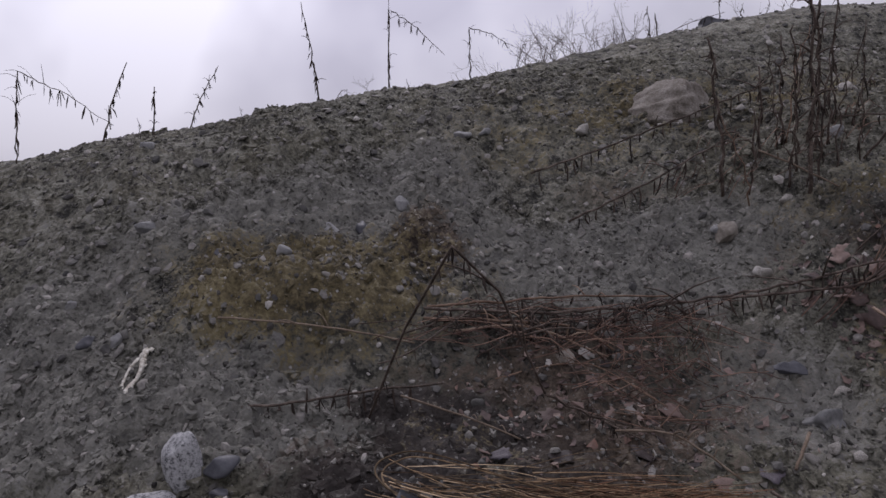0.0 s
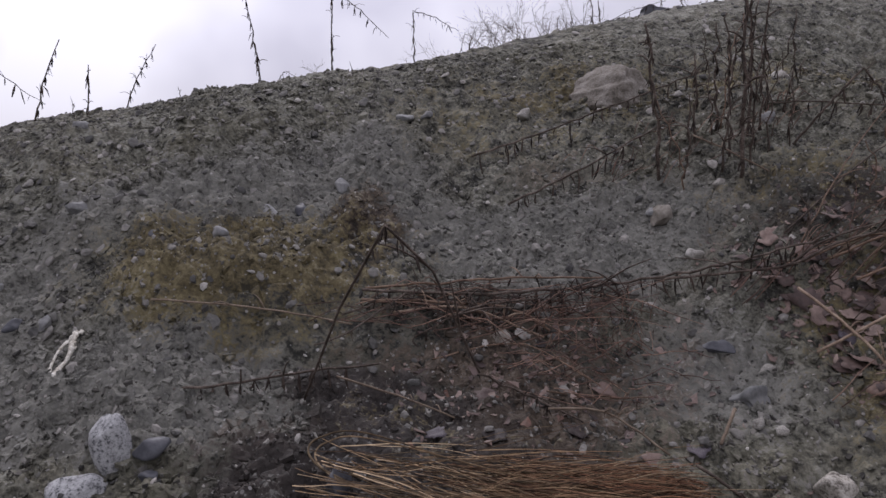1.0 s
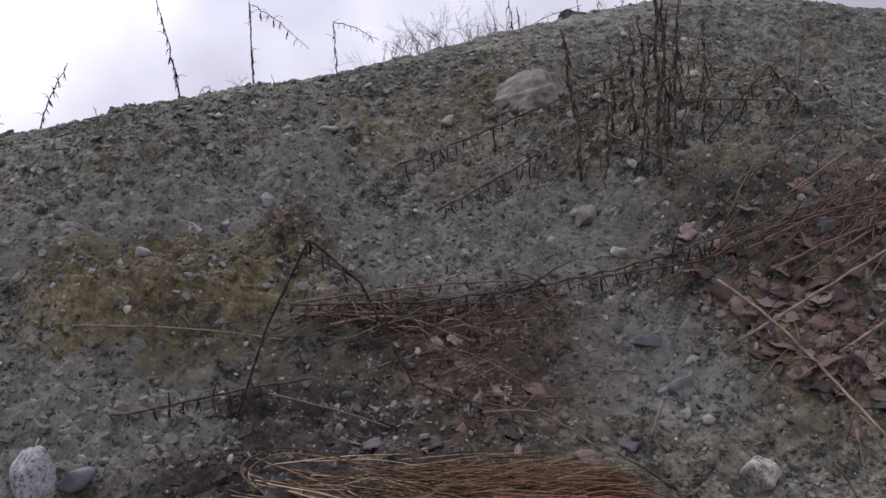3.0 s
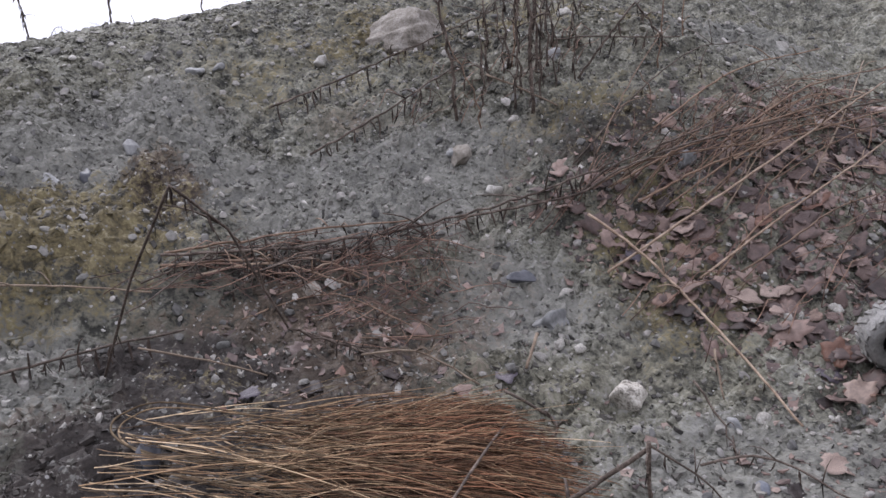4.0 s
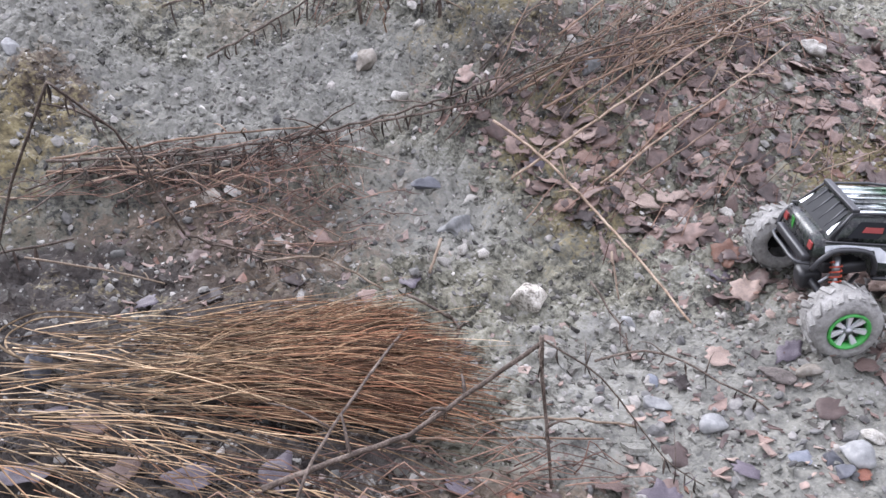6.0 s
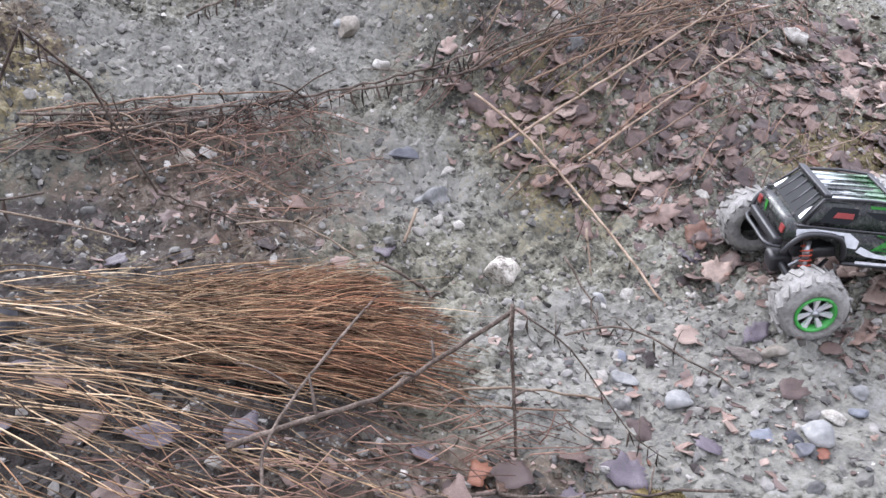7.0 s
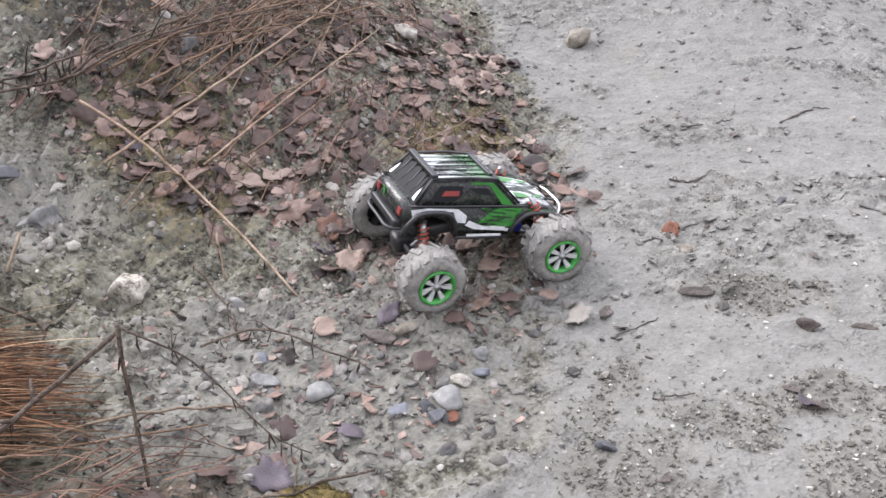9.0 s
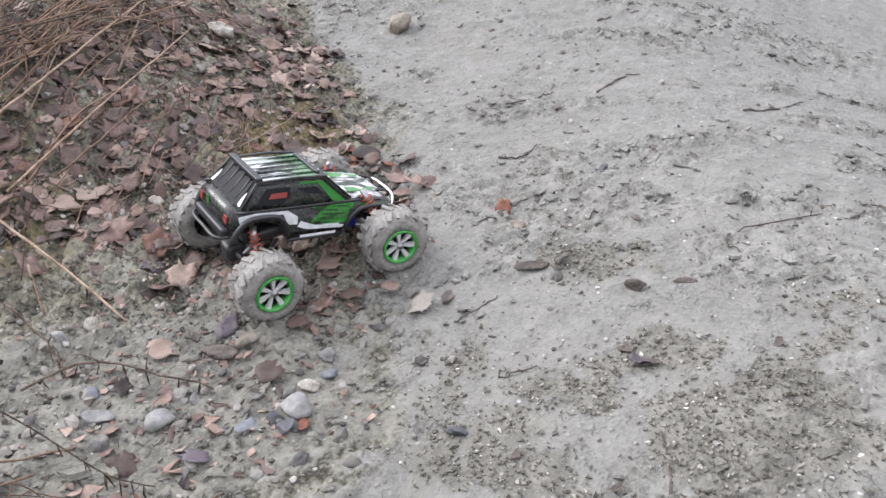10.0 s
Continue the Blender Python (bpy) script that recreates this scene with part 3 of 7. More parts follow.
def rock(r, size, level=2, rough=0.22, cuts=3, deep=(0.55, 0.85)):
    """A worn stone: a ball cut flat on some sides and dented, size = (x, y, z) full lengths."""
    v, f = ico(level)
    v = v.copy()
    for _ in range(cuts):
        n = r.normal(size=3)
        n /= np.linalg.norm(n)
        d = r.uniform(*deep)
        over = np.clip(v @ n - d, 0, None)
        v = v - over[:, None] * n * 0.92
    ph = r.uniform(0, 6, 9)
    w = 1 + rough * 0.5 * (np.sin(2.1 * v[:, 0] + ph[0]) * np.sin(2.3 * v[:, 1] + ph[1]) + np.sin(2.7 * v[:, 2] + ph[2] + v[:, 0])
                           + 0.5 * np.sin(5.1 * v[:, 0] + ph[3]) * np.sin(4.7 * v[:, 2] + ph[4]) + 0.4 * np.sin(6.3 * v[:, 1] + ph[5] + 2 * v[:, 2]))
    v = v * w[:, None] * np.array(size) / 2
    return v, f


def turned(v, r, tilt=0.5):
    m = np.array(Euler((r.uniform(-tilt, tilt), r.uniform(-tilt, tilt), r.uniform(0, 6.283))).to_matrix())
    return v @ m.T


# ================================================================ the ground


def build_ground():
    def axis(a, b, step, far):
        core = np.arange(a, b + step / 2, step)
        lo, hi, d = [], [], step
        x = a
        while x > -far:
            d *= 1.22
            x -= d
            lo.append(x)
        d, x = step, b
        while x < far:
            d *= 1.22
            x += d
            hi.append(x)
        return np.concatenate([lo[::-1], core, hi])

    xs, ys = axis(-1.9, 3.5, 0.0078, 3000.0), axis(-0.3, 4.7, 0.0078, 3000.0)
    gx, gy = np.meshgrid(xs, ys)
    x, y = gx.ravel(), gy.ravel()
    z = ground_z(x, y)
    far = smooth(30.0, 200.0, np.hypot(x, y))
    z = z * (1 - far) - 0.6 * far
    nx, ny = len(xs), len(ys)
    i = np.arange((ny - 1) * (nx - 1))
    base = (i // (nx - 1)) * nx + i % (nx - 1)
    faces = np.stack([base, base + 1, base + nx + 1, base + nx], 1)
    me = bpy.data.meshes.new("ground")
    me.vertices.add(len(x))
    me.vertices.foreach_set("co", np.stack([x, y, z], 1).astype(np.float32).ravel())
    me.loops.add(faces.size)
    me.loops.foreach_set("vertex_index", faces.astype(np.int32).ravel())
    me.polygons.add(len(faces))
    me.polygons.foreach_set("loop_start", np.arange(0, faces.size, 4, dtype=np.int32))
    me.polygons.foreach_set("use_smooth", np.ones(len(faces), bool))
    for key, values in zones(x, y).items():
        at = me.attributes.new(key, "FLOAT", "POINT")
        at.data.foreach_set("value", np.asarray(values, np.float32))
    me.update()
    me.validate()
    me.materials.append(M_GROUND)
    ob = new("ground", me)
    tagged(ob, "steep grey gravel bank with moss running into flat sand", "ground", kind="structure")


build_ground()

# ================================================================ stones
BED = []  # places of the larger stones, kept free of small pebbles


def stone(name, x, y, size, material, label, group="stones on the bank", sink=0.3, level=3, seed=0, turn=None, rough=0.22, cuts=4, category="stone", lean=1.0, deep=(0.5, 0.85)):
    r = np.random.default_rng(1000 + seed)
    v, f = rock(r, size, level, rough, cuts, deep)
    ob = mesh_object(name, v, f, material)
    n = Vector((0, 0, 1)).lerp(gn(x, y), lean).normalized()
    q = Vector((0, 0, 1)).rotation_difference(n)
    spin = r.uniform(0, 360) if turn is None else turn
    m = q.to_matrix().to_4x4() @ pose(0, 0, 0, 0, 0, spin)
    top = Vector((x, y, gz(x, y))) + n * (size[2] * (0.5 - sink))
    ob.matrix_world = Matrix.Translation(top) @ m
    BED.append((x, y, max(size[:2]) * 0.5))
    return tagged(ob, label, category, group)


def boulder():
    r = np.random.default_rng(88)
    v, f = ico(5)
    v = v.copy()
    for nx, ny, nz, d in ((0.55, -0.55, 0.6, 0.72), (-0.75, -0.2, 0.6, 0.5), (0.1, -0.9, 0.35, 0.8), (0.05, 0.1, 1.0, 0.86), (-0.3, -0.8, 0.5, 0.78)):
        k = np.array((nx, ny, nz)) / np.linalg.norm((nx, ny, nz))
        v = v - np.clip(v @ k - d, 0, None)[:, None] * k * 0.85
    w = 1 + 0.06 * fbm(v[:, 0] + 3, v[:, 1] + 2 * v[:, 2], 2.5, 5, 0.6, k=3) + 0.07 * np.minimum(0, fbm(v[:, 0] - 0.6 * v[:, 2], v[:, 1] + v[:, 2], 4.0, 3, 0.6, k=5))
    v = v * w[:, None] * np.array((0.185, 0.18, 0.155))
    ob = mesh_object("boulder", v, f, M_BOULDER)
    ob.matrix_world = Matrix.Translation((1.015, 3.64, gz(1.015, 3.64) + 0.005)) @ pose(0, 0, 0, 12, 6, 8)
    BED.append((1.015, 3.64, 0.2))
    tagged(ob, "large tan-grey boulder half buried in the upper bank", "boulder")


boulder()
stone("stone", -0.61, 1.84, (0.088, 0.085, 0.19), M_GRANITE, "pale speckled granite cobble standing in the soil", sink=0.42, level=4, seed=9, turn=20, rough=0.14, cuts=6, lean=0.15, deep=(0.72, 0.92))
stone("stone", -0.52, 1.835, (0.115, 0.08, 0.055), M_STONE_DARK, "flat dark slate stone leaning beside the granite", sink=0.2, seed=5, turn=25, cuts=9, rough=0.12, deep=(0.4, 0.7))
stone("stone", -0.665, 1.775, (0.13, 0.10, 0.08), M_GRANITE, "pale granite stone at the foot of the bank", seed=6, turn=5, sink=0.62, cuts=6)
stone("stone", -0.51, 1.775, (0.05, 0.035, 0.025), M_STONE_DARK, "small dark stone below the dark slate", seed=7, turn=5)
for i, (x, y, s, mat, label) in enumerate([
    (-0.53, 2.70, (0.065, 0.055, 0.045), M_STONE_GREY, "light grey stone on the mossy hump"),
    (0.09, 3.56, (0.085, 0.07, 0.06), M_STONE_GREY, "grey stone high on the bank"),
    (0.18, 3.54, (0.055, 0.05, 0.04), M_STONE_GREY, "small grey stone high on the bank"),
    (0.60, 3.53, (0.08, 0.065, 0.06), M_STONE_WHITE, "pale angular stone below the boulder"),
    (0.965, 2.79, (0.12, 0.10, 0.075), M_STONE_TAN, "pale tan cobble at the edge of the gully"),
    (1.02, 2.57, (0.058, 0.052, 0.05), M_STONE_WHITE, "round white pebble on grey clay"),
    (0.95, 2.22, (0.10, 0.07, 0.03), M_STONE_DARK, "flat dark slate lying on pale clay"),
    (1.08, 2.16, (0.052, 0.042, 0.035), M_STONE_WHITE, "small white stone on pale clay"),
    (1.19, 2.82, (0.06, 0.045, 0.035), M_STONE_WHITE, "pale flat stone under the dead stalks"),
    (0.35, 2.33, (0.07, 0.06, 0.06), M_STONE_TAN, "rounded tan stone in brown soil"),
    (0.22, 4.12, (0.055, 0.05, 0.04), M_STONE_WHITE, "pale stone just below the crest"),
    (1.80, 3.66, (0.10, 0.085, 0.08), M_STONE_WHITE, "pale rounded stone behind the dead stalks"),
    (1.45, 3.02, (0.075, 0.07, 0.06), M_STONE_GREY, "round grey stone behind the dead stalks"),
    (1.00, 2.06, (0.115, 0.09, 0.06), M_STONE_GREY, "grey flat cobble bedded in clay"),
    (1.0, 1.90, (0.042, 0.036, 0.032), M_STONE_WHITE, "small white stone beside its twin"),
    (0.955, 1.93, (0.042, 0.036, 0.032), M_STONE_WHITE, "small white stone beside its twin"),
    (-1.04, 2.86, (0.10, 0.08, 0.07), M_STONE_GREY, "grey rounded cobble on the bare slope"),
    (-0.79, 2.77, (0.07, 0.06, 0.05), M_STONE_TAN, "tan stone on the bare slope"),
    (-0.74, 2.69, (0.055, 0.05, 0.04), M_STONE_DARK, "dark stone on the bare slope"),
    (-0.99, 2.41, (0.07, 0.06, 0.045), M_STONE_GREY, "grey stone in a pair on the slope"),
    (-1.08, 2.43, (0.075, 0.06, 0.05), M_STONE_DARK, "darker stone in a pair on the slope"),
    (-0.30, 3.02, (0.08, 0.06, 0.045), M_STONE_DARK, "dark flat stone in the wheel rut"),
    (-0.16, 3.16, (0.08, 0.065, 0.05), M_STONE_GREY, "grey stone beside the wheel rut"),
    (-0.40, 2.94, (0.09, 0.06, 0.04), M_STONE_GREY, "grey stone in the wheel rut"),
    (0.17, 3.28, (0.035, 0.03, 0.03), M_STONE_WHITE, "small white pebble on the upper bank"),
    (-1.24, 3.46, (0.085, 0.07, 0.05), M_STONE_GREY, "grey stone near the crest"),
    (-1.19, 2.57, (0.045, 0.04, 0.035), M_STONE_GREY, "small grey stone on the slope"),
    (0.67, 4.58, (0.08, 0.065, 0.05), M_STONE_WHITE, "pale stone on the crest"),
    (1.62, 5.05, (0.2, 0.14, 0.1), M_STONE_DARK, "dark flat rock on the skyline"),
    (-0.09, 1.77, (0.12, 0.08, 0.11), M_STONE_DARK, "dark stone half hidden in the grass tuft"),
    (1.055, 1.73, (0.098, 0.086, 0.1), M_QUARTZ, "rough white quartz stone on clay"),
    (2.47, 2.98, (0.13, 0.1, 0.06), M_STONE_WHITE, "pale flat stone on upper clay"),
    (1.61, 2.36, (0.10, 0.07, 0.07), M_STONE_GREY, "grey-green stone under the fallen stalks"),
    (1.70, 1.77, (0.055, 0.045, 0.035), M_STONE_WHITE, "pale stone among fallen leaves"),
    (1.47, 1.81, (0.035, 0.03, 0.025), M_STONE_WHITE, "small white stone among fallen leaves"),
    (1.155, 1.155, (0.075, 0.055, 0.045), M_STONE_GREY, "smooth round grey-green pebble on clay"),
    (1.325, 0.955, (0.075, 0.06, 0.05), M_STONE_GREY, "smooth round grey pebble in a cluster"),
    (1.265, 0.925, (0.045, 0.036, 0.03), M_STONE_DARK, "small dark blue pebble in a cluster"),
    (1.48, 1.00, (0.05, 0.04, 0.035), M_STONE_GREY, "smooth grey pebble at the sand's edge"),
    (1.45, 0.965, (0.042, 0.036, 0.03), M_STONE_BLUE, "smooth blue-grey pebble at the sand's edge"),
    (1.40, 0.975, (0.055, 0.035, 0.025), M_STONE_WHITE, "long pale pebble at the sand's edge"),
    (1.275, 0.965, (0.055, 0.045, 0.035), M_STONE_DARK, "dark flat pebble in a cluster"),
    (1.14, 1.335, (0.045, 0.03, 0.02), M_STONE_BLUE, "small blue-grey slate chip on clay"),
    (1.24, 1.00, (0.06, 0.05, 0.02), M_STONE_BLUE, "flat slate-blue stone on clay"),
    (1.09, 1.25, (0.075, 0.055, 0.035), M_STONE_GREY, "flat grey stone beside clay"),
    (1.42, 1.16, (0.06, 0.045, 0.045), M_STONE_TAN, "tan stone with a pale face"),
    (0.95, 2.80, (0.05, 0.045, 0.04), M_STONE_GREY, "grey stone touching the tan cobble"),
    (2.54, 2.31, (0.11, 0.085, 0.06), M_STONE_WHITE, "pale tan stone above the leaf litter"),
    (3.18, 1.95, (0.13, 0.1, 0.09), M_STONE_TAN, "tan stone on the sand's upper edge"),
    (1.39, 0.62, (0.042, 0.036, 0.03), M_STONE_DARK, "dark pebble on the sand"),
    (1.22, 1.54, (0.045, 0.04, 0.03), M_STONE_GREY, "grey pebble in clay"),
    (1.29, 1.53, (0.04, 0.035, 0.03), M_STONE_WHITE, "white pebble in clay"),
    (2.4, 0.74, (0.04, 0.03, 0.025), M_STONE_DARK, "dark pebble lying on smooth sand"),
    (2.05, 0.83, (0.05, 0.04, 0.025), M_STONE_TAN, "pinkish flat pebble on smooth sand"),
]):
    pale = mat in (M_STONE_WHITE, M_QUARTZ)
    stone("stone", x, y, s, mat, label, seed=20 + i, sink=0.36, rough=0.3, cuts=9, deep=(0.5, 0.85) if pale else (0.4, 0.8), level=4 if max(s) > 0.09 else 3)


def scatter_free(x, y):
    return all((x - a) ** 2 + (y - b) ** 2 > (0.8 * c) ** 2 for a, b, c in BED)


def loose_pebbles(count, seed):
    """Countable pebbles of the nearer ground, each a thing of its own on one of eight shared shapes."""
    r = np.random.default_rng(seed)
    mat = island_ramp("loose_pebble", [(0.0, (0.05, 0.05, 0.048)), (0.35, (0.11, 0.108, 0.098)), (0.7, (0.17, 0.164, 0.146)), (0.88, (0.22, 0.21, 0.188)), (1.0, (0.36, 0.35, 0.32))], 0.75, per_object=True)
    shapes = []
    for k in range(8):
        v, f = rock(r, (1.0, r.uniform(0.6, 0.95), r.uniform(0.35, 0.65)), 2, 0.25, 6, (0.4, 0.85))
        me = bpy.data.meshes.new("pebble")
        me.from_pydata([tuple(p) for p in v], [], f)
        me.polygons.foreach_set("use_smooth", [True] * len(me.polygons))
        me.materials.append(mat)
        shapes.append(me)
    made = 0
    while made < count:
        x, y = r.uniform(-1.3, 2.2), r.uniform(0.4, 3.6)
        z = zones(np.array([x]), np.array([y]))
        keep = 1.0 - 0.85 * z["sand"][0] - 0.5 * min(1, z["moss"][0])
        if r.random() > keep or not scatter_free(x, y):
            continue
        s = r.uniform(0.012, 0.03) if r.random() < 0.88 else r.uniform(0.03, 0.05)
        ob = new("pebble", shapes[r.integers(8)])
        q = Vector((0, 0, 1)).rotation_difference(gn(x, y)).to_matrix().to_4x4()
        ob.matrix_world = Matrix.Translation((x, y, gz(x, y) - 0.02 * s)) @ q @ pose(0, 0, 0, r.uniform(-20, 20), r.uniform(-20, 20), r.uniform(0, 360)) @ Matrix.Scale(s, 4)
        tagged(ob, "small weathered pebble lying in the bank's soil", "pebble", "loose pebbles")
        made += 1


def gravel(name, material, count, region, size, level, seed, weight, label, flat=0.7, sink=0.0, earthy=False):
    """Uncounted small stones or clods, one mesh."""
    r = np.random.default_rng(seed)
    heap = Heap()
    protos = [rock(r, (1.0, r.uniform(0.6, 1.0), flat * r.uniform(0.6, 1.1)), level, 0.3, 5, (0.4, 0.85)) for _ in range(14)]
    x0, x1, y0, y1 = region
    x, y = r.uniform(x0, x1, count * 3), r.uniform(y0, y1, count * 3)
    keep = r.random(count * 3) < weight(zones(x, y), x, y)
    x, y = x[keep][:count], y[keep][:count]
    z = ground_z(x, y)
    zx, zy = slopes(x, y)
    s = size[0] * (size[1] / size[0]) ** (r.random(len(x)) ** 2.2)
    for i in range(len(x)):
        v, f = protos[r.integers(len(protos))]
        v = turned(v * s[i], r, 0.6)
        v[:, 2] += 0.8 * (zx[i] * v[:, 0] + zy[i] * v[:, 1])
        heap.add(v + np.array([x[i], y[i], z[i] + s[i] * (0.1 - sink)]), f)
    ob = heap.build(name, material, smooth_faces=False)
    if earthy:
        per = len(protos[0][0])
        for key, values in zones(x, y).items():
            at = ob.data.attributes.new(key, "FLOAT", "POINT")
            at.data.foreach_set("value", np.repeat(values, per).astype(np.float32))
    return tagged(ob, label, "gravel", kind="stuff")


# ================================================================ dry plants


def on_ground(points, lift):
    return [(x, y, gz(x, y) + (lift[i] if isinstance(lift, (list, tuple)) else lift)) for i, (x, y) in enumerate(points)]


def stalk(name, points, radii, material, label, leaves=0, leaf_len=0.05, twigs=0, seed=0, group="", category="stalk", hang=True, steps=0, wobble=0.006, leaf_from=0.1, sharp=False, comb=0):
    """A dry stem with shrivelled leaves hanging from it and a few side twigs."""
    r = np.random.default_rng(3000 + seed)
    root = empty(name, Matrix.Translation(points[0]))
    base = np.array(points[0])
    length = sum(np.linalg.norm(np.subtract(points[i + 1], points[i])) for i in range(len(points) - 1))
    steps = steps or max(8, int(length / 0.035))
    line = curve_through(points, steps) - base
    if sharp:
        p = np.array(points) - base
        line = np.vstack([p[i] + (p[i + 1] - p[i]) * np.linspace(0, 1, 8, endpoint=i == len(p) - 2)[:, None] for i in range(len(p) - 1)])
        steps = len(line)
    line[1:-1] += r.normal(0, wobble, (len(line) - 2, 3)) * 0.5
    if category == "stalk" and name == "dead_weed":
        radii = [0.72 * q for q in radii]
    v, f = tube(line, radii, 6)
    mesh_object("stem", v, f, material, root)
    if leaves or comb:
        heap = Heap()
        for k in range(comb):
            if r.random() < 0.25:
                continue
            p = line[int((0.06 + 0.9 * (k + r.uniform(-0.3, 0.3)) / comb) * (steps - 1))]
            L = leaf_len * r.uniform(0.35, 1.35)
            d = np.array([r.normal(0, 0.1), r.normal(0, 0.1), -1.0])
            q = [p, p + d * L * 0.5 + r.normal(0, 0.004, 3), p + d * L + r.normal(0, 0.007, 3)]
            heap.add(*tube(curve_through(q, 5), [0.001, 0.0026, 0.0036, 0.003, 0.001], 4))
        for _ in range(leaves):
            i = int(r.uniform(leaf_from, 0.97) * (steps - 1))
            p = line[i]
            L = leaf_len * r.uniform(0.3, 0.9)
            side = r.normal(0, 0.2, 3)
            d = np.array([side[0], side[1], -1.0 if hang else r.uniform(-1, 0.3)])
            d /= np.linalg.norm(d)
            w = np.cross(d, r.normal(size=3))
            w = w / np.linalg.norm(w) * L * r.uniform(0.03, 0.09)
            c = np.cross(d, w) * 0.7
            k1, k2 = p + d * L * 0.45 + c, p + d * L
            vs = [p - w * 0.3, p + w * 0.3, k1 + w, k1 - w, k2 + w * 0.4, k2 - w * 0.4, k1 + c * 1.6]
            heap.add(vs, [(0, 1, 2, 6), (0, 6, 3), (6, 2, 4), (3, 6, 5), (6, 4, 5)])
        tagged(heap.build("dried_foliage", M_SHRIVEL, root, "dark shrivelled hanging leaves", False), kind="stuff")
    if twigs:
        for _ in range(twigs):
            i = int(r.uniform(0.25, 0.95) * (steps - 1))
            p = line[i]
            d = np.array([r.normal(), r.normal(), r.uniform(0.0, 0.9)])
            d = d / np.linalg.norm(d) * length * r.uniform(0.06, 0.16)
            tl = curve_through([p, p + d * 0.5 + (0, 0, 0.01), p + d], 5)
            tv, tf = tube(tl, [radii[-1] * 1.0, radii[-1] * 0.45], 4)
            mesh_object("twig", tv, tf, material, root)
    return tagged(root, label, category, group)


def up(x, y, *steps):
    """Points from the ground at x, y and then by the steps (dx, dy, dz)."""
    p = [np.array((x, y, gz(x, y) - 0.01))]
    for s in steps:
        p.append(p[-1] + np.array(s))
    return [tuple(q) for q in p]


SKY = "dead weeds on the crest"
stalk("dead_weed", up(-1.97, 3.78, (0.01, 0, 0.24), (0.015, 0, 0.2), (0.2, 0, -0.09), (0.23, 0, -0.16)), [0.006, 0.002], M_STALK, "tall dead weed snapped over at its top on the crest", 46, 0.09, 10, 1, SKY, sharp=True)
stalk("dead_weed", up(-1.59, 3.83, (0.05, 0, 0.18), (0.08, 0, 0.2)), [0.006, 0.003], M_STALK, "leaning dead weed with curled leaves on the crest", 40, 0.07, 4, 2, SKY)
stalk("dead_weed", up(-1.34, 3.81, (0.0, 0, 0.12), (0.01, 0, 0.12)), [0.005, 0.003], M_STALK, "short upright dead weed on the crest", 26, 0.06, 5, 3, SKY)
stalk("dead_weed", up(-1.21, 3.92, (0.06, 0, 0.15), (0.09, 0, 0.16)), [0.005, 0.002], M_STALK, "leaning feathery dead weed on the crest", 30, 0.05, 16, 4, SKY)
stalk("dead_weed", up(-1.0, 4.02, (0.02, 0, 0.05), (-0.01, 0, 0.04)), [0.003, 0.001], M_STALK, "small dead twig on the crest", 6, 0.03, 4, 5, SKY)
stalk("dead_weed", up(-1.42, 3.85, (0.0, 0, 0.05), (-0.01, 0, 0.05)), [0.003, 0.001], M_STALK, "small dead twig on the crest", 8, 0.03, 4, 6, SKY)
stalk("dead_weed", up(-0.63, 4.26, (-0.03, 0, 0.2), (-0.06, 0, 0.33)), [0.006, 0.003], M_STALK, "tall dead weed with dense curled leaves on the crest", 70, 0.06, 3, 7, SKY)
stalk("dead_weed", up(-0.58, 4.3, (0.06, 0, 0.07), (0.06, 0, -0.03)), [0.003, 0.001], M_STALK, "low bent dead twig on the crest", 10, 0.03, 6, 8, SKY)
stalk("dead_weed", up(-0.28, 4.34, (0.0, 0, 0.2), (0.005, 0, 0.22), (0.15, 0, -0.1), (0.14, 0, -0.14)), [0.006, 0.002], M_STALK, "dead weed broken over into a hook on the crest", 44, 0.06, 3, 9, SKY, sharp=True)
stalk("dead_weed", up(-0.28, 4.36, (0.0, 0, 0.24), (0.0, 0, 0.26)), [0.004, 0.002], M_STALK, "thin upright dead weed on the crest", 18, 0.05, 3, 10, SKY)
stalk("dead_weed", up(0.15, 4.42, (0.0, 0, 0.15), (-0.005, 0, 0.13), (0.12, 0, -0.03), (0.12, 0, -0.07)), [0.006, 0.002], M_STALK, "dead weed broken over into a hook on the crest", 30, 0.055, 4, 11, SKY, sharp=True)
stalk("dead_weed", up(-0.17, 4.4, (-0.01, 0, 0.03), (-0.01, 0, 0.03)), [0.003, 0.002], M_STALK, "stub of a dead weed on the crest", 3, 0.03, 0, 12, SKY)
stalk("dead_weed", up(1.22, 4.85, (-0.01, 0, 0.1), (-0.01, 0, 0.1)), [0.005, 0.003], M_STALK, "short dead weed among others on the crest", 16, 0.06, 4, 13, SKY)
stalk("dead_weed", up(1.27, 4.87, (-0.01, 0, 0.08), (-0.01, 0, 0.06)), [0.005, 0.003], M_STALK, "short dead weed among others on the crest", 14, 0.05, 4, 14, SKY)
stalk("dead_weed", up(1.26, 4.87, (0.2, 0, 0.09), (0.2, 0, 0.06)), [0.004, 0.002], M_STALK, "thin dead stem leaning far over on the crest", 14, 0.06, 4, 15, SKY)
stalk("dead_weed", up(1.72, 5.15, (0.0, 0, 0.12), (0.0, 0, 0.14)), [0.004, 0.002], M_STALK, "upright dead weed on the crest", 14, 0.05, 5, 16, SKY)
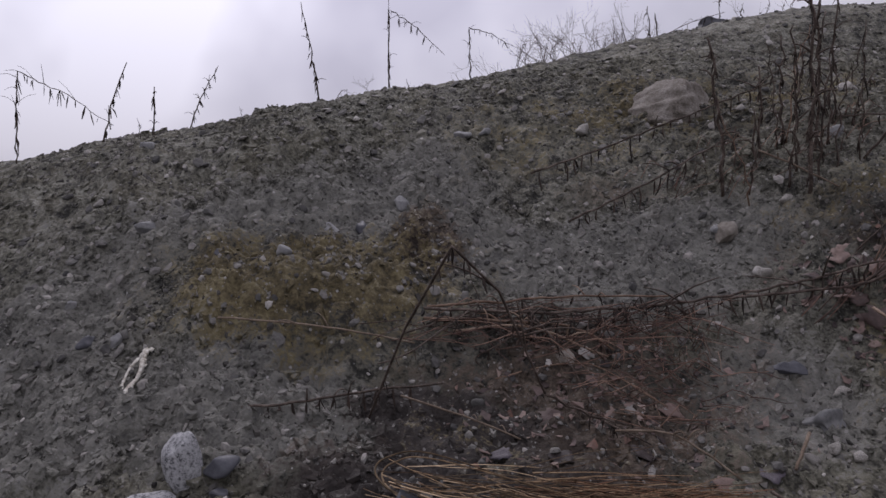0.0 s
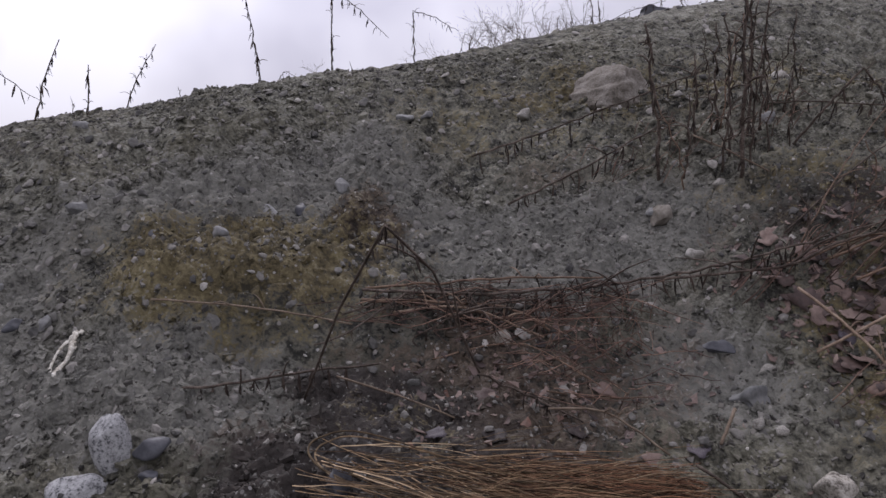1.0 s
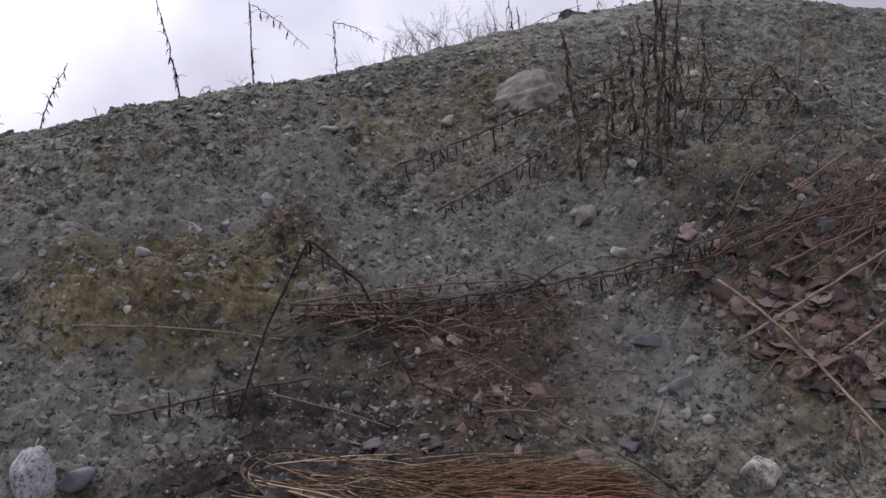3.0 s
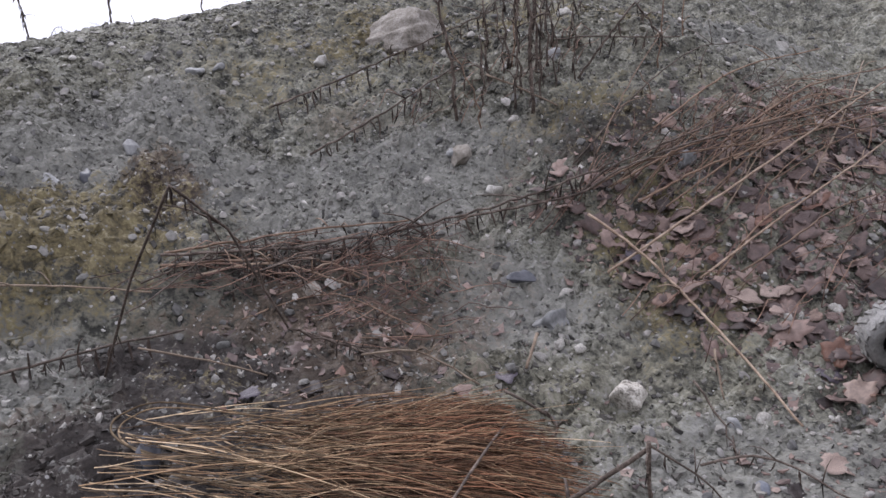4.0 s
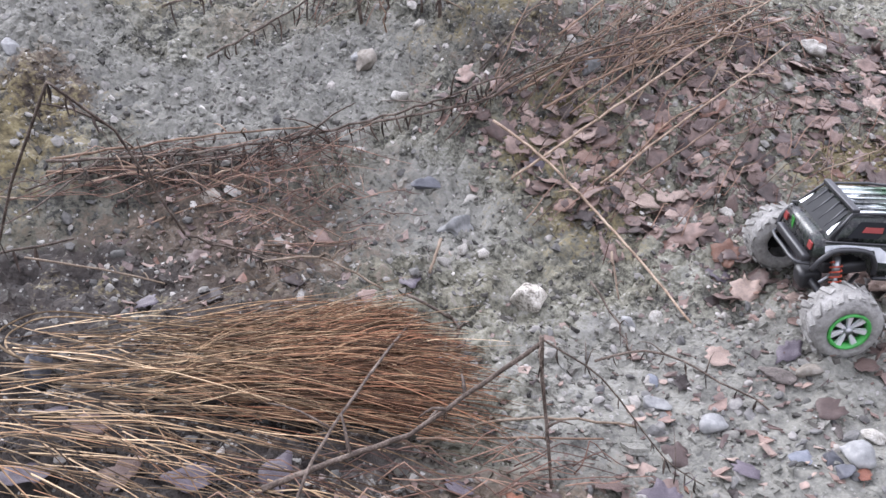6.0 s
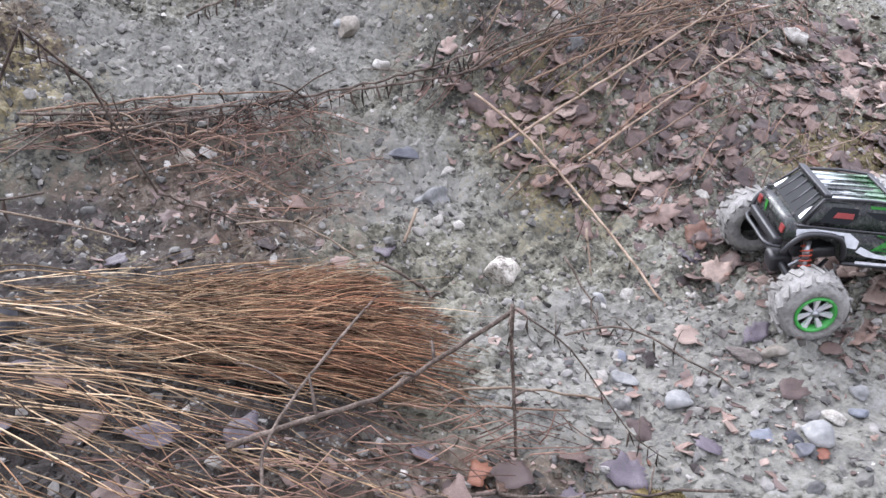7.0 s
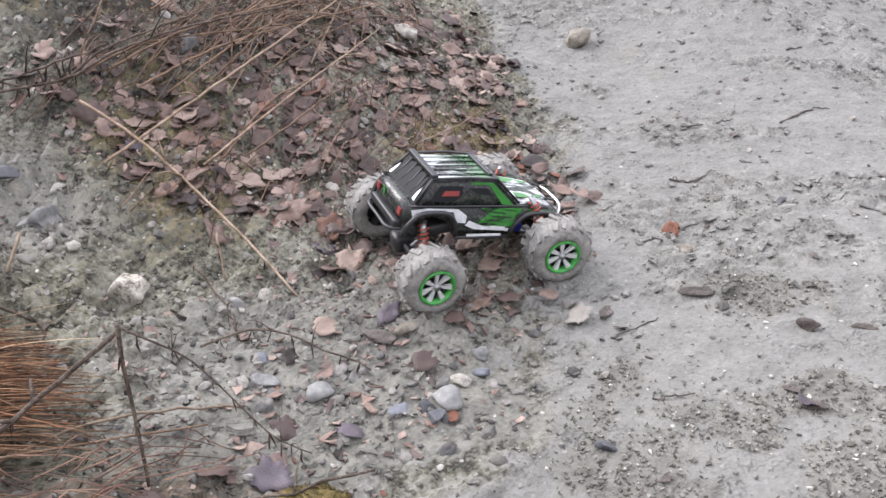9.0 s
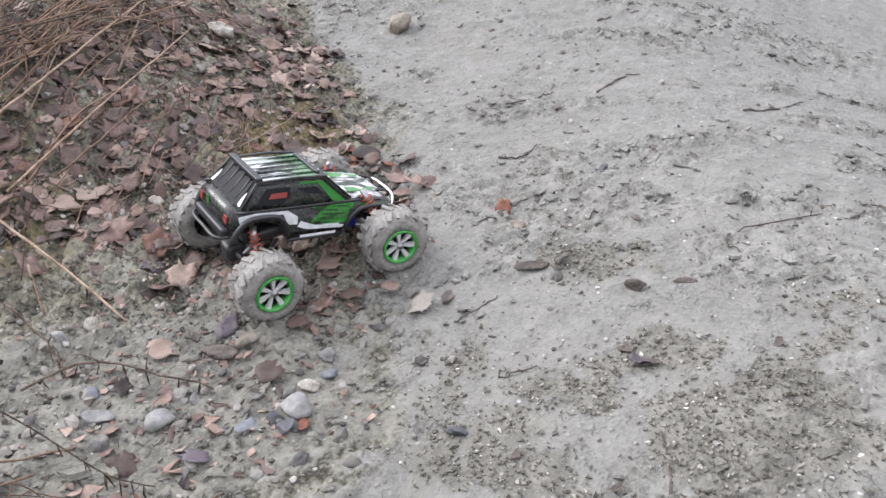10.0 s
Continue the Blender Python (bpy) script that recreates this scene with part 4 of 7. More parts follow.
for k, (x, h) in enumerate([(0.42, 0.13), (0.5, 0.1), (0.58, 0.15), (0.66, 0.12), (0.75, 0.13), (0.84, 0.09), (0.95, 0.11), (1.05, 0.12), (1.12, 0.07), (1.9, 0.12), (2.05, 0.14), (2.2, 0.1)]):
    stalk("dead_weed", up(x, 4.66 + 0.3 * x, (0.02 * (-1) ** k, 0, h * 0.5), (0.015, 0, h * 0.5)), [0.003, 0.0015], M_STALK, "thin twiggy dead weed standing on the crest", 9, 0.04, 7, 40 + k, SKY)

TALL = "dead stalks on the bank"
for k, (x, y, dx, h, n, rr) in enumerate([(1.25, 2.77, -0.02, 0.74, 120, 0.0075), (1.01, 2.93, -0.07, 0.56, 70, 0.007), (1.27, 2.93, -0.03, 0.53, 60, 0.005), (1.34, 2.94, -0.01, 0.6, 70, 0.006),
                                          (1.3, 3.14, -0.015, 0.42, 46, 0.005), (1.48, 3.1, -0.01, 0.36, 36, 0.004), (1.18, 3.05, -0.01, 0.38, 40, 0.005), (1.4, 2.98, 0.02, 0.66, 40, 0.0045),
                                          (1.22, 2.86, 0.03, 0.5, 36, 0.0045), (1.31, 2.84, 0.02, 0.44, 36, 0.0045), (1.36, 3.05, 0.05, 0.5, 36, 0.004), (1.13, 2.98, 0.0, 0.3, 26, 0.004)]):
    stalk("dead_stalk", up(x, y, (dx * 0.4, 0, h * 0.5), (dx * 0.6, 0, h * 0.5)), [rr, rr * 0.6], M_STALK, "upright dark dead stalk hung with shrivelled leaves" if h > 0.4 else "short dark dead stalk hung with shrivelled leaves", int(0.8 * n), 0.06, 7, 60 + k, TALL, wobble=0.01)
tr = np.random.default_rng(64)
for k in range(6):
    x, y, h = tr.uniform(1.0, 1.55), tr.uniform(2.85, 3.2), tr.uniform(0.2, 0.5)
    lean = tr.normal(0, 0.09)
    stalk("dead_stalk", up(x, y, (lean * 0.3, 0, h * 0.5), (lean, 0, h * 0.5)), [0.0032, 0.0016], (M_STALK, M_STALK, M_STALK_RUST)[k % 3], "thin leaning dead stalk among thicker ones", 12, 0.06, 5, 320 + k, TALL, wobble=0.014)
stalk("dead_stalk", [(1.474, 2.859, 1.154), (1.559, 2.809, 1.282), (1.653, 2.746, 1.410), (1.708, 2.720, 1.332), (1.758, 2.694, 1.249)], [0.005, 0.003], M_STALK, "dead stalk bent over in an arch on the bank", 20, 0.06, 3, 75, TALL, sharp=True)
stalk("dead_stalk", up(1.75, 2.75, (0.02, 0, 0.2), (0.02, 0, 0.2)), [0.003, 0.002], M_STALK_RUST, "thin reddish upright stem on the bank", 10, 0.04, 3, 76, TALL)
stalk("dead_stalk", up(1.95, 2.9, (0.0, 0, 0.13), (0.04, 0, 0.16)), [0.003, 0.002], M_STALK_RUST, "thin reddish upright stem on the bank", 8, 0.04, 3, 77, TALL)

LYING = "fallen stalks across the bank"
stalk("fallen_stalk", [(1.137, 2.943, 1.188), (1.242, 2.842, 1.126), (1.343, 2.731, 1.053)], [0.004, 0.003], M_STALK_PALE, "pale stem propped across the standing stalks", 0, 0.03, 2, 90, LYING, wobble=0.002)
stalk("fallen_stalk", [(1.483, 3.064, 1.317), (1.623, 2.950, 1.315), (1.763, 2.856, 1.298), (1.894, 2.829, 1.293)], [0.0035, 0.0025], M_STALK, "thin dark stalk lying behind the arched one", 6, 0.06, 3, 91, LYING, wobble=0.004, comb=16)
stalk("fallen_stalk", [(-0.186, 2.255, 0.579), (-0.091, 2.256, 0.613), (0.035, 2.416, 0.671), (0.181, 2.595, 0.742)], [0.0025, 0.0018], M_STALK, "thin dark stem crossing behind the snapped stalk", 4, 0.04, 3, 92, LYING, wobble=0.003)
stalk("fallen_stalk", [(0.347, 3.213, 1.109), (0.599, 3.247, 1.192), (0.835, 3.287, 1.281), (1.092, 3.332, 1.376), (1.343, 3.315, 1.473)], [0.0045, 0.003], M_STALK, "long fallen stalk with leaves hanging in a row", 14, 0.075, 6, 80, LYING, wobble=0.003, comb=22)
stalk("fallen_stalk", [(0.455, 2.931, 0.936), (0.661, 2.982, 1.027), (0.840, 3.022, 1.117), (1.044, 3.064, 1.224)], [0.0045, 0.003], M_STALK, "fallen stalk with leaves hanging in a row", 10, 0.07, 5, 81, LYING, wobble=0.003, comb=15)
stalk("fallen_stalk", on_ground([(-0.06, 2.48), (0.35, 2.46), (0.77, 2.46), (1.1, 2.4), (1.35, 2.36)], [0.03, 0.06, 0.08, 0.09, 0.11]), [0.005, 0.0035], M_STALK, "long dark stalk lying across the gully's mouth", 34, 0.07, 5, 82, LYING, wobble=0.005, comb=36)
stalk("fallen_stalk", on_ground([(0.03, 2.44), (0.25, 2.4), (0.48, 2.33)], [0.03, 0.035, 0.02]), [0.0048, 0.0035], M_CANE, "orange-brown stem lying in the tangle", 10, 0.04, 4, 83, LYING, wobble=0.0015)
stalk("fallen_stalk", [(-0.677, 2.411, 0.685), (-0.428, 2.388, 0.669), (-0.262, 2.372, 0.648), (-0.084, 2.351, 0.617)], [0.0034, 0.0026], M_STALK_PALE, "pale stem lying below the mossy hump", 0, 0.03, 2, 84, LYING, wobble=0.0015)
stalk("fallen_stalk", [(-0.528, 2.070, 0.509), (-0.372, 2.074, 0.523), (-0.201, 2.100, 0.542), (-0.003, 2.172, 0.544)], [0.004, 0.003], M_STALK, "thin dark stalk with a fringe of leaves", 24, 0.045, 3, 85, LYING, wobble=0.003, comb=20)
stalk("fallen_stalk", [(-0.114, 2.113, 0.526), (0.050, 2.036, 0.493), (0.190, 1.966, 0.455)], [0.003, 0.0022], M_STALK_PALE, "thin pale stem lying downhill", 0, 0.03, 2, 86, LYING, wobble=0.0015)
stalk("fallen_stalk", [(0.431, 1.994, 0.466), (0.557, 1.970, 0.467), (0.626, 1.904, 0.441), (0.693, 1.825, 0.401)], [0.0032, 0.0026], M_STALK_PALE, "pale weathered stem lying on clay", 3, 0.03, 4, 87, LYING, wobble=0.002)
stalk("fallen_stalk", [(0.903, 1.955, 0.470), (0.871, 1.912, 0.445), (0.833, 1.865, 0.411)], [0.005, 0.004], M_STALK_PALE, "short pale stick on clay", 0, 0.03, 0, 88, LYING, wobble=0.0015)
stalk("fallen_stalk", on_ground([(0.74, 1.78), (0.83, 1.68), (0.78, 1.62)], [0.03, 0.03, 0.01]), [0.004, 0.003], M_STALK, "dark forked stem at the tip of the grass", 6, 0.03, 2, 89, LYING, wobble=0.0015)
for k, (pts, lift, mat, rad) in enumerate([
    ([(-0.06, 2.45), (0.22, 2.44), (0.4, 2.4), (0.5, 2.34)], [0.04, 0.05, 0.04, 0.03], M_STALK_RUST, 0.005), ([(-0.05, 2.5), (0.2, 2.5), (0.42, 2.53), (0.7, 2.5)], [0.03, 0.045, 0.04, 0.03], M_STALK_RUST, 0.0045),
    ([(-0.12, 2.44), (0.1, 2.47), (0.32, 2.48)], [0.02, 0.05, 0.06], M_STALK, 0.003), ([(0.1, 2.36), (0.3, 2.38), (0.55, 2.42)], [0.03, 0.05, 0.04], M_STALK, 0.0028),
    ([(0.15, 2.31), (0.4, 2.29), (0.62, 2.2)], [0.02, 0.04, 0.02], M_STALK_RUST, 0.0024), ([(0.45, 2.12), (0.6, 2.1), (0.72, 2.04)], [0.02, 0.04, 0.02], M_STALK_RUST, 0.0022),
    ([(0.3, 2.15), (0.42, 2.05), (0.52, 1.98)], [0.05, 0.05, 0.02], M_STALK, 0.003), ([(0.25, 2.5), (0.33, 2.3), (0.42, 2.12)], [0.05, 0.07, 0.03], M_STALK, 0.0026),
]):
    stalk("fallen_stalk", on_ground(pts, lift), [rad, rad * 0.7], mat, "thin stem lying in the tangle below the gully", 6, 0.05, 3, 180 + k, LYING, wobble=0.003, comb=10 if k < 4 else 0)
for k, (pts, lift, rad, mat, lab) in enumerate([
    ([(1.22, 2.28), (1.28, 2.08), (1.31, 1.87), (1.32, 1.61), (1.31, 1.42)], [0.04, 0.06, 0.06, 0.05, 0.03], 0.0046, M_CANE, "long orange-brown cane lying across leaves"),
    ([(1.18, 2.08), (1.48, 2.11), (1.77, 2.15), (2.11, 2.24), (2.43, 2.38)], [0.03, 0.07, 0.10, 0.13, 0.15], 0.0042, M_CANE, "long pale cane crossing another over leaves"),
    ([(1.38, 2.25), (1.60, 2.24), (1.85, 2.21), (2.37, 2.26)], [0.04, 0.07, 0.1, 0.13], 0.004, M_STALK_RUST, "orange-brown cane in the fallen heap"),
    ([(1.40, 1.95), (1.73, 2.01), (2.03, 2.08), (2.28, 2.17)], [0.03, 0.06, 0.08, 0.1], 0.0036, M_CANE, "long pale cane lying over the leaf litter"),
    ([(1.52, 1.93), (1.71, 1.94), (1.88, 1.97), (2.04, 1.98)], [0.02, 0.05, 0.06, 0.06], 0.003, M_STALK_RUST, "thin rust cane lying over the leaf litter"),
    ([(0.85, 2.45), (1.05, 2.40), (1.23, 2.34), (1.39, 2.32), (1.71, 2.25), (2.39, 2.28)], [0.03, 0.04, 0.06, 0.1, 0.14, 0.15], 0.0048, M_STALK, "longest dark cane of the fallen heap"),
    ([(1.23, 2.36), (1.34, 2.37), (1.52, 2.33), (1.72, 2.29)], [0.04, 0.07, 0.11, 0.15], 0.004, M_STALK, "dark cane of the fallen heap"),
    ([(1.60, 2.12), (1.73, 2.18), (1.86, 2.24)], [0.03, 0.07, 0.11], 0.0026, M_STALK_PALE, "thin pale cane leaning on the heap"),
    ([(1.25, 2.36), (1.46, 2.34), (1.75, 2.25), (1.95, 2.20)], [0.04, 0.07, 0.09, 0.11], 0.0038, M_STALK_RUST, "rust cane of the fallen heap"),
    ([(1.45, 1.94), (1.68, 2.03), (1.88, 2.05)], [0.03, 0.05, 0.06], 0.003, M_STALK_RUST, "thin rust cane among leaves"),
    ([(1.34, 2.33), (1.57, 2.31), (1.85, 2.26), (2.29, 2.33)], [0.05, 0.09, 0.13, 0.13], 0.0042, M_STALK_RUST, "rust cane rising from the fallen heap"),
    ([(1.98, 1.71), (2.08, 1.75), (2.19, 1.78)], [0.03, 0.06, 0.1], 0.003, M_STALK_PALE, "pale thin branch rising from moss"),
    ([(1.98, 1.71), (2.15, 1.7), (2.3, 1.72)], [0.03, 0.04, 0.05], 0.0025, M_STALK_PALE, "pale thin branch lying on moss"),
    ([(1.27, 1.69), (1.24, 1.63), (1.22, 1.58)], [0.06, 0.04, 0.02], 0.0035, M_STALK_PALE, "short pale stem stuck in clay"),
    ([(1.55, 2.45), (1.9, 2.5), (2.3, 2.55)], [0.06, 0.12, 0.16], 0.0035, M_STALK_RUST, "rust cane behind the heap"),
    ([(1.9, 2.1), (2.2, 2.3), (2.45, 2.5)], [0.06, 0.1, 0.16], 0.0035, M_STALK_PALE, "pale cane behind the heap"),
    ([(1.75, 2.3), (2.1, 2.36), (2.6, 2.5)], [0.08, 0.14, 0.16], 0.0035, M_STALK_RUST, "rust cane behind the heap"),
]):
    high = [(x, y, float(bank(x, y)[0]) + h) for (x, y), h in zip(pts, lift)]
    stalk("fallen_cane", high, [rad, rad * 0.65], mat, lab, 12 if mat is M_STALK else 3, 0.05, 3, 100 + k, "fallen canes over the leaves", "cane", wobble=0.002)
cr = np.random.default_rng(63)
for k in range(25):
    u = cr.random()
    x0, y0 = 1.28 + 0.6 * u + cr.normal(0, 0.05), 2.34 - 0.16 * u + cr.normal(0, 0.07)
    a, L = radians(10 + cr.normal(0, 13)), cr.uniform(0.35, 0.95)
    pts = [(x0 + L * s * math.cos(a), y0 + L * s * math.sin(a) + 0.02 * math.sin(3 * s + k)) for s in (0, 0.35, 0.7, 1.0)]
    top = cr.uniform(0.03, 0.13)
    high = [(x, y, float(bank(x, y)[0]) + h) for (x, y), h in zip(pts, (0.025, 0.03 + 0.6 * top, 0.03 + top, 0.03 + top * cr.uniform(0.4, 1.2)))]
    rad = cr.uniform(0.0016, 0.003)
    mat = (M_STALK_RUST, M_STALK, M_STALK_RUST, M_STALK_PALE)[k % 4]
    stalk("fallen_cane", high, [rad, rad * 0.6], mat, "thin dead cane in the fallen heap", 2, 0.04, 3, 200 + k, "fallen canes over the leaves", "cane", wobble=0.002)
for k in range(16):
    x, y = cr.uniform(1.3, 2.3), 0
    y = 2.42 + cr.normal(0, 0.1)
    h = cr.uniform(0.08, 0.2)
    stalk("dead_stalk", up(x, y, (cr.normal(0, 0.02), 0, h * 0.5), (cr.normal(0, 0.03), 0, h * 0.5)), [0.0028, 0.0016], (M_STALK, M_STALK_RUST)[k % 2], "short thin dead stem standing in the cane heap", 5, 0.04, 1, 240 + k, TALL)

stalk("bent_stalk", [(-0.21, 2.15, gz(-0.21, 2.15) - 0.01), (-0.095, 1.965, 0.735), (0.02, 1.78, 0.955), (0.13, 1.87, 0.84), (0.25, 1.96, gz(0.25, 1.96) + 0.17)], [0.0038, 0.003], M_STALK, "dark stalk snapped into a sharp peak over the bank", 20, 0.06, 3, 130, "bent stalks", steps=40, wobble=0.0, sharp=True)
stalk("bent_stalk", [(0.25, 1.97, gz(0.25, 1.97) + 0.16), (0.36, 2.02, gz(0.36, 2.02) + 0.07), (0.48, 2.05, gz(0.48, 2.05) + 0.02)], [0.0035, 0.002], M_STALK, "thin dark stem trailing from the snapped stalk", 10, 0.05, 4, 131, "bent stalks")
stalk("bent_stalk", [(0.267, 1.150, 0.346), (0.379, 1.164, 0.356), (0.538, 1.208, 0.347), (0.738, 1.09, 0.53)], [0.0055, 0.004], M_STALK, "grey-brown stalk rising to a snapped peak over the grass", 8, 0.04, 4, 132, "bent stalks", wobble=0.002, sharp=True)
stalk("bent_stalk", [(0.73, 1.08, 0.545), (0.745, 1.1, 0.44), (0.76, 1.1, gz(0.76, 1.1) + 0.02)], [0.004, 0.0028], M_STALK, "dark broken end hanging down from the snapped peak", 14, 0.04, 3, 133, "bent stalks", wobble=0.002)
stalk("bent_stalk", [(0.73, 1.08, 0.54), (0.84, 1.07, 0.45), (0.97, 1.06, gz(0.97, 1.06) + 0.06), (1.04, 1.03, gz(1.04, 1.03) + 0.01)], [0.002, 0.0012], M_STALK, "thin dark twig with drooping seed heads", 18, 0.045, 4, 134, "bent stalks", wobble=0.002)
stalk("fallen_stalk", [(0.731, 1.680, 0.381), (0.522, 1.392, 0.388), (0.336, 1.133, 0.367), (0.298, 1.037, 0.319)], [0.0032, 0.0028], M_STALK, "brown stalk lying across the grass tuft", 0, 0.03, 1, 135, LYING, wobble=0.001)
stalk("fallen_stalk", on_ground([(0.59, 1.3), (0.8, 1.25), (1.0, 1.19)], [0.03, 0.03, 0.015]), [0.003, 0.0025], M_STALK_PALE, "thin straw-coloured stem on bare clay", 0, 0.03, 1, 136, LYING)
stalk("fallen_stalk", on_ground([(0.42, 1.01), (0.56, 1.02), (0.81, 1.0), (1.08, 0.9)], [0.03, 0.03, 0.025, 0.02]), [0.0035, 0.0025], M_STALK, "brown stem lying over soil by the moss", 4, 0.03, 5, 137, LYING)
stalk("fallen_stalk", on_ground([(0.34, 1.02), (0.54, 0.95), (0.89, 0.8)], [0.03, 0.025, 0.02]), [0.003, 0.002], M_STALK, "thin brown stem with a comb of leaves", 20, 0.03, 2, 140, LYING, wobble=0.002)
stalk("fallen_stalk", on_ground([(0.57, 1.27), (0.75, 1.23), (0.92, 1.18)], [0.04, 0.03, 0.02]), [0.0026, 0.002], M_STALK_RUST, "thin rust stem beside the tuft", 0, 0.03, 1, 141, LYING, wobble=0.001)
stalk("fallen_stalk", on_ground([(1.05, 1.42), (1.16, 1.36), (1.22, 1.22), (1.27, 1.12)], [0.02, 0.05, 0.05, 0.015]), [0.003, 0.0018], M_STALK, "thin dark twig with drooping seed heads on clay", 18, 0.04, 4, 138, LYING)
stalk("fallen_stalk", on_ground([(1.15, 1.6), (1.17, 1.5), (1.15, 1.42)], [0.09, 0.05, 0.01]), [0.003, 0.002], M_STALK, "short dark twig stuck in clay", 6, 0.03, 3, 139, LYING)


def tangle(name, region, count, length, seed, label, flow, material=M_TANGLE, spread=18, thick=0.0018):
    """Fine dead stems lying in a mat."""
    r = np.random.default_rng(seed)
    heap = Heap()
    cx, cy, rx, ry = region
    for _ in range(count):
        a, d = r.uniform(0, 6.283), r.random() ** 0.6
        x, y = cx + rx * d * math.cos(a), cy + ry * d * math.sin(a)
        t = radians(flow + r.normal(0, spread))
        L = length * r.uniform(0.4, 1.2)
        pts = []
        h = r.uniform(0.0, 0.05)
        for k in range(5):
            s = (k / 4 - 0.5) * L
            px, py = x + s * math.cos(t) + r.normal(0, 0.003), y + s * math.sin(t) + r.normal(0, 0.003)
            pts.append((px, py, float(bank(px, py)[0]) + 0.02 + h * (1 - abs(k / 2 - 1)) + r.uniform(0, 0.004)))
        v, f = tube(curve_through(pts, 7), [thick, thick * 0.55], 3)
        heap.add(v, f)
    return tagged(heap.build(name, material), label, "dead stems", kind="stuff")


tangle("stem_mat", (0.35, 2.40, 0.5, 0.11), 75, 0.34, 11, "reddish mat of fine dead stems below the gully", -4)
tangle("stem_mat", (0.38, 2.43, 0.42, 0.06), 85, 0.12, 18, "dark tangle of shrivelled stems under the long stalk", 20, M_SHRIVEL, 55, 0.0024)
tangle("stem_mat", (0.62, 2.32, 0.2, 0.13), 80, 0.07, 19, "fuzzy rust-brown dead growth at the gully's mouth", 0, M_TANGLE, 70, 0.0012)
tangle("stem_mat", (0.6, 2.14, 0.3, 0.12), 45, 0.16, 12, "thin reddish dead stems over brown soil", -15)
tangle("stem_mat", (1.75, 2.38, 0.65, 0.12), 75, 0.3, 13, "heap of fine dead stems under the canes", 12)
tangle("stem_mat", (2.3, 2.45, 0.5, 0.16), 85, 0.26, 14, "brown thicket of fine dead stems above the leaves", 25)
tangle("stem_mat", (0.5, 1.12, 0.4, 0.1), 70, 0.2, 15, "rust-coloured fine stems at the tuft's edge", -15)
tangle("stem_mat", (1.15, 3.05, 0.5, 0.2), 50, 0.12, 16, "fine dead stems round the standing stalks", 30)


tangle("stem_mat", (1.8, 1.88, 0.6, 0.3), 70, 0.22, 17, "thin dead stems strewn over the leaf litter", 20)


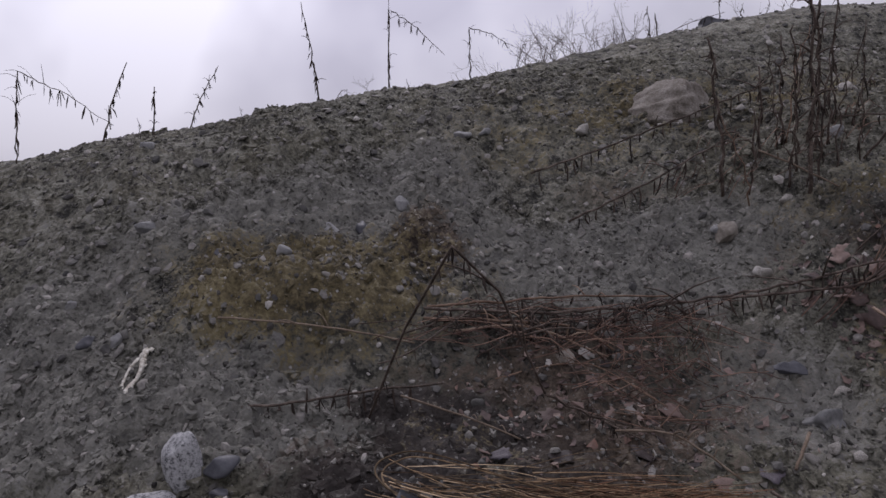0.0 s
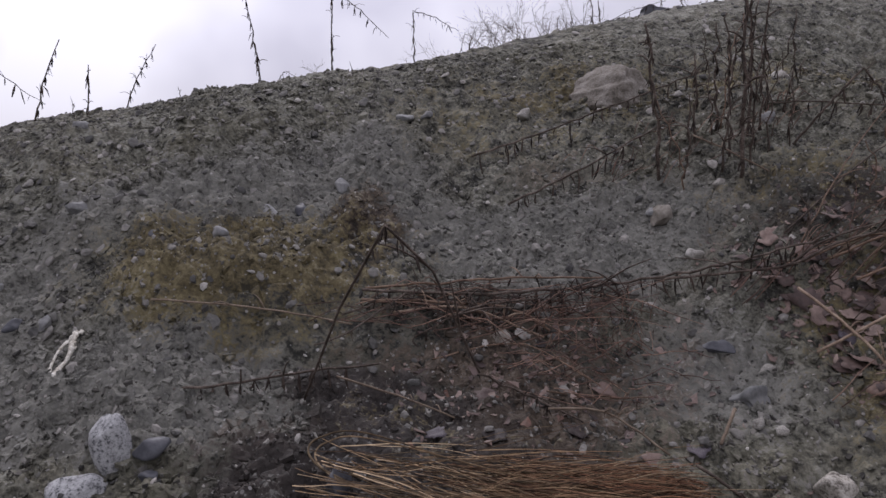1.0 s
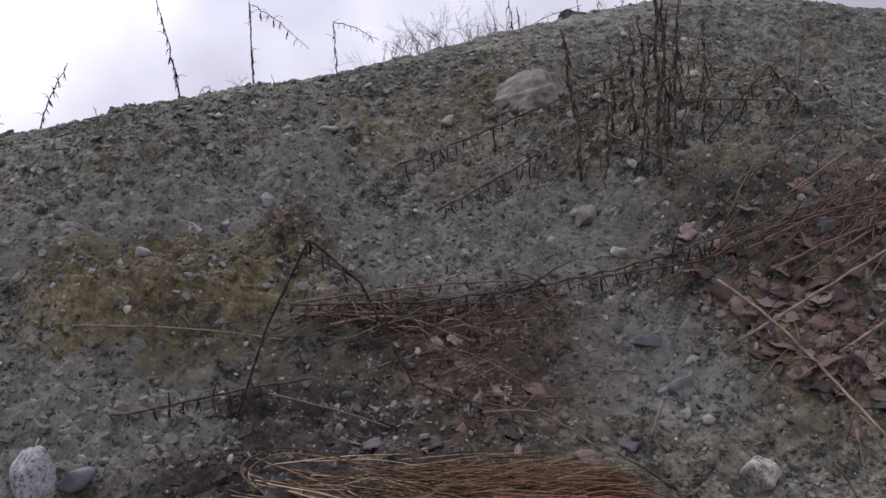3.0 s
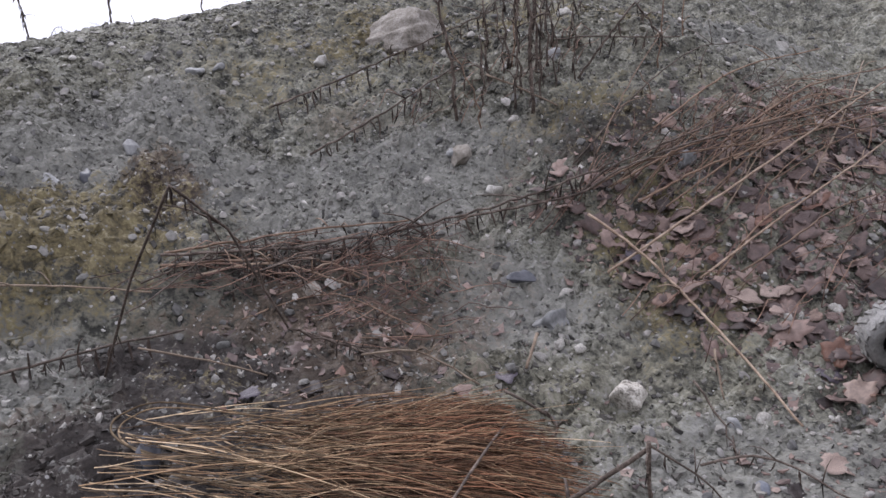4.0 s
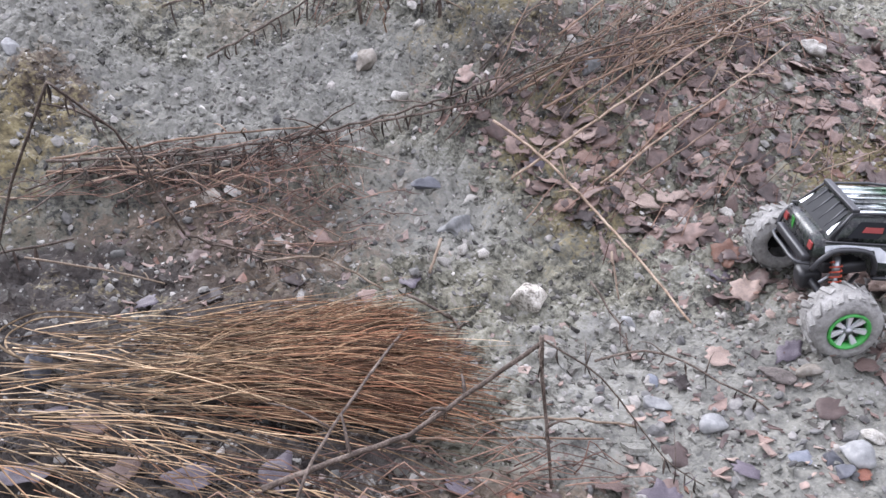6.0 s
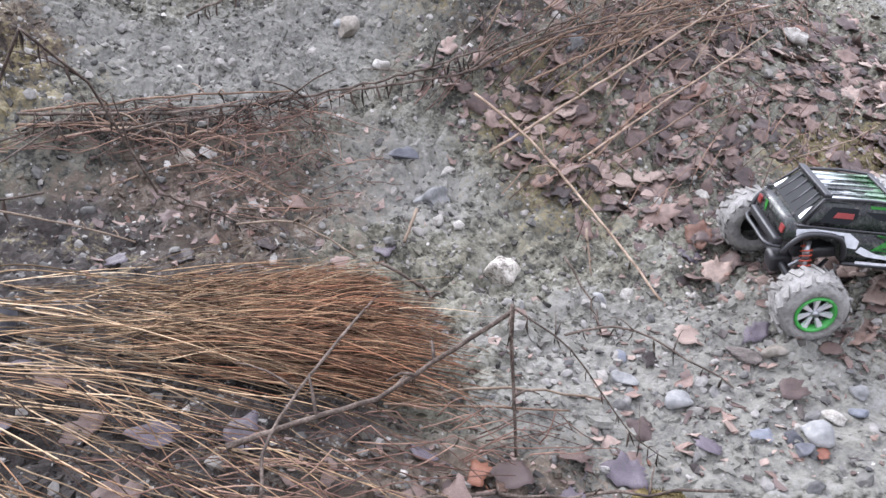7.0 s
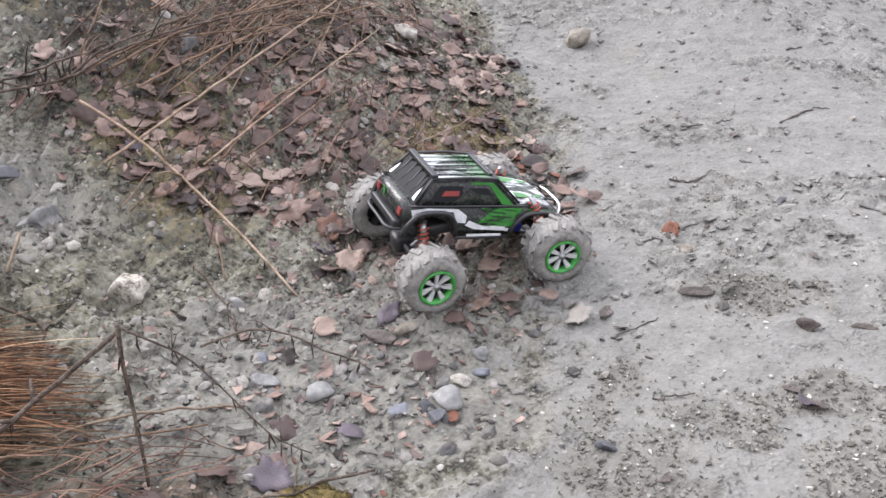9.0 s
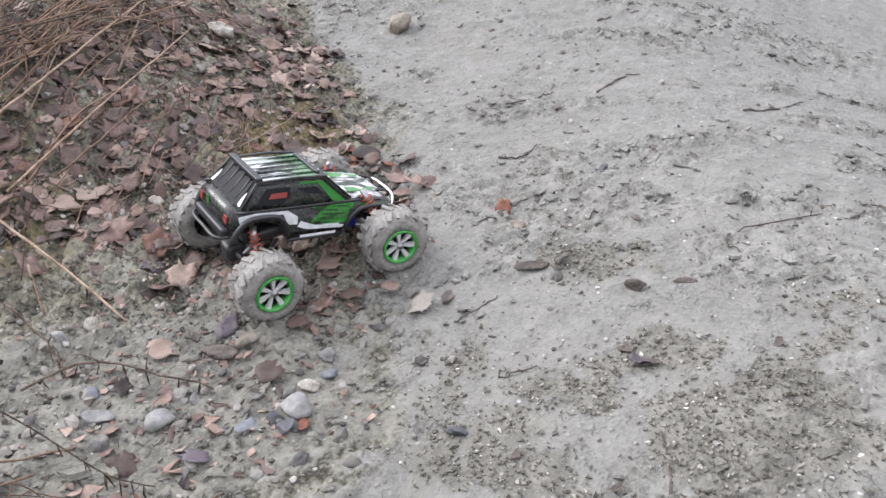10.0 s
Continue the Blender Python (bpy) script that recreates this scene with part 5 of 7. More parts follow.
def grass_tuft():
    r = np.random.default_rng(21)
    root = empty("dry_grass_tuft", Matrix.Translation((-0.15, 1.5, gz(-0.15, 1.5))))
    o = np.array((-0.15, 1.5, gz(-0.15, 1.5)))

    def blade(s, e, lift, rad, along=(0, 1), bow=0.0, steps=10):
        t = np.linspace(0, 1, steps)
        side = bow * np.sin(math.pi * t)
        x, y = s[0] + (e[0] - s[0]) * t - side * 0.3, s[1] + (e[1] - s[1]) * t + side
        z = np.polyval(np.polyfit(t, bank(x, y), 2), t) + 0.02 + lift * (0.45 + 0.55 * smooth(0, 0.6, t)) * (1 - 0.35 * t**3)
        v, f = tube(np.stack([x, y, z], 1), [rad, rad * 0.45], 3)
        return v - o, f, np.repeat(np.linspace(along[0], along[1], steps), 3)

    fine = Heap()
    for _ in range(1100):
        q = r.random() ** 0.85
        a = math.tan(radians(-17 + 9 * q + r.normal(0, 11)))
        end = np.interp(q, [0, 0.25, 0.5, 0.75, 1], [0.68, 0.79, 0.83, 0.77, 0.6]) + r.normal(0, 0.018)
        x0 = 0.04 + 0.1 * q + 0.52 * r.random() ** 0.6
        L = max(0.1, (end - x0) * r.uniform(0.4, 1.0))
        s = (x0, 1.475 + 0.36 * q + math.tan(radians(-14 + 6 * q)) * x0 + r.normal(0, 0.016))
        e = (x0 + L, s[1] + L * a)
        crown = 0.015 + 0.05 * math.sin(math.pi * np.clip(q, 0.02, 0.98))
        fine.add(*blade(s, e, crown * r.uniform(0.0, 1.1), r.uniform(0.001, 0.0019), (0.25 + 0.5 * x0 + r.uniform(0, 0.3), r.uniform(0.6, 1.0)), r.normal(0.0, 0.006)))
    tagged(fine.build("fine_grass", M_GRASS, root, "dense rust-orange combed grass"), kind="stuff")
    pale = Heap()
    for k in range(180):
        q = r.random()
        s = (-0.26 + 0.12 * q + 0.4 * r.random() ** 1.3, 1.4 + 0.42 * q + r.normal(0, 0.02))
        a = radians(-40 + 31 * q + r.normal(0, 10) + (0 if k % 3 else r.choice((-26, 22))))
        L = r.uniform(0.22, 0.62)
        e = (s[0] + L * math.cos(a), s[1] + L * math.sin(a))
        pale.add(*blade(s, e, r.uniform(0.01, 0.05), r.uniform(0.0009, 0.0021), (r.uniform(-0.1, 0.35), r.uniform(0.3, 0.65)), r.normal(0.0, 0.007)))
    for _ in range(75):
        s = (r.uniform(-0.2, 0.4), 1.12 + 0.28 * r.random())
        a = radians(r.normal(-50, 15))
        L = r.uniform(0.15, 0.42)
        e = (s[0] + L * math.cos(a), s[1] + L * math.sin(a))
        pale.add(*blade(s, e, r.uniform(0.0, 0.05), r.uniform(0.0009, 0.0018), (r.uniform(-0.1, 0.45), r.uniform(0.4, 0.7)), r.normal(0.0, 0.01)))
    for _ in range(110):
        q = r.random()
        x0 = r.uniform(0.05, 0.58)
        s = (x0, 1.45 - 0.1 * x0 + 0.33 * q)
        a = radians(r.normal(-15, 22))
        L = r.uniform(0.14, 0.36)
        e = (s[0] + L * math.cos(a), s[1] + L * math.sin(a))
        pale.add(*blade(s, e, r.uniform(0.03, 0.06), r.uniform(0.0008, 0.0014), (r.uniform(0.0, 0.35), r.uniform(0.3, 0.7)), r.normal(0.0, 0.009)))
    tagged(pale.build("straw", M_GRASS, root, "pale thicker straw stems"), kind="stuff")
    loops = Heap()
    for k in range(2):
        x, y = -0.155 + 0.02 * k + r.normal(0, 0.006), 1.83 - 0.02 * k
        g = float(bank(x, y)[0])
        pts = [(x + 0.09, y - 0.13, g - 0.01), (x + 0.03, y - 0.07, g + 0.0), (x, y - 0.02, g + 0.02), (x + 0.025, y + 0.01, g + 0.04), (x + 0.12, y - 0.01 * k, g + 0.055), (x + 0.34 + 0.1 * k, y - 0.13 - 0.06 * k, float(bank(x + 0.36, y - 0.13)[0]) + 0.07)]
        line = curve_through(pts, 28)
        v, f = tube(line, [0.0034 - 0.0008 * k, 0.0016], 5)
        loops.add(v - o, f, np.repeat(np.linspace(-0.2, 0.2, 28), 5))
    tagged(loops.build("bent_straw", M_GRASS, root, "pale straws bent back in a loop"), kind="stuff")
    tagged(root, "large tuft of combed-over rust and straw dry grass", "grass tuft")


grass_tuft()

# ================================================================ leaves


def leaf_shape(r, lobes=5):
    """A curled leaf about one unit across: vertices and faces."""
    n = 26
    ang = np.linspace(0, 2 * np.pi, n, endpoint=False)
    tips = np.sort(ang[::2][r.permutation(13)[:lobes]])
    near_tip = np.min(np.abs((ang[:, None] - tips[None, :] + np.pi) % (2 * np.pi) - np.pi), axis=1)
    rad = 0.37 + 0.13 * np.exp(-((near_tip / 0.22) ** 2)) + r.uniform(-0.06, 0.06, n)
    rad = rad * (1 + 0.3 * np.cos(ang)) * np.where(np.abs((ang - r.uniform(0, 6) + np.pi) % (2 * np.pi) - np.pi) < r.uniform(0, 0.7), 0.72, 1.0)
    thin = r.uniform(0.6, 0.95)
    inner = [(0.55 * rad[i] * math.cos(ang[i]), 0.55 * rad[i] * thin * math.sin(ang[i])) for i in range(0, n, 2)]
    outer = [(rad[i] * math.cos(ang[i]), rad[i] * thin * math.sin(ang[i])) for i in range(n)]
    c1, c2, c3 = r.uniform(-0.25, 0.45), r.uniform(-0.15, 0.35), r.uniform(0, 6)

    def lift(x, y):
        return c1 * y * y * 1.4 + c2 * x * x * 0.5 + 0.05 * math.sin(9 * x + c3) * math.cos(8 * y) + 0.02 * abs(y) ** 0.5

    pts = [(0, 0)] + inner + outer
    v = [(x, y, lift(x, y)) for x, y in pts]
    m = len(inner)
    f = [(0, 1 + i, 1 + (i + 1) % m) for i in range(m)]
    for i in range(m):
        a, b = 1 + i, 1 + (i + 1) % m
        o0, o1, o2 = 1 + m + 2 * i, 1 + m + (2 * i + 1) % n, 1 + m + (2 * i + 2) % n
        f += [(a, o0, o1), (a, o1, b), (b, o1, o2)]
    v = np.array(v)
    k = len(v)
    under = v - np.array([0, 0, 0.008])
    faces = f + [tuple(k + i for i in reversed(t)) for t in f]
    rim = [1 + m + i for i in range(n)]
    faces += [(rim[i], k + rim[i], k + rim[(i + 1) % n], rim[(i + 1) % n]) for i in range(n)]
    sv, sf = tube([(-0.42, 0, lift(-0.42, 0)), (-0.6, 0.03, 0.03), (-0.75, 0.02, 0.05)], [0.012, 0.008], 3)
    faces += [tuple(2 * k + i for i in t) for t in sf]
    return np.vstack([v, under, sv]), faces


def leaf_weight(x, y):
    z = zones(np.array([x]), np.array([y]))
    return float(z["leafy"][0]) * (1 - 0.75 * min(1.0, float(blob(np.array([x]), np.array([y]), 2.2, 1.75, 0.24, 0.18)[0])))


def leaf_matrix(r, x, y, s, lift=0.008):
    q = Vector((0, 0, 1)).rotation_difference(gn(x, y)).to_matrix().to_4x4()
    return Matrix.Translation((x, y, gz(x, y) + lift)) @ q @ pose(0, 0, 0, r.normal(0, 15), r.normal(0, 15), r.uniform(0, 360)) @ Matrix.Scale(s, 4)


def leaves():
    r = np.random.default_rng(31)
    shapes = [leaf_shape(r, l) for l in (1, 3, 4, 5, 5, 2, 3, 6, 1, 4, 5, 2)]
    meshes = {}

    def mesh_for(k, mat):
        if (k, mat.name) not in meshes:
            me = bpy.data.meshes.new("fallen_leaf")
            me.from_pydata([tuple(p) for p in shapes[k][0]], [], shapes[k][1])
            me.polygons.foreach_set("use_smooth", [True] * len(me.polygons))
            me.materials.append(mat)
            meshes[(k, mat.name)] = me
        return meshes[(k, mat.name)]

    def one(x, y, s, mat, label, lift=0.012, k=None):
        ob = new("fallen_leaf", mesh_for(r.integers(12) if k is None else k, mat))
        ob.matrix_world = leaf_matrix(r, x, y, s, lift)
        tagged(ob, label, "leaf", "fallen leaves")

    for x, y, s, mat, label in [
        (1.52, 1.58, 0.1, M_LEAF_DARK, "dark violet-grey maple leaf lying flat"),
        (2.2, 1.5, 0.1, M_LEAF_RED, "curled red-brown leaf at the sand's edge"), (2.12, 1.42, 0.09, M_LEAF_RED, "curled red-brown leaf at the sand's edge"),
        (2.1, 1.36, 0.08, M_LEAF_RED, "red-brown leaf at the sand's edge"), (2.02, 1.27, 0.08, M_LEAF_RED, "orange-red leaf on the sand's edge"),
        (2.13, 0.91, 0.07, M_LEAF_RED, "small orange leaf lying on sand"), (1.65, 0.375, 0.05, M_LEAF_DARK, "dark small leaf stuck in sand"),
        (1.29, 0.905, 0.05, M_LEAF_RED, "small orange leaf among pebbles"), (1.7, 0.895, 0.085, M_LEAF_PALE, "pale grey curled leaf on sand"),
        (1.76, 1.22, 0.1, M_LEAF, "brown leaf at the litter's edge"),
        (0.6, 1.0, 0.09, M_LEAF, "wet brown leaf under stems"), (0.7, 1.02, 0.08, M_LEAF, "wet brown leaf under stems"), (0.82, 1.0, 0.08, M_LEAF_DARK, "dark wet leaf on clay"),
        (0.95, 1.02, 0.1, M_LEAF_DARK, "dark violet leaf lying on clay"), (0.68, 1.1, 0.09, M_LEAF_RED, "dull red leaf on wet mud"), (0.74, 1.06, 0.1, M_LEAF, "brown leaf on wet mud"), (0.55, 1.08, 0.1, M_LEAF, "brown leaf on wet mud"), (0.86, 1.08, 0.08, M_LEAF, "brown leaf on wet mud"), (0.62, 1.17, 0.08, M_LEAF_DARK, "dark leaf on wet mud"), (0.48, 1.0, 0.09, M_LEAF_DARK, "dark leaf on wet mud"), (0.0, 1.15, 0.11, M_LEAF, "brown leaf under the straw"), (-0.28, 1.63, 0.13, M_LEAF, "broad grey-brown leaf at the tuft's root"),
        (2.13, 1.54, 0.09, M_LEAF_RED, "rust-red leaf at the litter's edge"), (2.27, 1.60, 0.1, M_LEAF, "brown leaf at the litter's edge"), (2.22, 1.51, 0.085, M_LEAF_RED, "rust-red leaf at the litter's edge"), (2.30, 1.52, 0.09, M_LEAF_RED, "rust-red leaf at the litter's edge"), (2.23, 1.42, 0.08, M_LEAF, "brown leaf at the litter's edge"),
        (2.29, 1.39, 0.09, M_LEAF_RED, "rust-red leaf at the litter's edge"), (2.27, 1.34, 0.07, M_LEAF, "brown leaf at the litter's edge"), (2.11, 1.26, 0.06, M_LEAF, "brown leaf at the litter's edge"), (1.86, 1.14, 0.06, M_LEAF, "brown leaf at the litter's edge"), (2.37, 1.58, 0.08, M_LEAF, "brown leaf at the litter's edge"),
        (0.1, 1.12, 0.1, M_LEAF, "brown leaf under the straw"), (1.32, 2.18, 0.085, M_LEAF_DARK, "dark brown leaf under the crossing canes"),
        (0.66, 1.86, 0.08, M_LEAF, "brown leaf standing in clay by the tuft"), (0.78, 1.88, 0.09, M_LEAF_DARK, "dark violet leaf on clay"), (0.55, 2.12, 0.09, M_LEAF, "brown leaf in the reddish soil"), (0.62, 2.2, 0.08, M_LEAF, "brown leaf in the reddish soil"),
        (0.5, 1.98, 0.08, M_LEAF, "brown leaf by the tuft"), (0.15, 2.0, 0.08, M_LEAF_DARK, "dark leaf in brown soil"), (0.3, 2.12, 0.09, M_LEAF, "brown leaf in brown soil"), (0.12, 2.28, 0.08, M_LEAF, "brown leaf in brown soil"), (0.3, 1.96, 0.09, M_LEAF, "brown leaf in brown soil"),
        (-0.08, 1.42, 0.12, M_LEAF_DARK, "wet dark leaf under the straw"), (0.06, 1.38, 0.11, M_LEAF, "wet brown leaf under the straw"), (0.18, 1.3, 0.1, M_LEAF_DARK, "wet dark leaf under the straw"), (-0.15, 1.5, 0.11, M_LEAF_DARK, "wet dark leaf under the straw"), (0.02, 1.5, 0.1, M_LEAF, "wet brown leaf under the straw"), (-0.05, 1.6, 0.1, M_LEAF_DARK, "wet dark leaf under the straw"),
        (0.3, 1.22, 0.1, M_LEAF_DARK, "wet dark leaf under the straw"), (0.42, 1.14, 0.09, M_LEAF, "wet brown leaf under the straw"), (1.36, 1.06, 0.08, M_LEAF, "brown leaf among pebbles"), (1.44, 1.24, 0.09, M_LEAF_DARK, "dark leaf among pebbles"), (1.18, 1.28, 0.07, M_LEAF, "brown leaf on clay"), (1.52, 1.12, 0.08, M_LEAF, "brown leaf at the truck's wheel"),
        (1.3, 1.32, 0.09, M_LEAF, "brown leaf on clay"), (1.12, 1.02, 0.07, M_LEAF_DARK, "dark leaf among pebbles"), (1.05, 1.12, 0.08, M_LEAF, "brown leaf among pebbles"),
    ]:
        one(x, y, s, mat, label)
    made = 0
    while made < 150:
        x, y = r.uniform(1.2, 2.6), r.uniform(1.0, 2.3)
        if r.random() > leaf_weight(x, y):
            continue
        one(x, y, 0.045 + 0.075 * r.random() ** 1.4, M_LEAF, "dull brown fallen leaf lying in the litter", 0.004 + 0.02 * r.random())
        made += 1
    heap = Heap()
    n = 0
    while n < 950:
        x, y = r.uniform(1.1, 3.3), r.uniform(0.9, 2.7)
        w = leaf_weight(x, y)
        if r.random() > w * w * (0.45 + 0.55 * smooth(1.5, 2.0, y)):
            continue
        v, f = shapes[r.integers(12)]
        m = np.array(leaf_matrix(r, x, y, 0.035 + 0.08 * r.random() ** 1.8, 0.0 + 0.014 * r.random()))
        heap.add(v @ m[:3, :3].T + m[:3, 3], f)
        n += 1
    tagged(heap.build("leaf_litter", M_LITTER), "matted layer of wet brown fallen leaves", "leaf litter", kind="stuff")


leaves()


def fragments(name, material, count, region, size, seed, weight, label, thick=0.06):
    """Uncounted flat scraps of leaf and bark."""
    r = np.random.default_rng(seed)
    x0, x1, y0, y1 = region
    x, y = r.uniform(x0, x1, count * 4), r.uniform(y0, y1, count * 4)
    keep = r.random(count * 4) < weight(zones(x, y), x, y)
    x, y = x[keep][:count], y[keep][:count]
    z = ground_z(x, y)
    zx, zy = slopes(x, y)
    heap, sizes = Heap(), []
    for i in range(len(x)):
        n = r.integers(5, 8)
        a = np.sort(r.uniform(0, 6.283, n))
        s = size[0] * (size[1] / size[0]) ** (r.random() ** 1.6) * 0.5
        top = np.stack([s * np.cos(a) * r.uniform(0.6, 1.1, n), s * r.uniform(0.3, 0.9) * np.sin(a), r.uniform(-0.12, 0.22, n) * s], 1)
        low = top - np.array([0, 0, max(0.0012, thick * s)])
        v = turned(np.vstack([top, low]), r, 0.4)
        v[:, 2] += zx[i] * v[:, 0] + zy[i] * v[:, 1]
        v = v + np.array([x[i], y[i], z[i] + 0.004])
        sizes.append(2 * n)
        heap.add(v, [tuple(range(n)), tuple(range(2 * n - 1, n - 1, -1))] + [(k, n + k, n + (k + 1) % n, (k + 1) % n) for k in range(n)])
    ob = heap.build(name, material, smooth_faces=False)
    if material is M_GROUND:
        for key, values in zones(x, y).items():
            at = ob.data.attributes.new(key, "FLOAT", "POINT")
            at.data.foreach_set("value", np.repeat(values, sizes).astype(np.float32))
    return tagged(ob, label, "litter", kind="stuff")


fragments("leaf_scraps", M_LITTER, 3200, (0.4, 3.2, 0.8, 2.9), (0.012, 0.05), 61, lambda z, x, y: np.clip(0.8 * z["leafy"] + 0.4 * blob(x, y, 1.2, 1.15, 0.45, 0.36), 0, 1) * (1 - 0.85 * z["sand"]), "broken scraps of brown leaves over clay")
fragments("bark_scraps", M_BARK, 320, (0.9, 4.2, -0.3, 2.4), (0.008, 0.045), 62, lambda z, x, y: z["sand"] * (0.35 + 0.65 * z["crust"]), "dark scraps of bark strewn on the sand")
fragments("clay_flakes", M_GROUND, 15000, (-1.9, 2.4, 0.9, 4.4), (0.009, 0.06), 63, lambda z, x, y: 0.8 * (1 - z["sand"]) * (1 - 0.7 * z["leafy"]) * np.clip(0.5 + fbm(x, y, 2.3, 3, k=4), 0.1, 1), "flat angular flakes of dried grey clay on the bank", 0.45)
fragments("sand_flakes", M_GROUND, 4000, (0.9, 4.4, -0.4, 3.2), (0.006, 0.05), 64, lambda z, x, y: z["sand"] * (0.06 + 0.94 * z["crust"] ** 2), "thin curled flakes of the sand's dried crust", 0.2)
fragments("leaf_scraps", M_LITTER, 420, (0.0, 0.95, 1.85, 2.5), (0.012, 0.055), 65, lambda z, x, y: np.clip(1.1 * blob(x, y, 0.45, 2.2, 0.35, 0.22), 0, 1), "dark scraps of dead leaves in reddish soil")
fragments("leaf_scraps", M_LITTER, 160, (0.2, 1.3, 0.85, 1.3), (0.015, 0.07), 66, lambda z, x, y: np.clip(blob(x, y, 0.7, 1.05, 0.35, 0.14), 0, 1), "purple-brown scraps of wet leaves on mud")
fragments("grit_chips", M_GRIT, 4200, (1.05, 2.5, -0.2, 1.0), (0.0045, 0.015), 68, lambda z, x, y: np.clip(z["grit"] * 1.3 + 0.03 * z["sand"], 0, 1), "angular dark and pale chips strewn in patches on sand", 0.5)
fragments("stone_chips", M_CHIP, 9000, (-1.9, 2.3, 1.0, 4.4), (0.007, 0.032), 67, lambda z, x, y: 0.8 * (1 - z["sand"]) * (1 - 0.7 * blob(x, y, 1.2, 1.15, 0.5, 0.4)) * (1 - 0.6 * z["leafy"]) * np.clip(0.45 + fbm(x, y, 2.9, 3, k=1), 0.05, 1), "small angular chips of grey stone in the bank", 0.6)

# ================================================================ the model truck
T_BLACK = plain("black_plastic", (0.022, 0.022, 0.024), 0.45)
T_DARK = plain("dark_tinted_window", (0.016, 0.017, 0.019), 0.55, spec=0.1)
T_GREEN = plain("bright_green_paint", (0.026, 0.17, 0.026), 0.3, grain=0.2, scale=60)
T_RIM = plain("green_rim", (0.04, 0.25, 0.045), 0.45, grain=0.35, scale=90)
T_CHROME = plain("chrome", (0.88, 0.88, 0.9), 0.2, 0.6, grain=0.05)
T_WHITE = plain("white_decal", (0.6, 0.61, 0.63), 0.35, grain=0.15, scale=80)
T_RED = plain("red_decal", (0.22, 0.035, 0.032), 0.4, grain=0.2)
T_SPRING = plain("orange_red_spring", (0.36, 0.06, 0.03), 0.4)
T_BLUE = plain("blue_anodised", (0.03, 0.05, 0.35), 0.35, 0.6)
T_STEEL = plain("grey_steel", (0.3, 0.3, 0.31), 0.35, 0.8)
T_MUD = speckled("dried_mud_tyre", [(0.3, (0.1, 0.096, 0.087)), (0.5, (0.225, 0.218, 0.203)), (0.7, (0.31, 0.302, 0.285))], 22, 0.95, 0.9, fine=5.0, spec=0.1)


def streaked(name, dark, light, green_from=None, lo=0.40, hi=0.52, metal=0.25):
    """Silver flames over black along the truck, turning green towards the front."""
    m, n, l, b = shader(name)
    co = n.new("ShaderNodeTexCoord").outputs["Object"]
    mp = n.new("ShaderNodeMapping")
    mp.inputs["Scale"].default_value = (7, 42, 42)
    l.new(co, mp.inputs["Vector"])
    t = noise_node(n, l, 1.0, 3.0, 0.5, mp.outputs["Vector"])
    r = ramp(n, [(lo, dark), (hi, light), (0.7, tuple(min(1, v * 1.2) for v in light))])
    l.new(t.outputs["Fac"], r.inputs["Fac"])
    col = r.outputs["Color"]
    if green_from is not None:
        sep = n.new("ShaderNodeSeparateXYZ")
        l.new(co, sep.inputs[0])
        k = n.new("ShaderNodeMapRange")
        k.inputs["From Min"].default_value, k.inputs["From Max"].default_value = green_from
        l.new(mathn(n, l, "ADD", sep.outputs[0], mathn(n, l, "MULTIPLY", mathn(n, l, "SUBTRACT", t.outputs["Fac"], 0.5), 0.25)), k.inputs["Value"])
        col = mixer(n, l, mathn(n, l, "MULTIPLY", k.outputs["Result"], 0.75), col, (0.022, 0.13, 0.024))
    # a film of dried dust with specks of mud
    dust = noise_node(n, l, 95.0, 4.0, 0.7, co)
    d = ramp(n, [(0.52, (0, 0, 0)), (0.72, (0.55, 0.55, 0.55))])
    l.new(dust.outputs["Fac"], d.inputs["Fac"])
    col = mixer(n, l, d.outputs["Color"], col, (0.2, 0.19, 0.175))
    l.new(col, b.inputs["Base Color"])
    rr = ramp(n, [(0.45, (0.24, 0.24, 0.24)), (0.65, (0.75, 0.75, 0.75))])
    l.new(dust.outputs["Fac"], rr.inputs["Fac"])
    l.new(rr.outputs["Color"], b.inputs["Roughness"])
    b.inputs["Metallic"].default_value = metal
    b.inputs["Specular IOR Level"].default_value = 0.35
    return m


T_ROOF = streaked("silver_streaked_roof", (0.03, 0.035, 0.035), (0.55, 0.57, 0.58), (-0.06, 0.03), 0.45, 0.55)
T_HOOD = streaked("silver_streaked_bonnet", (0.03, 0.04, 0.035), (0.55, 0.57, 0.58), None, 0.48, 0.57)
T_SIDE = streaked("black_streaked_side", (0.009, 0.009, 0.01), (0.022, 0.027, 0.023), metal=0.0)
T_DOOR = streaked("green_flamed_door", (0.012, 0.05, 0.014), (0.03, 0.19, 0.03), metal=0.0, lo=0.36, hi=0.46)


def box(bm, c, s, rot=None, bevel=0.0):
    g = bmesh.ops.create_cube(bm, size=1.0)
    m = Matrix.Translation(c) @ (rot if rot is not None else Matrix.Identity(4)) @ Matrix.Diagonal((*s, 1))
    bmesh.ops.transform(bm, matrix=m, verts=g["verts"])
    if bevel:
        es = list({e for v in g["verts"] for e in v.link_edges})
        bmesh.ops.bevel(bm, geom=es, offset=bevel, segments=2, affect="EDGES", profile=0.6)


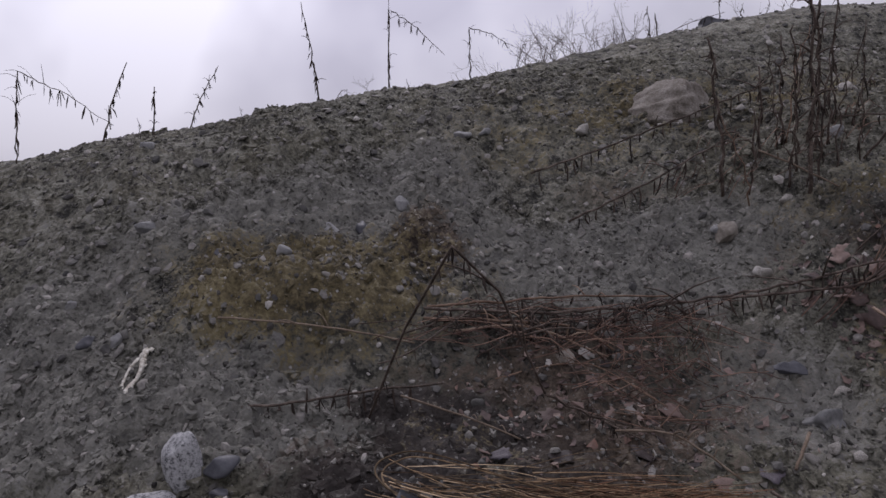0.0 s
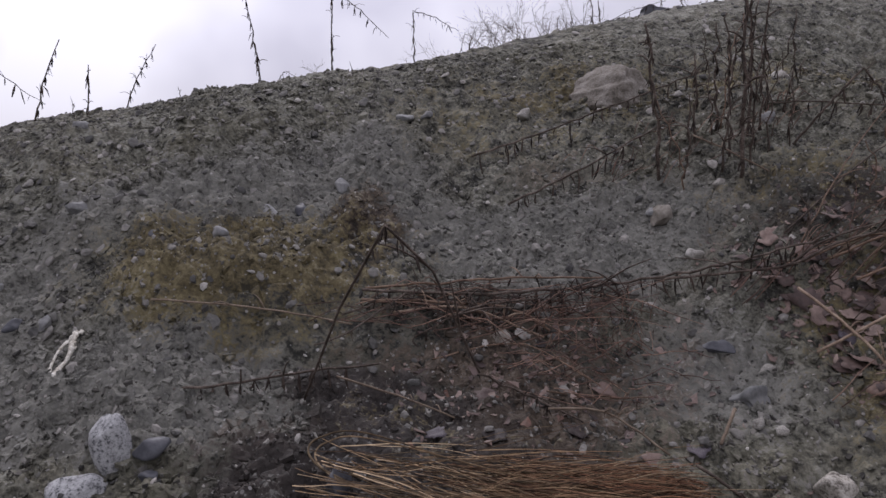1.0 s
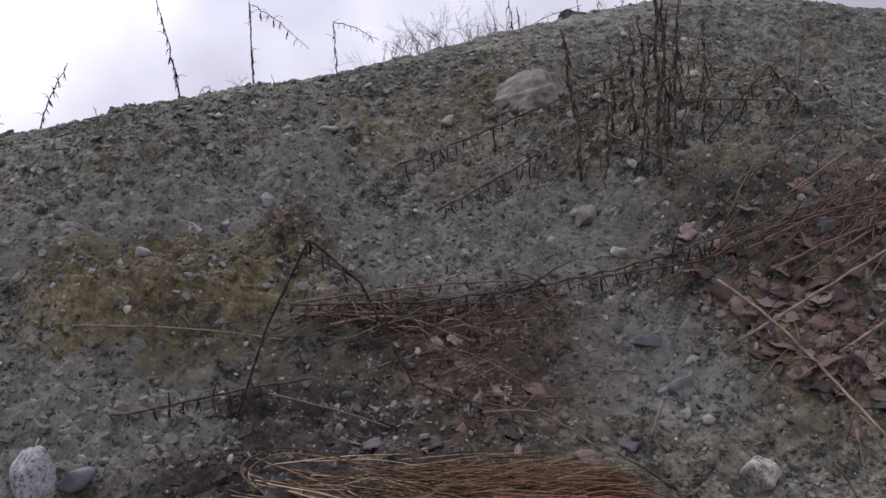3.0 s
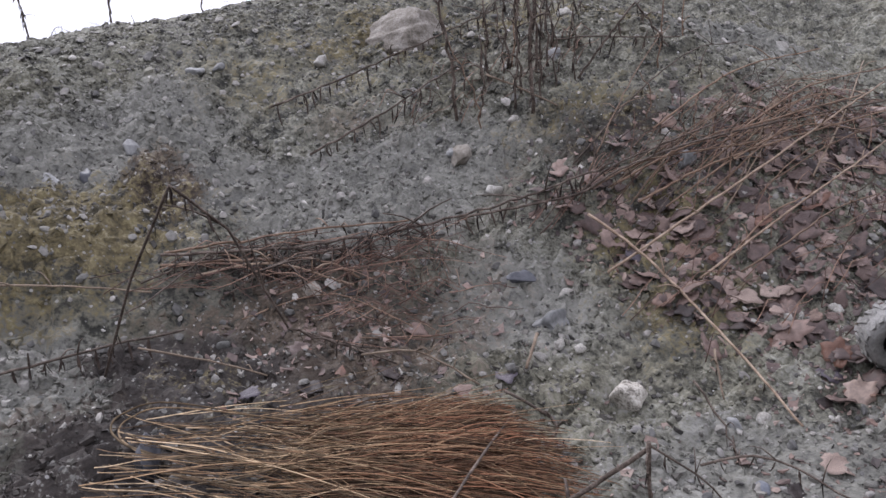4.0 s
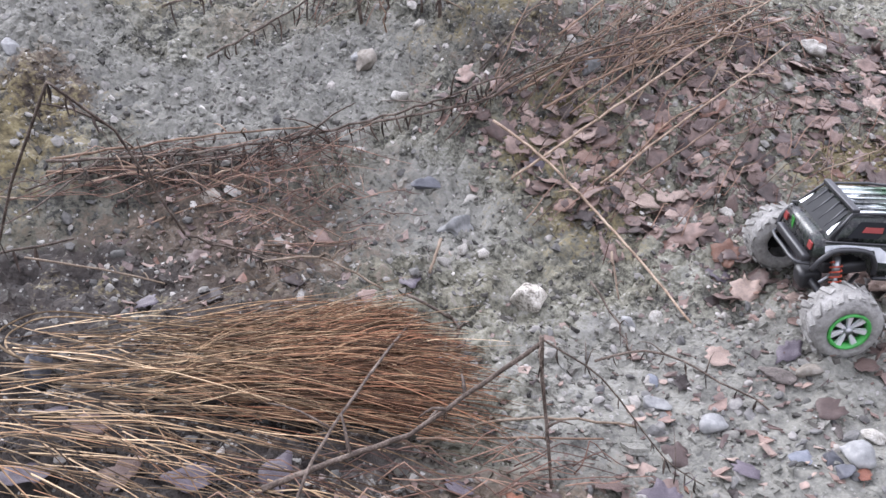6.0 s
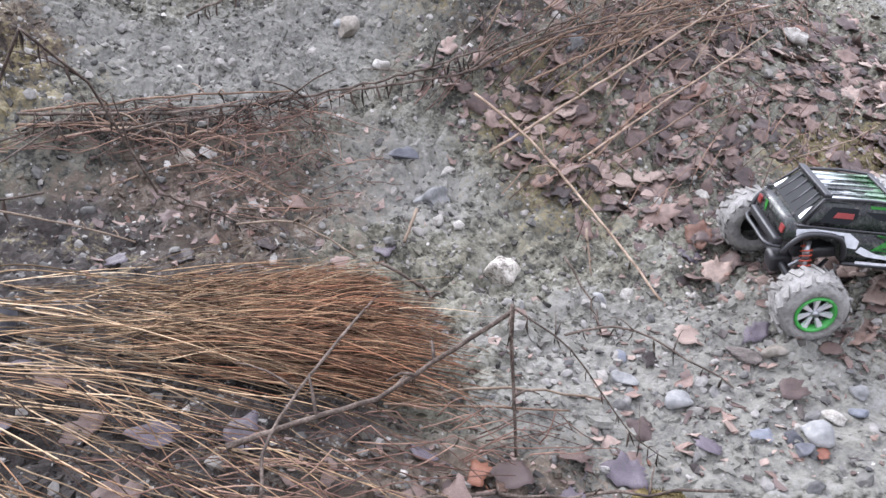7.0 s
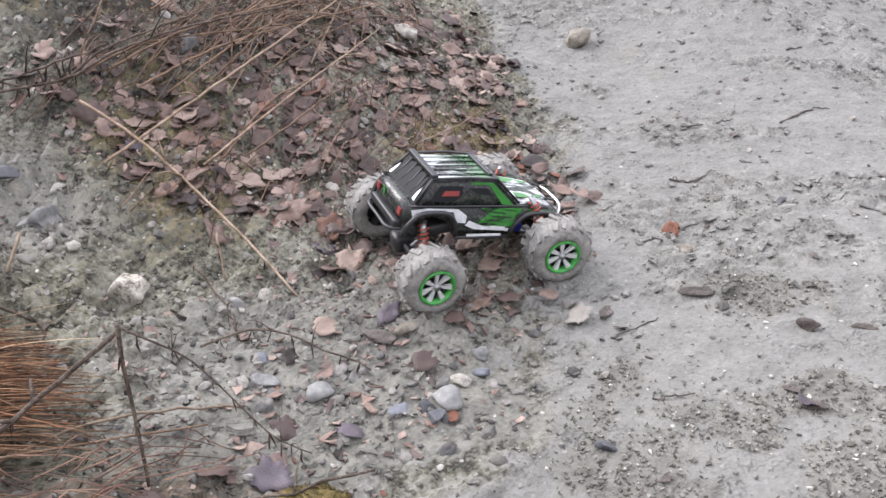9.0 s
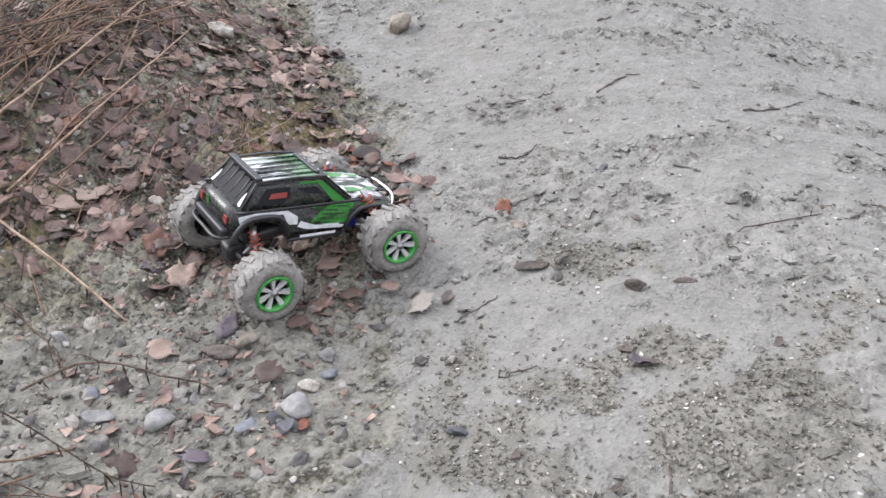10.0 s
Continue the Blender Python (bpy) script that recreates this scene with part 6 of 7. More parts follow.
def rod(bm, a, b, r, sides=10, r2=None):
    a, b = Vector(a), Vector(b)
    d = b - a
    g = bmesh.ops.create_cone(bm, cap_ends=True, segments=sides, radius1=r, radius2=r if r2 is None else r2, depth=d.length)
    bmesh.ops.transform(bm, matrix=Matrix.Translation((a + b) / 2) @ d.to_track_quat("Z", "Y").to_matrix().to_4x4(), verts=g["verts"])


def pipe(points, r, sides=6, steps=None):
    bm = bmesh.new()
    line = curve_through(points, steps) if steps else np.array(points, float)
    v, f = tube(line, [r, r], sides)
    vs = [bm.verts.new(p) for p in v]
    for t in f:
        bm.faces.new([vs[i] for i in t])
    return bm


def loft(stations):
    """A shell through half outlines, mirrored: stations of (x, [(y, z), ...]) from the lowest point to the middle of the top."""
    bm = bmesh.new()
    rings = []
    for x, half in stations:
        full = half + [(-y, z) for y, z in reversed(half) if abs(y) > 1e-6]
        rings.append([bm.verts.new((x, y, z)) for y, z in full])
    n = len(rings[0])
    for a, b in zip(rings, rings[1:]):
        for i in range(n):
            bm.faces.new((a[i], a[(i + 1) % n], b[(i + 1) % n], b[i]))
    bm.faces.new(rings[0])
    bm.faces.new(list(reversed(rings[-1])))
    return bm


def panel(quad, pts, off, thick=0.0012):
    """A thin plate on a four-cornered surface; pts are (u, v) on it."""
    a, b, c, d = (Vector(p) for p in quad)
    n = (b - a).cross(d - a).normalized()

    def at(u, v, h):
        return (a * (1 - u) + b * u) * (1 - v) + (d * (1 - u) + c * u) * v + n * h

    bm = bmesh.new()
    lo = [bm.verts.new(at(u, v, off)) for u, v in pts]
    hi = [bm.verts.new(at(u, v, off + thick)) for u, v in pts]
    k = len(pts)
    bm.faces.new(list(reversed(lo)))
    bm.faces.new(hi)
    for i in range(k):
        bm.faces.new((lo[i], lo[(i + 1) % k], hi[(i + 1) % k], hi[i]))
    return bm


def wheel(parent, x, y, steer, seed):
    """A balloon tyre caked with mud on a green-ringed chrome rim; the outer face looks to +y or -y."""
    side = 1 if y > 0 else -1
    r = np.random.default_rng(seed)
    hub = empty("wheel")
    hub.parent = parent
    hub.matrix_local = pose(x, y, 0.0785, 0, 0, steer)
    R, W = 0.0785, 0.043
    prof = [(0.040, -W * 0.8), (0.052, -W), (0.066, -W * 0.98), (0.0755, -W * 0.72), (R, -W * 0.3), (R, W * 0.3), (0.0755, W * 0.72), (0.066, W * 0.98), (0.052, W), (0.040, W * 0.8)]
    seg = 48
    v, f = [], []
    for k in range(seg):
        a = 2 * np.pi * k / seg
        for i, (rad, w) in enumerate(prof):
            j = rad + (r.uniform(-0.0012, 0.0016) if 1 < i < 8 else 0)
            v.append((j * math.cos(a), w, j * math.sin(a)))
    p = len(prof)
    for k in range(seg):
        for i in range(p - 1):
            f.append((k * p + i, k * p + i + 1, ((k + 1) % seg) * p + i + 1, ((k + 1) % seg) * p + i))
    tyre = mesh_object("tyre", v, f, T_MUD, hub, "fat tyre caked with grey mud")
    bm = bmesh.new()
    for k in range(20):
        for s in (-1, 1):
            a = 2 * np.pi * (k + 0.25 * s) / 20
            m = Matrix.Rotation(-a, 4, "Y") @ Matrix.Translation((R - 0.001, s * W * 0.42, 0)) @ Matrix.Rotation(radians(24 * s), 4, "X")
            g = bmesh.ops.create_cube(bm, size=1.0)
            bmesh.ops.transform(bm, matrix=m @ Matrix.Diagonal((0.005, W * 0.8, 0.0125, 1)), verts=g["verts"])
            for q in g["verts"]:
                q.co += Vector(r.normal(0, 0.002, 3))
    part("tread", bm, T_MUD, tyre, "", False)
    rim = empty("rim")
    rim.parent = hub
    rim.matrix_local = pose(0, 0, 0, 0, 0, 0 if side > 0 else 180)
    bm = bmesh.new()
    ring = [(0.0445, W * 0.70), (0.0455, W * 0.95), (0.043, W * 1.03), (0.0385, W * 0.97), (0.0375, W * 0.55)]
    vs = [[bm.verts.new((q * math.cos(a), w, q * math.sin(a))) for q, w in ring] for a in np.linspace(0, 2 * np.pi, 40, endpoint=False)]
    for k in range(40):
        for i in range(len(ring) - 1):
            bm.faces.new((vs[k][i], vs[k][i + 1], vs[(k + 1) % 40][i + 1], vs[(k + 1) % 40][i]))
    part("rim_ring", bm, T_RIM, rim, "green bead ring of the rim")
    bm = bmesh.new()
    rod(bm, (0, W * 0.25, 0), (0, W * 0.32, 0), 0.039, 32)
    part("dish", bm, T_BLACK, rim)
    for k in range(7):
        a = 2 * np.pi * k / 7 + seed
        c, s = math.cos(a), math.sin(a)
        bm = bmesh.new()
        q = [(0.007, -0.003), (0.0385, -0.0082), (0.0385, 0.0082), (0.007, 0.003)]
        lo = [bm.verts.new((u * c - w * s, W * 0.40 + (0.012 if u < 0.02 else 0.014), u * s + w * c)) for u, w in q]
        hi = [bm.verts.new((u * c - w * 0.7 * s, W * 0.40 + (0.017 if u < 0.02 else 0.021), u * s + w * 0.7 * c)) for u, w in q]
        bm.faces.new(lo)
        bm.faces.new(list(reversed(hi)))
        for i in range(4):
            bm.faces.new((lo[i], hi[i], hi[(i + 1) % 4], lo[(i + 1) % 4]))
        part("spoke", bm, T_CHROME, rim, "", False)
    bm = bmesh.new()
    rod(bm, (0, W * 0.5, 0), (0, W * 0.95, 0), 0.0085, 6)
    part("hub_nut", bm, T_STEEL, rim)


def truck(m):
    root = empty("model_truck", m)
    body = loft([
        (-0.24, [(0.088, 0.158), (0.094, 0.18), (0.088, 0.206), (0.04, 0.208), (0, 0.209)]),
        (-0.222, [(0.104, 0.165), (0.108, 0.188), (0.1, 0.214), (0.05, 0.217), (0, 0.218)]),
        (-0.162, [(0.111, 0.188), (0.113, 0.2), (0.103, 0.217), (0.05, 0.22), (0, 0.22)]),
        (-0.104, [(0.111, 0.168), (0.113, 0.192), (0.103, 0.217), (0.05, 0.22), (0, 0.22)]),
        (-0.084, [(0.104, 0.118), (0.112, 0.16), (0.103, 0.217), (0.05, 0.22), (0, 0.22)]),
        (0.0, [(0.104, 0.113), (0.113, 0.16), (0.103, 0.216), (0.05, 0.22), (0, 0.22)]),
        (0.078, [(0.104, 0.118), (0.112, 0.16), (0.102, 0.215), (0.05, 0.219), (0, 0.22)]),
        (0.098, [(0.11, 0.165), (0.112, 0.188), (0.1, 0.213), (0.05, 0.218), (0, 0.22)]),
        (0.16, [(0.109, 0.184), (0.11, 0.196), (0.097, 0.209), (0.05, 0.215), (0, 0.217)]),
        (0.218, [(0.1, 0.162), (0.104, 0.182), (0.092, 0.2), (0.05, 0.207), (0, 0.209)]),
        (0.246, [(0.082, 0.152), (0.086, 0.17), (0.078, 0.186), (0.04, 0.19), (0, 0.191)]),
    ])
    body = part("body", body, T_SIDE, root, "glossy black body shell")
    cabin = loft([
        (-0.218, [(0.099, 0.212), (0.098, 0.216), (0.094, 0.22), (0, 0.221)]),
        (-0.168, [(0.101, 0.212), (0.091, 0.248), (0.078, 0.283), (0, 0.287)]),
        (-0.06, [(0.102, 0.212), (0.091, 0.25), (0.08, 0.288), (0, 0.293)]),
        (0.02, [(0.101, 0.212), (0.09, 0.249), (0.077, 0.286), (0, 0.291)]),
        (0.098, [(0.095, 0.21), (0.093, 0.214), (0.09, 0.217), (0, 0.219)]),
    ])
    part("cabin", cabin, T_SIDE, root, "black cabin with slanted screens")
    # roof skin, bonnet skin
    part("roof_panel", panel([(-0.163, -0.072, 0.2865), (-0.163, 0.072, 0.2865), (0.014, 0.072, 0.2905), (0.014, -0.072, 0.2905)][::-1], [(0, 0), (1, 0), (1, 1), (0, 1)], -0.0055, 0.007), T_ROOF, root, "roof streaked silver turning green in front", False)
    for k in range(5):
        y = -0.054 + 0.027 * k
        part("roof_rib", pipe([(-0.155, y, 0.2905), (-0.06, y, 0.294), (0.005, y, 0.293)], 0.0022, 6), T_ROOF, root)
    hood = loft([
        (0.1, [(0.088, 0.205), (0.088, 0.2185), (0.05, 0.2235), (0, 0.225)]),
        (0.16, [(0.085, 0.2), (0.085, 0.2125), (0.05, 0.2195), (0, 0.2215)]),
        (0.215, [(0.079, 0.19), (0.079, 0.2035), (0.045, 0.211), (0, 0.213)]),
        (0.242, [(0.066, 0.18), (0.066, 0.1895), (0.036, 0.1945), (0, 0.196)]),
    ])
    part("bonnet", hood, T_HOOD, root, "silver and black streaked bonnet")
    for s in (-1, 1):
        part("bonnet_stripe", panel([(0.11, s * 0.05 - 0.016, 0.2225), (0.2, s * 0.045 - 0.013, 0.2125), (0.2, s * 0.045 + 0.013, 0.2125), (0.11, s * 0.05 + 0.016, 0.2225)], [(0, 0), (1, 0.3), (1, 0.7), (0, 1)], 0.0012), T_GREEN, root, "green flash on the bonnet", False)
        # the side glass and paint, on the slanted wall of the cabin
        up_wall = [(-0.21, s * 0.1, 0.213), (0.092, s * 0.0965, 0.211), (0.018, s * 0.0785, 0.285), (-0.166, s * 0.0795, 0.282)]
        low_wall = [(-0.235, s * 0.1135, 0.118), (0.245, s * 0.1135, 0.118), (0.245, s * 0.1055, 0.214), (-0.235, s * 0.1055, 0.214)]
        if s > 0:
            up_wall = [up_wall[1], up_wall[0], up_wall[3], up_wall[2]]
            low_wall = [low_wall[1], low_wall[0], low_wall[3], low_wall[2]]

        def flip(pts):
            return [(1 - u, v) for u, v in pts] if s > 0 else pts

        part("side_window", panel(up_wall, flip([(0.54, 0.2), (0.84, 0.2), (0.8, 0.72), (0.54, 0.72)]), 0.0015), T_DARK, root, "dark tinted side window", False)
        part("quarter_window", panel(up_wall, flip([(0.1, 0.2), (0.44, 0.2), (0.46, 0.8), (0.14, 0.8)]), 0.0015), T_DARK, root, "dark tinted rear side window", False)
        part("window_badge", panel(up_wall, flip([(0.20, 0.42), (0.40, 0.42), (0.41, 0.62), (0.22, 0.62)]), 0.0032), T_RED, root, "red badge strip on the rear window", False)
        part("pillar_paint", panel(up_wall, flip([(0.86, 0.08), (0.985, 0.04), (0.93, 0.92), (0.6, 0.95), (0.6, 0.84), (0.85, 0.84)]), 0.0018), T_GREEN, root, "green paint round the front window", False)
        part("door_paint", panel(low_wall, flip([(0.42, 0.42), (0.66, 0.36), (0.69, 0.62), (0.71, 0.97), (0.44, 0.97), (0.5, 0.8)]), 0.0012), T_DOOR, root, "bright green door panel with dark flames", False)
        part("door_flash", panel(low_wall, flip([(0.36, 0.42), (0.42, 0.30), (0.64, 0.22), (0.65, 0.3), (0.47, 0.40), (0.38, 0.58)]), 0.0016), T_WHITE, root, "white flash along the door", False)
        part("sill_lettering", panel(low_wall, flip([(0.38, 0.06), (0.60, 0.06), (0.60, 0.14), (0.38, 0.14)]), 0.0016), T_WHITE, root, "white strip on the sill", False)
        part("wing_flash", panel(low_wall, flip([(0.02, 0.92), (0.12, 0.98), (0.3, 0.95), (0.36, 0.74), (0.36, 0.5), (0.31, 0.52), (0.28, 0.74), (0.14, 0.84), (0.03, 0.72)]), 0.0016), T_WHITE, root, "white flash over the rear wheel arch", False)
        for u0, v0, u1, v1 in ((0.46, 0.9, 0.62, 0.8), (0.5, 0.74, 0.66, 0.66), (0.48, 0.62, 0.6, 0.54), (0.58, 0.96, 0.68, 0.88)):
            part("door_streak", panel(low_wall, flip([(u0, v0), (u0 + 0.03, v0 - 0.05), (u1, v1 - 0.02), (u1 - 0.02, v1 + 0.02)]), 0.0022), T_BLACK, root, "black streak across the green door", False)
        part("fender_flash", panel(low_wall, flip([(0.72, 0.9), (0.8, 0.93), (0.93, 0.86), (0.8, 0.86)]), 0.0018), T_GREEN, root, "green flash on the front wing", False)
        part("door_lettering", panel(low_wall, flip([(0.52, 0.33), (0.62, 0.29), (0.62, 0.36), (0.52, 0.4)]), 0.0024), T_WHITE, root, "white bar on the door", False)
        part("window_frame", pipe([at_wall for at_wall in (up_wall[0], up_wall[1], up_wall[2], up_wall[3], up_wall[0])], 0.0022, 6), T_BLACK, root)
        for cx, top in ((-0.162, 0.202), (0.162, 0.198)):
            part("wheel_arch", pipe([(cx - 0.078, s * 0.112, 0.135), (cx - 0.066, s * 0.118, 0.172), (cx - 0.035, s * 0.12, top), (cx + 0.035, s * 0.12, top), (cx + 0.064, s * 0.118, 0.17), (cx + 0.076, s * 0.112, 0.13)], 0.0068, 8, 24), T_BLACK, root, "black flared wheel arch")
        part("side_step", pipe([(-0.085, s * 0.112, 0.12), (0.075, s * 0.112, 0.12)], 0.006, 8), T_BLACK, root)
        part("roof_rail", pipe([(-0.212, s * 0.096, 0.222), (-0.17, s * 0.081, 0.289), (-0.06, s * 0.083, 0.295), (0.022, s * 0.08, 0.291), (0.1, s * 0.094, 0.221)], 0.0038, 6), T_BLACK, root)
        part("belt_trim", pipe([(-0.225, s * 0.1035, 0.216), (0.0, s * 0.1055, 0.217), (0.1, s * 0.1015, 0.215), (0.2, s * 0.093, 0.203)], 0.003, 6), T_BLACK, root)
        part("tail_lamp", panel([(-0.2405, s * 0.075 + 0.009, 0.178), (-0.2405, s * 0.075 - 0.009, 0.178), (-0.2405, s * 0.075 - 0.009, 0.198), (-0.2405, s * 0.075 + 0.009, 0.198)], [(0, 0), (1, 0), (1, 1), (0, 1)], 0.001, 0.004), T_RED, root, "red tail lamp", False)
        part("headlight", pipe([(0.236, s * 0.055, 0.176), (0.254, s * 0.055, 0.174)], 0.012, 14), T_CHROME, root, "round chrome headlight")
        part("rear_flash", panel([(-0.2405, s * 0.08, 0.165), (-0.2405, s * 0.03, 0.165), (-0.2405, s * 0.03, 0.205), (-0.2405, s * 0.08, 0.205)] if s < 0 else [(-0.2405, 0.03, 0.165), (-0.2405, 0.08, 0.165), (-0.2405, 0.08, 0.205), (-0.2405, 0.03, 0.205)][::-1], [(0.0, 0.0), (0.35, 0.0), (0.2, 0.5), (0.0, 0.8)], 0.002), T_GREEN, root, "green flash on the tail", False)
    for y in (-0.05, -0.017, 0.017, 0.05):
        part("tailgate_bar", pipe([(-0.215, y * 1.1, 0.225), (-0.172, y, 0.287)], 0.0032, 6), T_BLACK, root)
    part("rear_window", panel([(-0.2145, 0.075, 0.224), (-0.2145, -0.075, 0.224), (-0.1705, -0.066, 0.281), (-0.1705, 0.066, 0.281)], [(0, 0), (1, 0), (1, 1), (0, 1)], 0.003), T_DARK, root, "dark tinted rear window", False)
    part("windscreen", panel([(0.0965, -0.078, 0.222), (0.0965, 0.078, 0.222), (0.024, 0.066, 0.284), (0.024, -0.066, 0.284)], [(0, 0), (1, 0), (1, 1), (0, 1)], 0.002), T_DARK, root, "dark tinted windscreen", False)
    part("windscreen_strip", panel([(0.0965, -0.078, 0.222), (0.0965, 0.078, 0.222), (0.024, 0.066, 0.284), (0.024, -0.066, 0.284)], [(0.32, 0.74), (0.68, 0.74), (0.68, 0.84), (0.32, 0.84)], 0.0035), T_WHITE, root, "white strip on the windscreen", False)
    bm = bmesh.new()
    box(bm, (0.018, 0, 0.2895), (0.02, 0.158, 0.008), bevel=0.003)
    part("visor", bm, T_BLACK, root)
    for s in (-1, 1):
        tail = [(-0.2145, 0.095, 0.222), (-0.2145, -0.095, 0.222), (-0.1705, -0.078, 0.283), (-0.1705, 0.078, 0.283)]
        part("tail_flash", panel(tail, [(0.5 + s * u, v) for u, v in ((0.47, 0.05), (0.36, 0.05), (0.45, 0.6))], 0.003), T_WHITE, root, "white flash on the tailgate corner", False)
    bm = bmesh.new()
    box(bm, (-0.165, 0, 0.297), (0.018, 0.168, 0.011), bevel=0.003)
    part("rear_light_bar", bm, T_BLACK, root)
    bm = bmesh.new()
    box(bm, (0.008, 0, 0.2955), (0.013, 0.13, 0.009), bevel=0.003)
    bar = part("front_light_bar", bm, T_BLACK, root)
    for k in range(5):
        bm = bmesh.new()
        rod(bm, (0.012, -0.05 + 0.025 * k, 0.2955), (0.0165, -0.05 + 0.025 * k, 0.2955), 0.0042, 12)
        part("spot_lamp", bm, T_CHROME, bar)
    part("bull_bar", pipe([(0.246, -0.082, 0.15), (0.262, -0.06, 0.192), (0.264, 0, 0.2), (0.262, 0.06, 0.192), (0.246, 0.082, 0.15)], 0.0036, 8, 24), T_CHROME, root, "silver bull bar")
    part("bull_bar_hoop", pipe([(0.215, -0.05, 0.212), (0.255, -0.045, 0.198), (0.262, -0.04, 0.16)], 0.004, 6, 10), T_BLACK, root)
    part("bull_bar_hoop", pipe([(0.215, 0.05, 0.212), (0.255, 0.045, 0.198), (0.262, 0.04, 0.16)], 0.004, 6, 10), T_BLACK, root)
    bm = bmesh.new()
    box(bm, (0.246, 0, 0.135), (0.03, 0.15, 0.022), bevel=0.006)
    part("front_bumper", bm, T_BLACK, root)
    bm = bmesh.new()
    box(bm, (-0.244, 0, 0.15), (0.026, 0.17, 0.024), bevel=0.006)
    part("rear_bumper", bm, T_BLACK, root)
    part("rear_bumper_bar", pipe([(-0.235, -0.09, 0.14), (-0.266, -0.07, 0.135), (-0.268, 0, 0.134), (-0.266, 0.07, 0.135), (-0.235, 0.09, 0.14)], 0.005, 8, 20), T_BLACK, root)
    bm = bmesh.new()
    box(bm, (0, 0, 0.118), (0.3, 0.075, 0.035), bevel=0.01)
    box(bm, (-0.02, 0, 0.135), (0.22, 0.15, 0.03), bevel=0.01)
    part("chassis", bm, T_BLACK, root)
    for x, st in ((-0.163, 0), (0.173, -8)):
        bm = bmesh.new()
        rod(bm, (x, -0.15, 0.0785), (x, 0.15, 0.0785), 0.0095)
        box(bm, (x, 0, 0.0785), (0.052, 0.05, 0.046), bevel=0.012)
        part("axle", bm, T_BLACK, root)
        for s in (-1, 1):
            wheel(root, x, s * 0.18, st, int(60 + x * 100 + s))
            bm = bmesh.new()
            rod(bm, (x * 0.45, s * 0.05, 0.1), (x, s * 0.11, 0.072), 0.005)
            rod(bm, (x * 0.5, s * 0.03, 0.118), (x, s * 0.06, 0.098), 0.004)
            part("suspension_link", bm, T_STEEL, root)
            a, b = Vector((x * 0.86, s * 0.082, 0.178)), Vector((x * 0.97, s * 0.125, 0.088))
            bm = bmesh.new()
            rod(bm, a, b, 0.0055)
            rod(bm, a, a.lerp(b, 0.45), 0.0085)
            shock = part("shock_absorber", bm, T_STEEL, root)
            pts = []
            d = b - a
            e1 = d.orthogonal().normalized()
            e2 = d.normalized().cross(e1)
            for k in range(57):
                w = 2 * np.pi * k / 8
                pts.append(a + d * (0.12 + 0.76 * k / 56) + 0.0125 * (e1 * math.cos(w) + e2 * math.sin(w)))
            part("spring", pipe(pts, 0.0019, 5), T_SPRING, shock, "orange-red coil spring")
    for s in (-1, 1):
        bm = bmesh.new()
        box(bm, (0.11, s * 0.085, 0.14), (0.035, 0.03, 0.03), bevel=0.006)
        part("servo", bm, T_BLUE, root, "blue servo housing")
    for ob in (*root.children, *bar.children):
        if ob.type == "MESH" and ob.name.split(".")[0] not in ("axle", "suspension_link", "shock_absorber", "chassis"):
            ob.data.transform(Matrix.Translation((0.006, 0, 0.101)) @ Matrix.Rotation(radians(12), 4, "Y") @ Matrix.Diagonal((0.9, 0.9, 0.83, 1)) @ Matrix.Translation((0, 0, -0.113)))
    part("antenna", pipe([(-0.08, 0.09, 0.2), (-0.083, 0.092, 0.24)], 0.0012, 5), T_BLACK, root)
    return tagged(root, "mud-caked black and green radio-controlled monster truck", "model truck")


def truck_pose(rear, front, lifts):
    """From the outer hubs of the two wheels on its right; lifts: hub heights over the ground at rear right, front right, rear left, front left."""
    h = Vector((front[0] - rear[0], front[1] - rear[1], 0)).normalized()
    left = Vector((-h.y, h.x, 0))
    mid = Vector(((front[0] + rear[0]) / 2, (front[1] + rear[1]) / 2, 0)) + left * 0.222

    def at(u, v, lift):
        p = mid + h * u + left * v
        return Vector((p.x, p.y, float(bank(p.x, p.y)[0]) + lift))

    rr, fr, rl, fl = at(-0.162, -0.18, lifts[0]), at(0.162, -0.18, lifts[1]), at(-0.162, 0.18, lifts[2]), at(0.162, 0.18, lifts[3])
    ahead = ((fr + fl) / 2 - (rr + rl) / 2).normalized()
    across = ((fl + rl) / 2 - (fr + rr) / 2).normalized()
    upw = ahead.cross(across).normalized()
    across = upw.cross(ahead)
    c = (fr + fl + rr + rl) / 4 - upw * 0.0785
    return Matrix.Translation(c) @ Matrix((ahead, across, upw)).transposed().to_4x4()


truck(truck_pose((1.484, 1.142), (1.79, 1.01), (0.095, 0.07, 0.078, 0.082)))

# ================================================================ bone, moss, bark, sticks


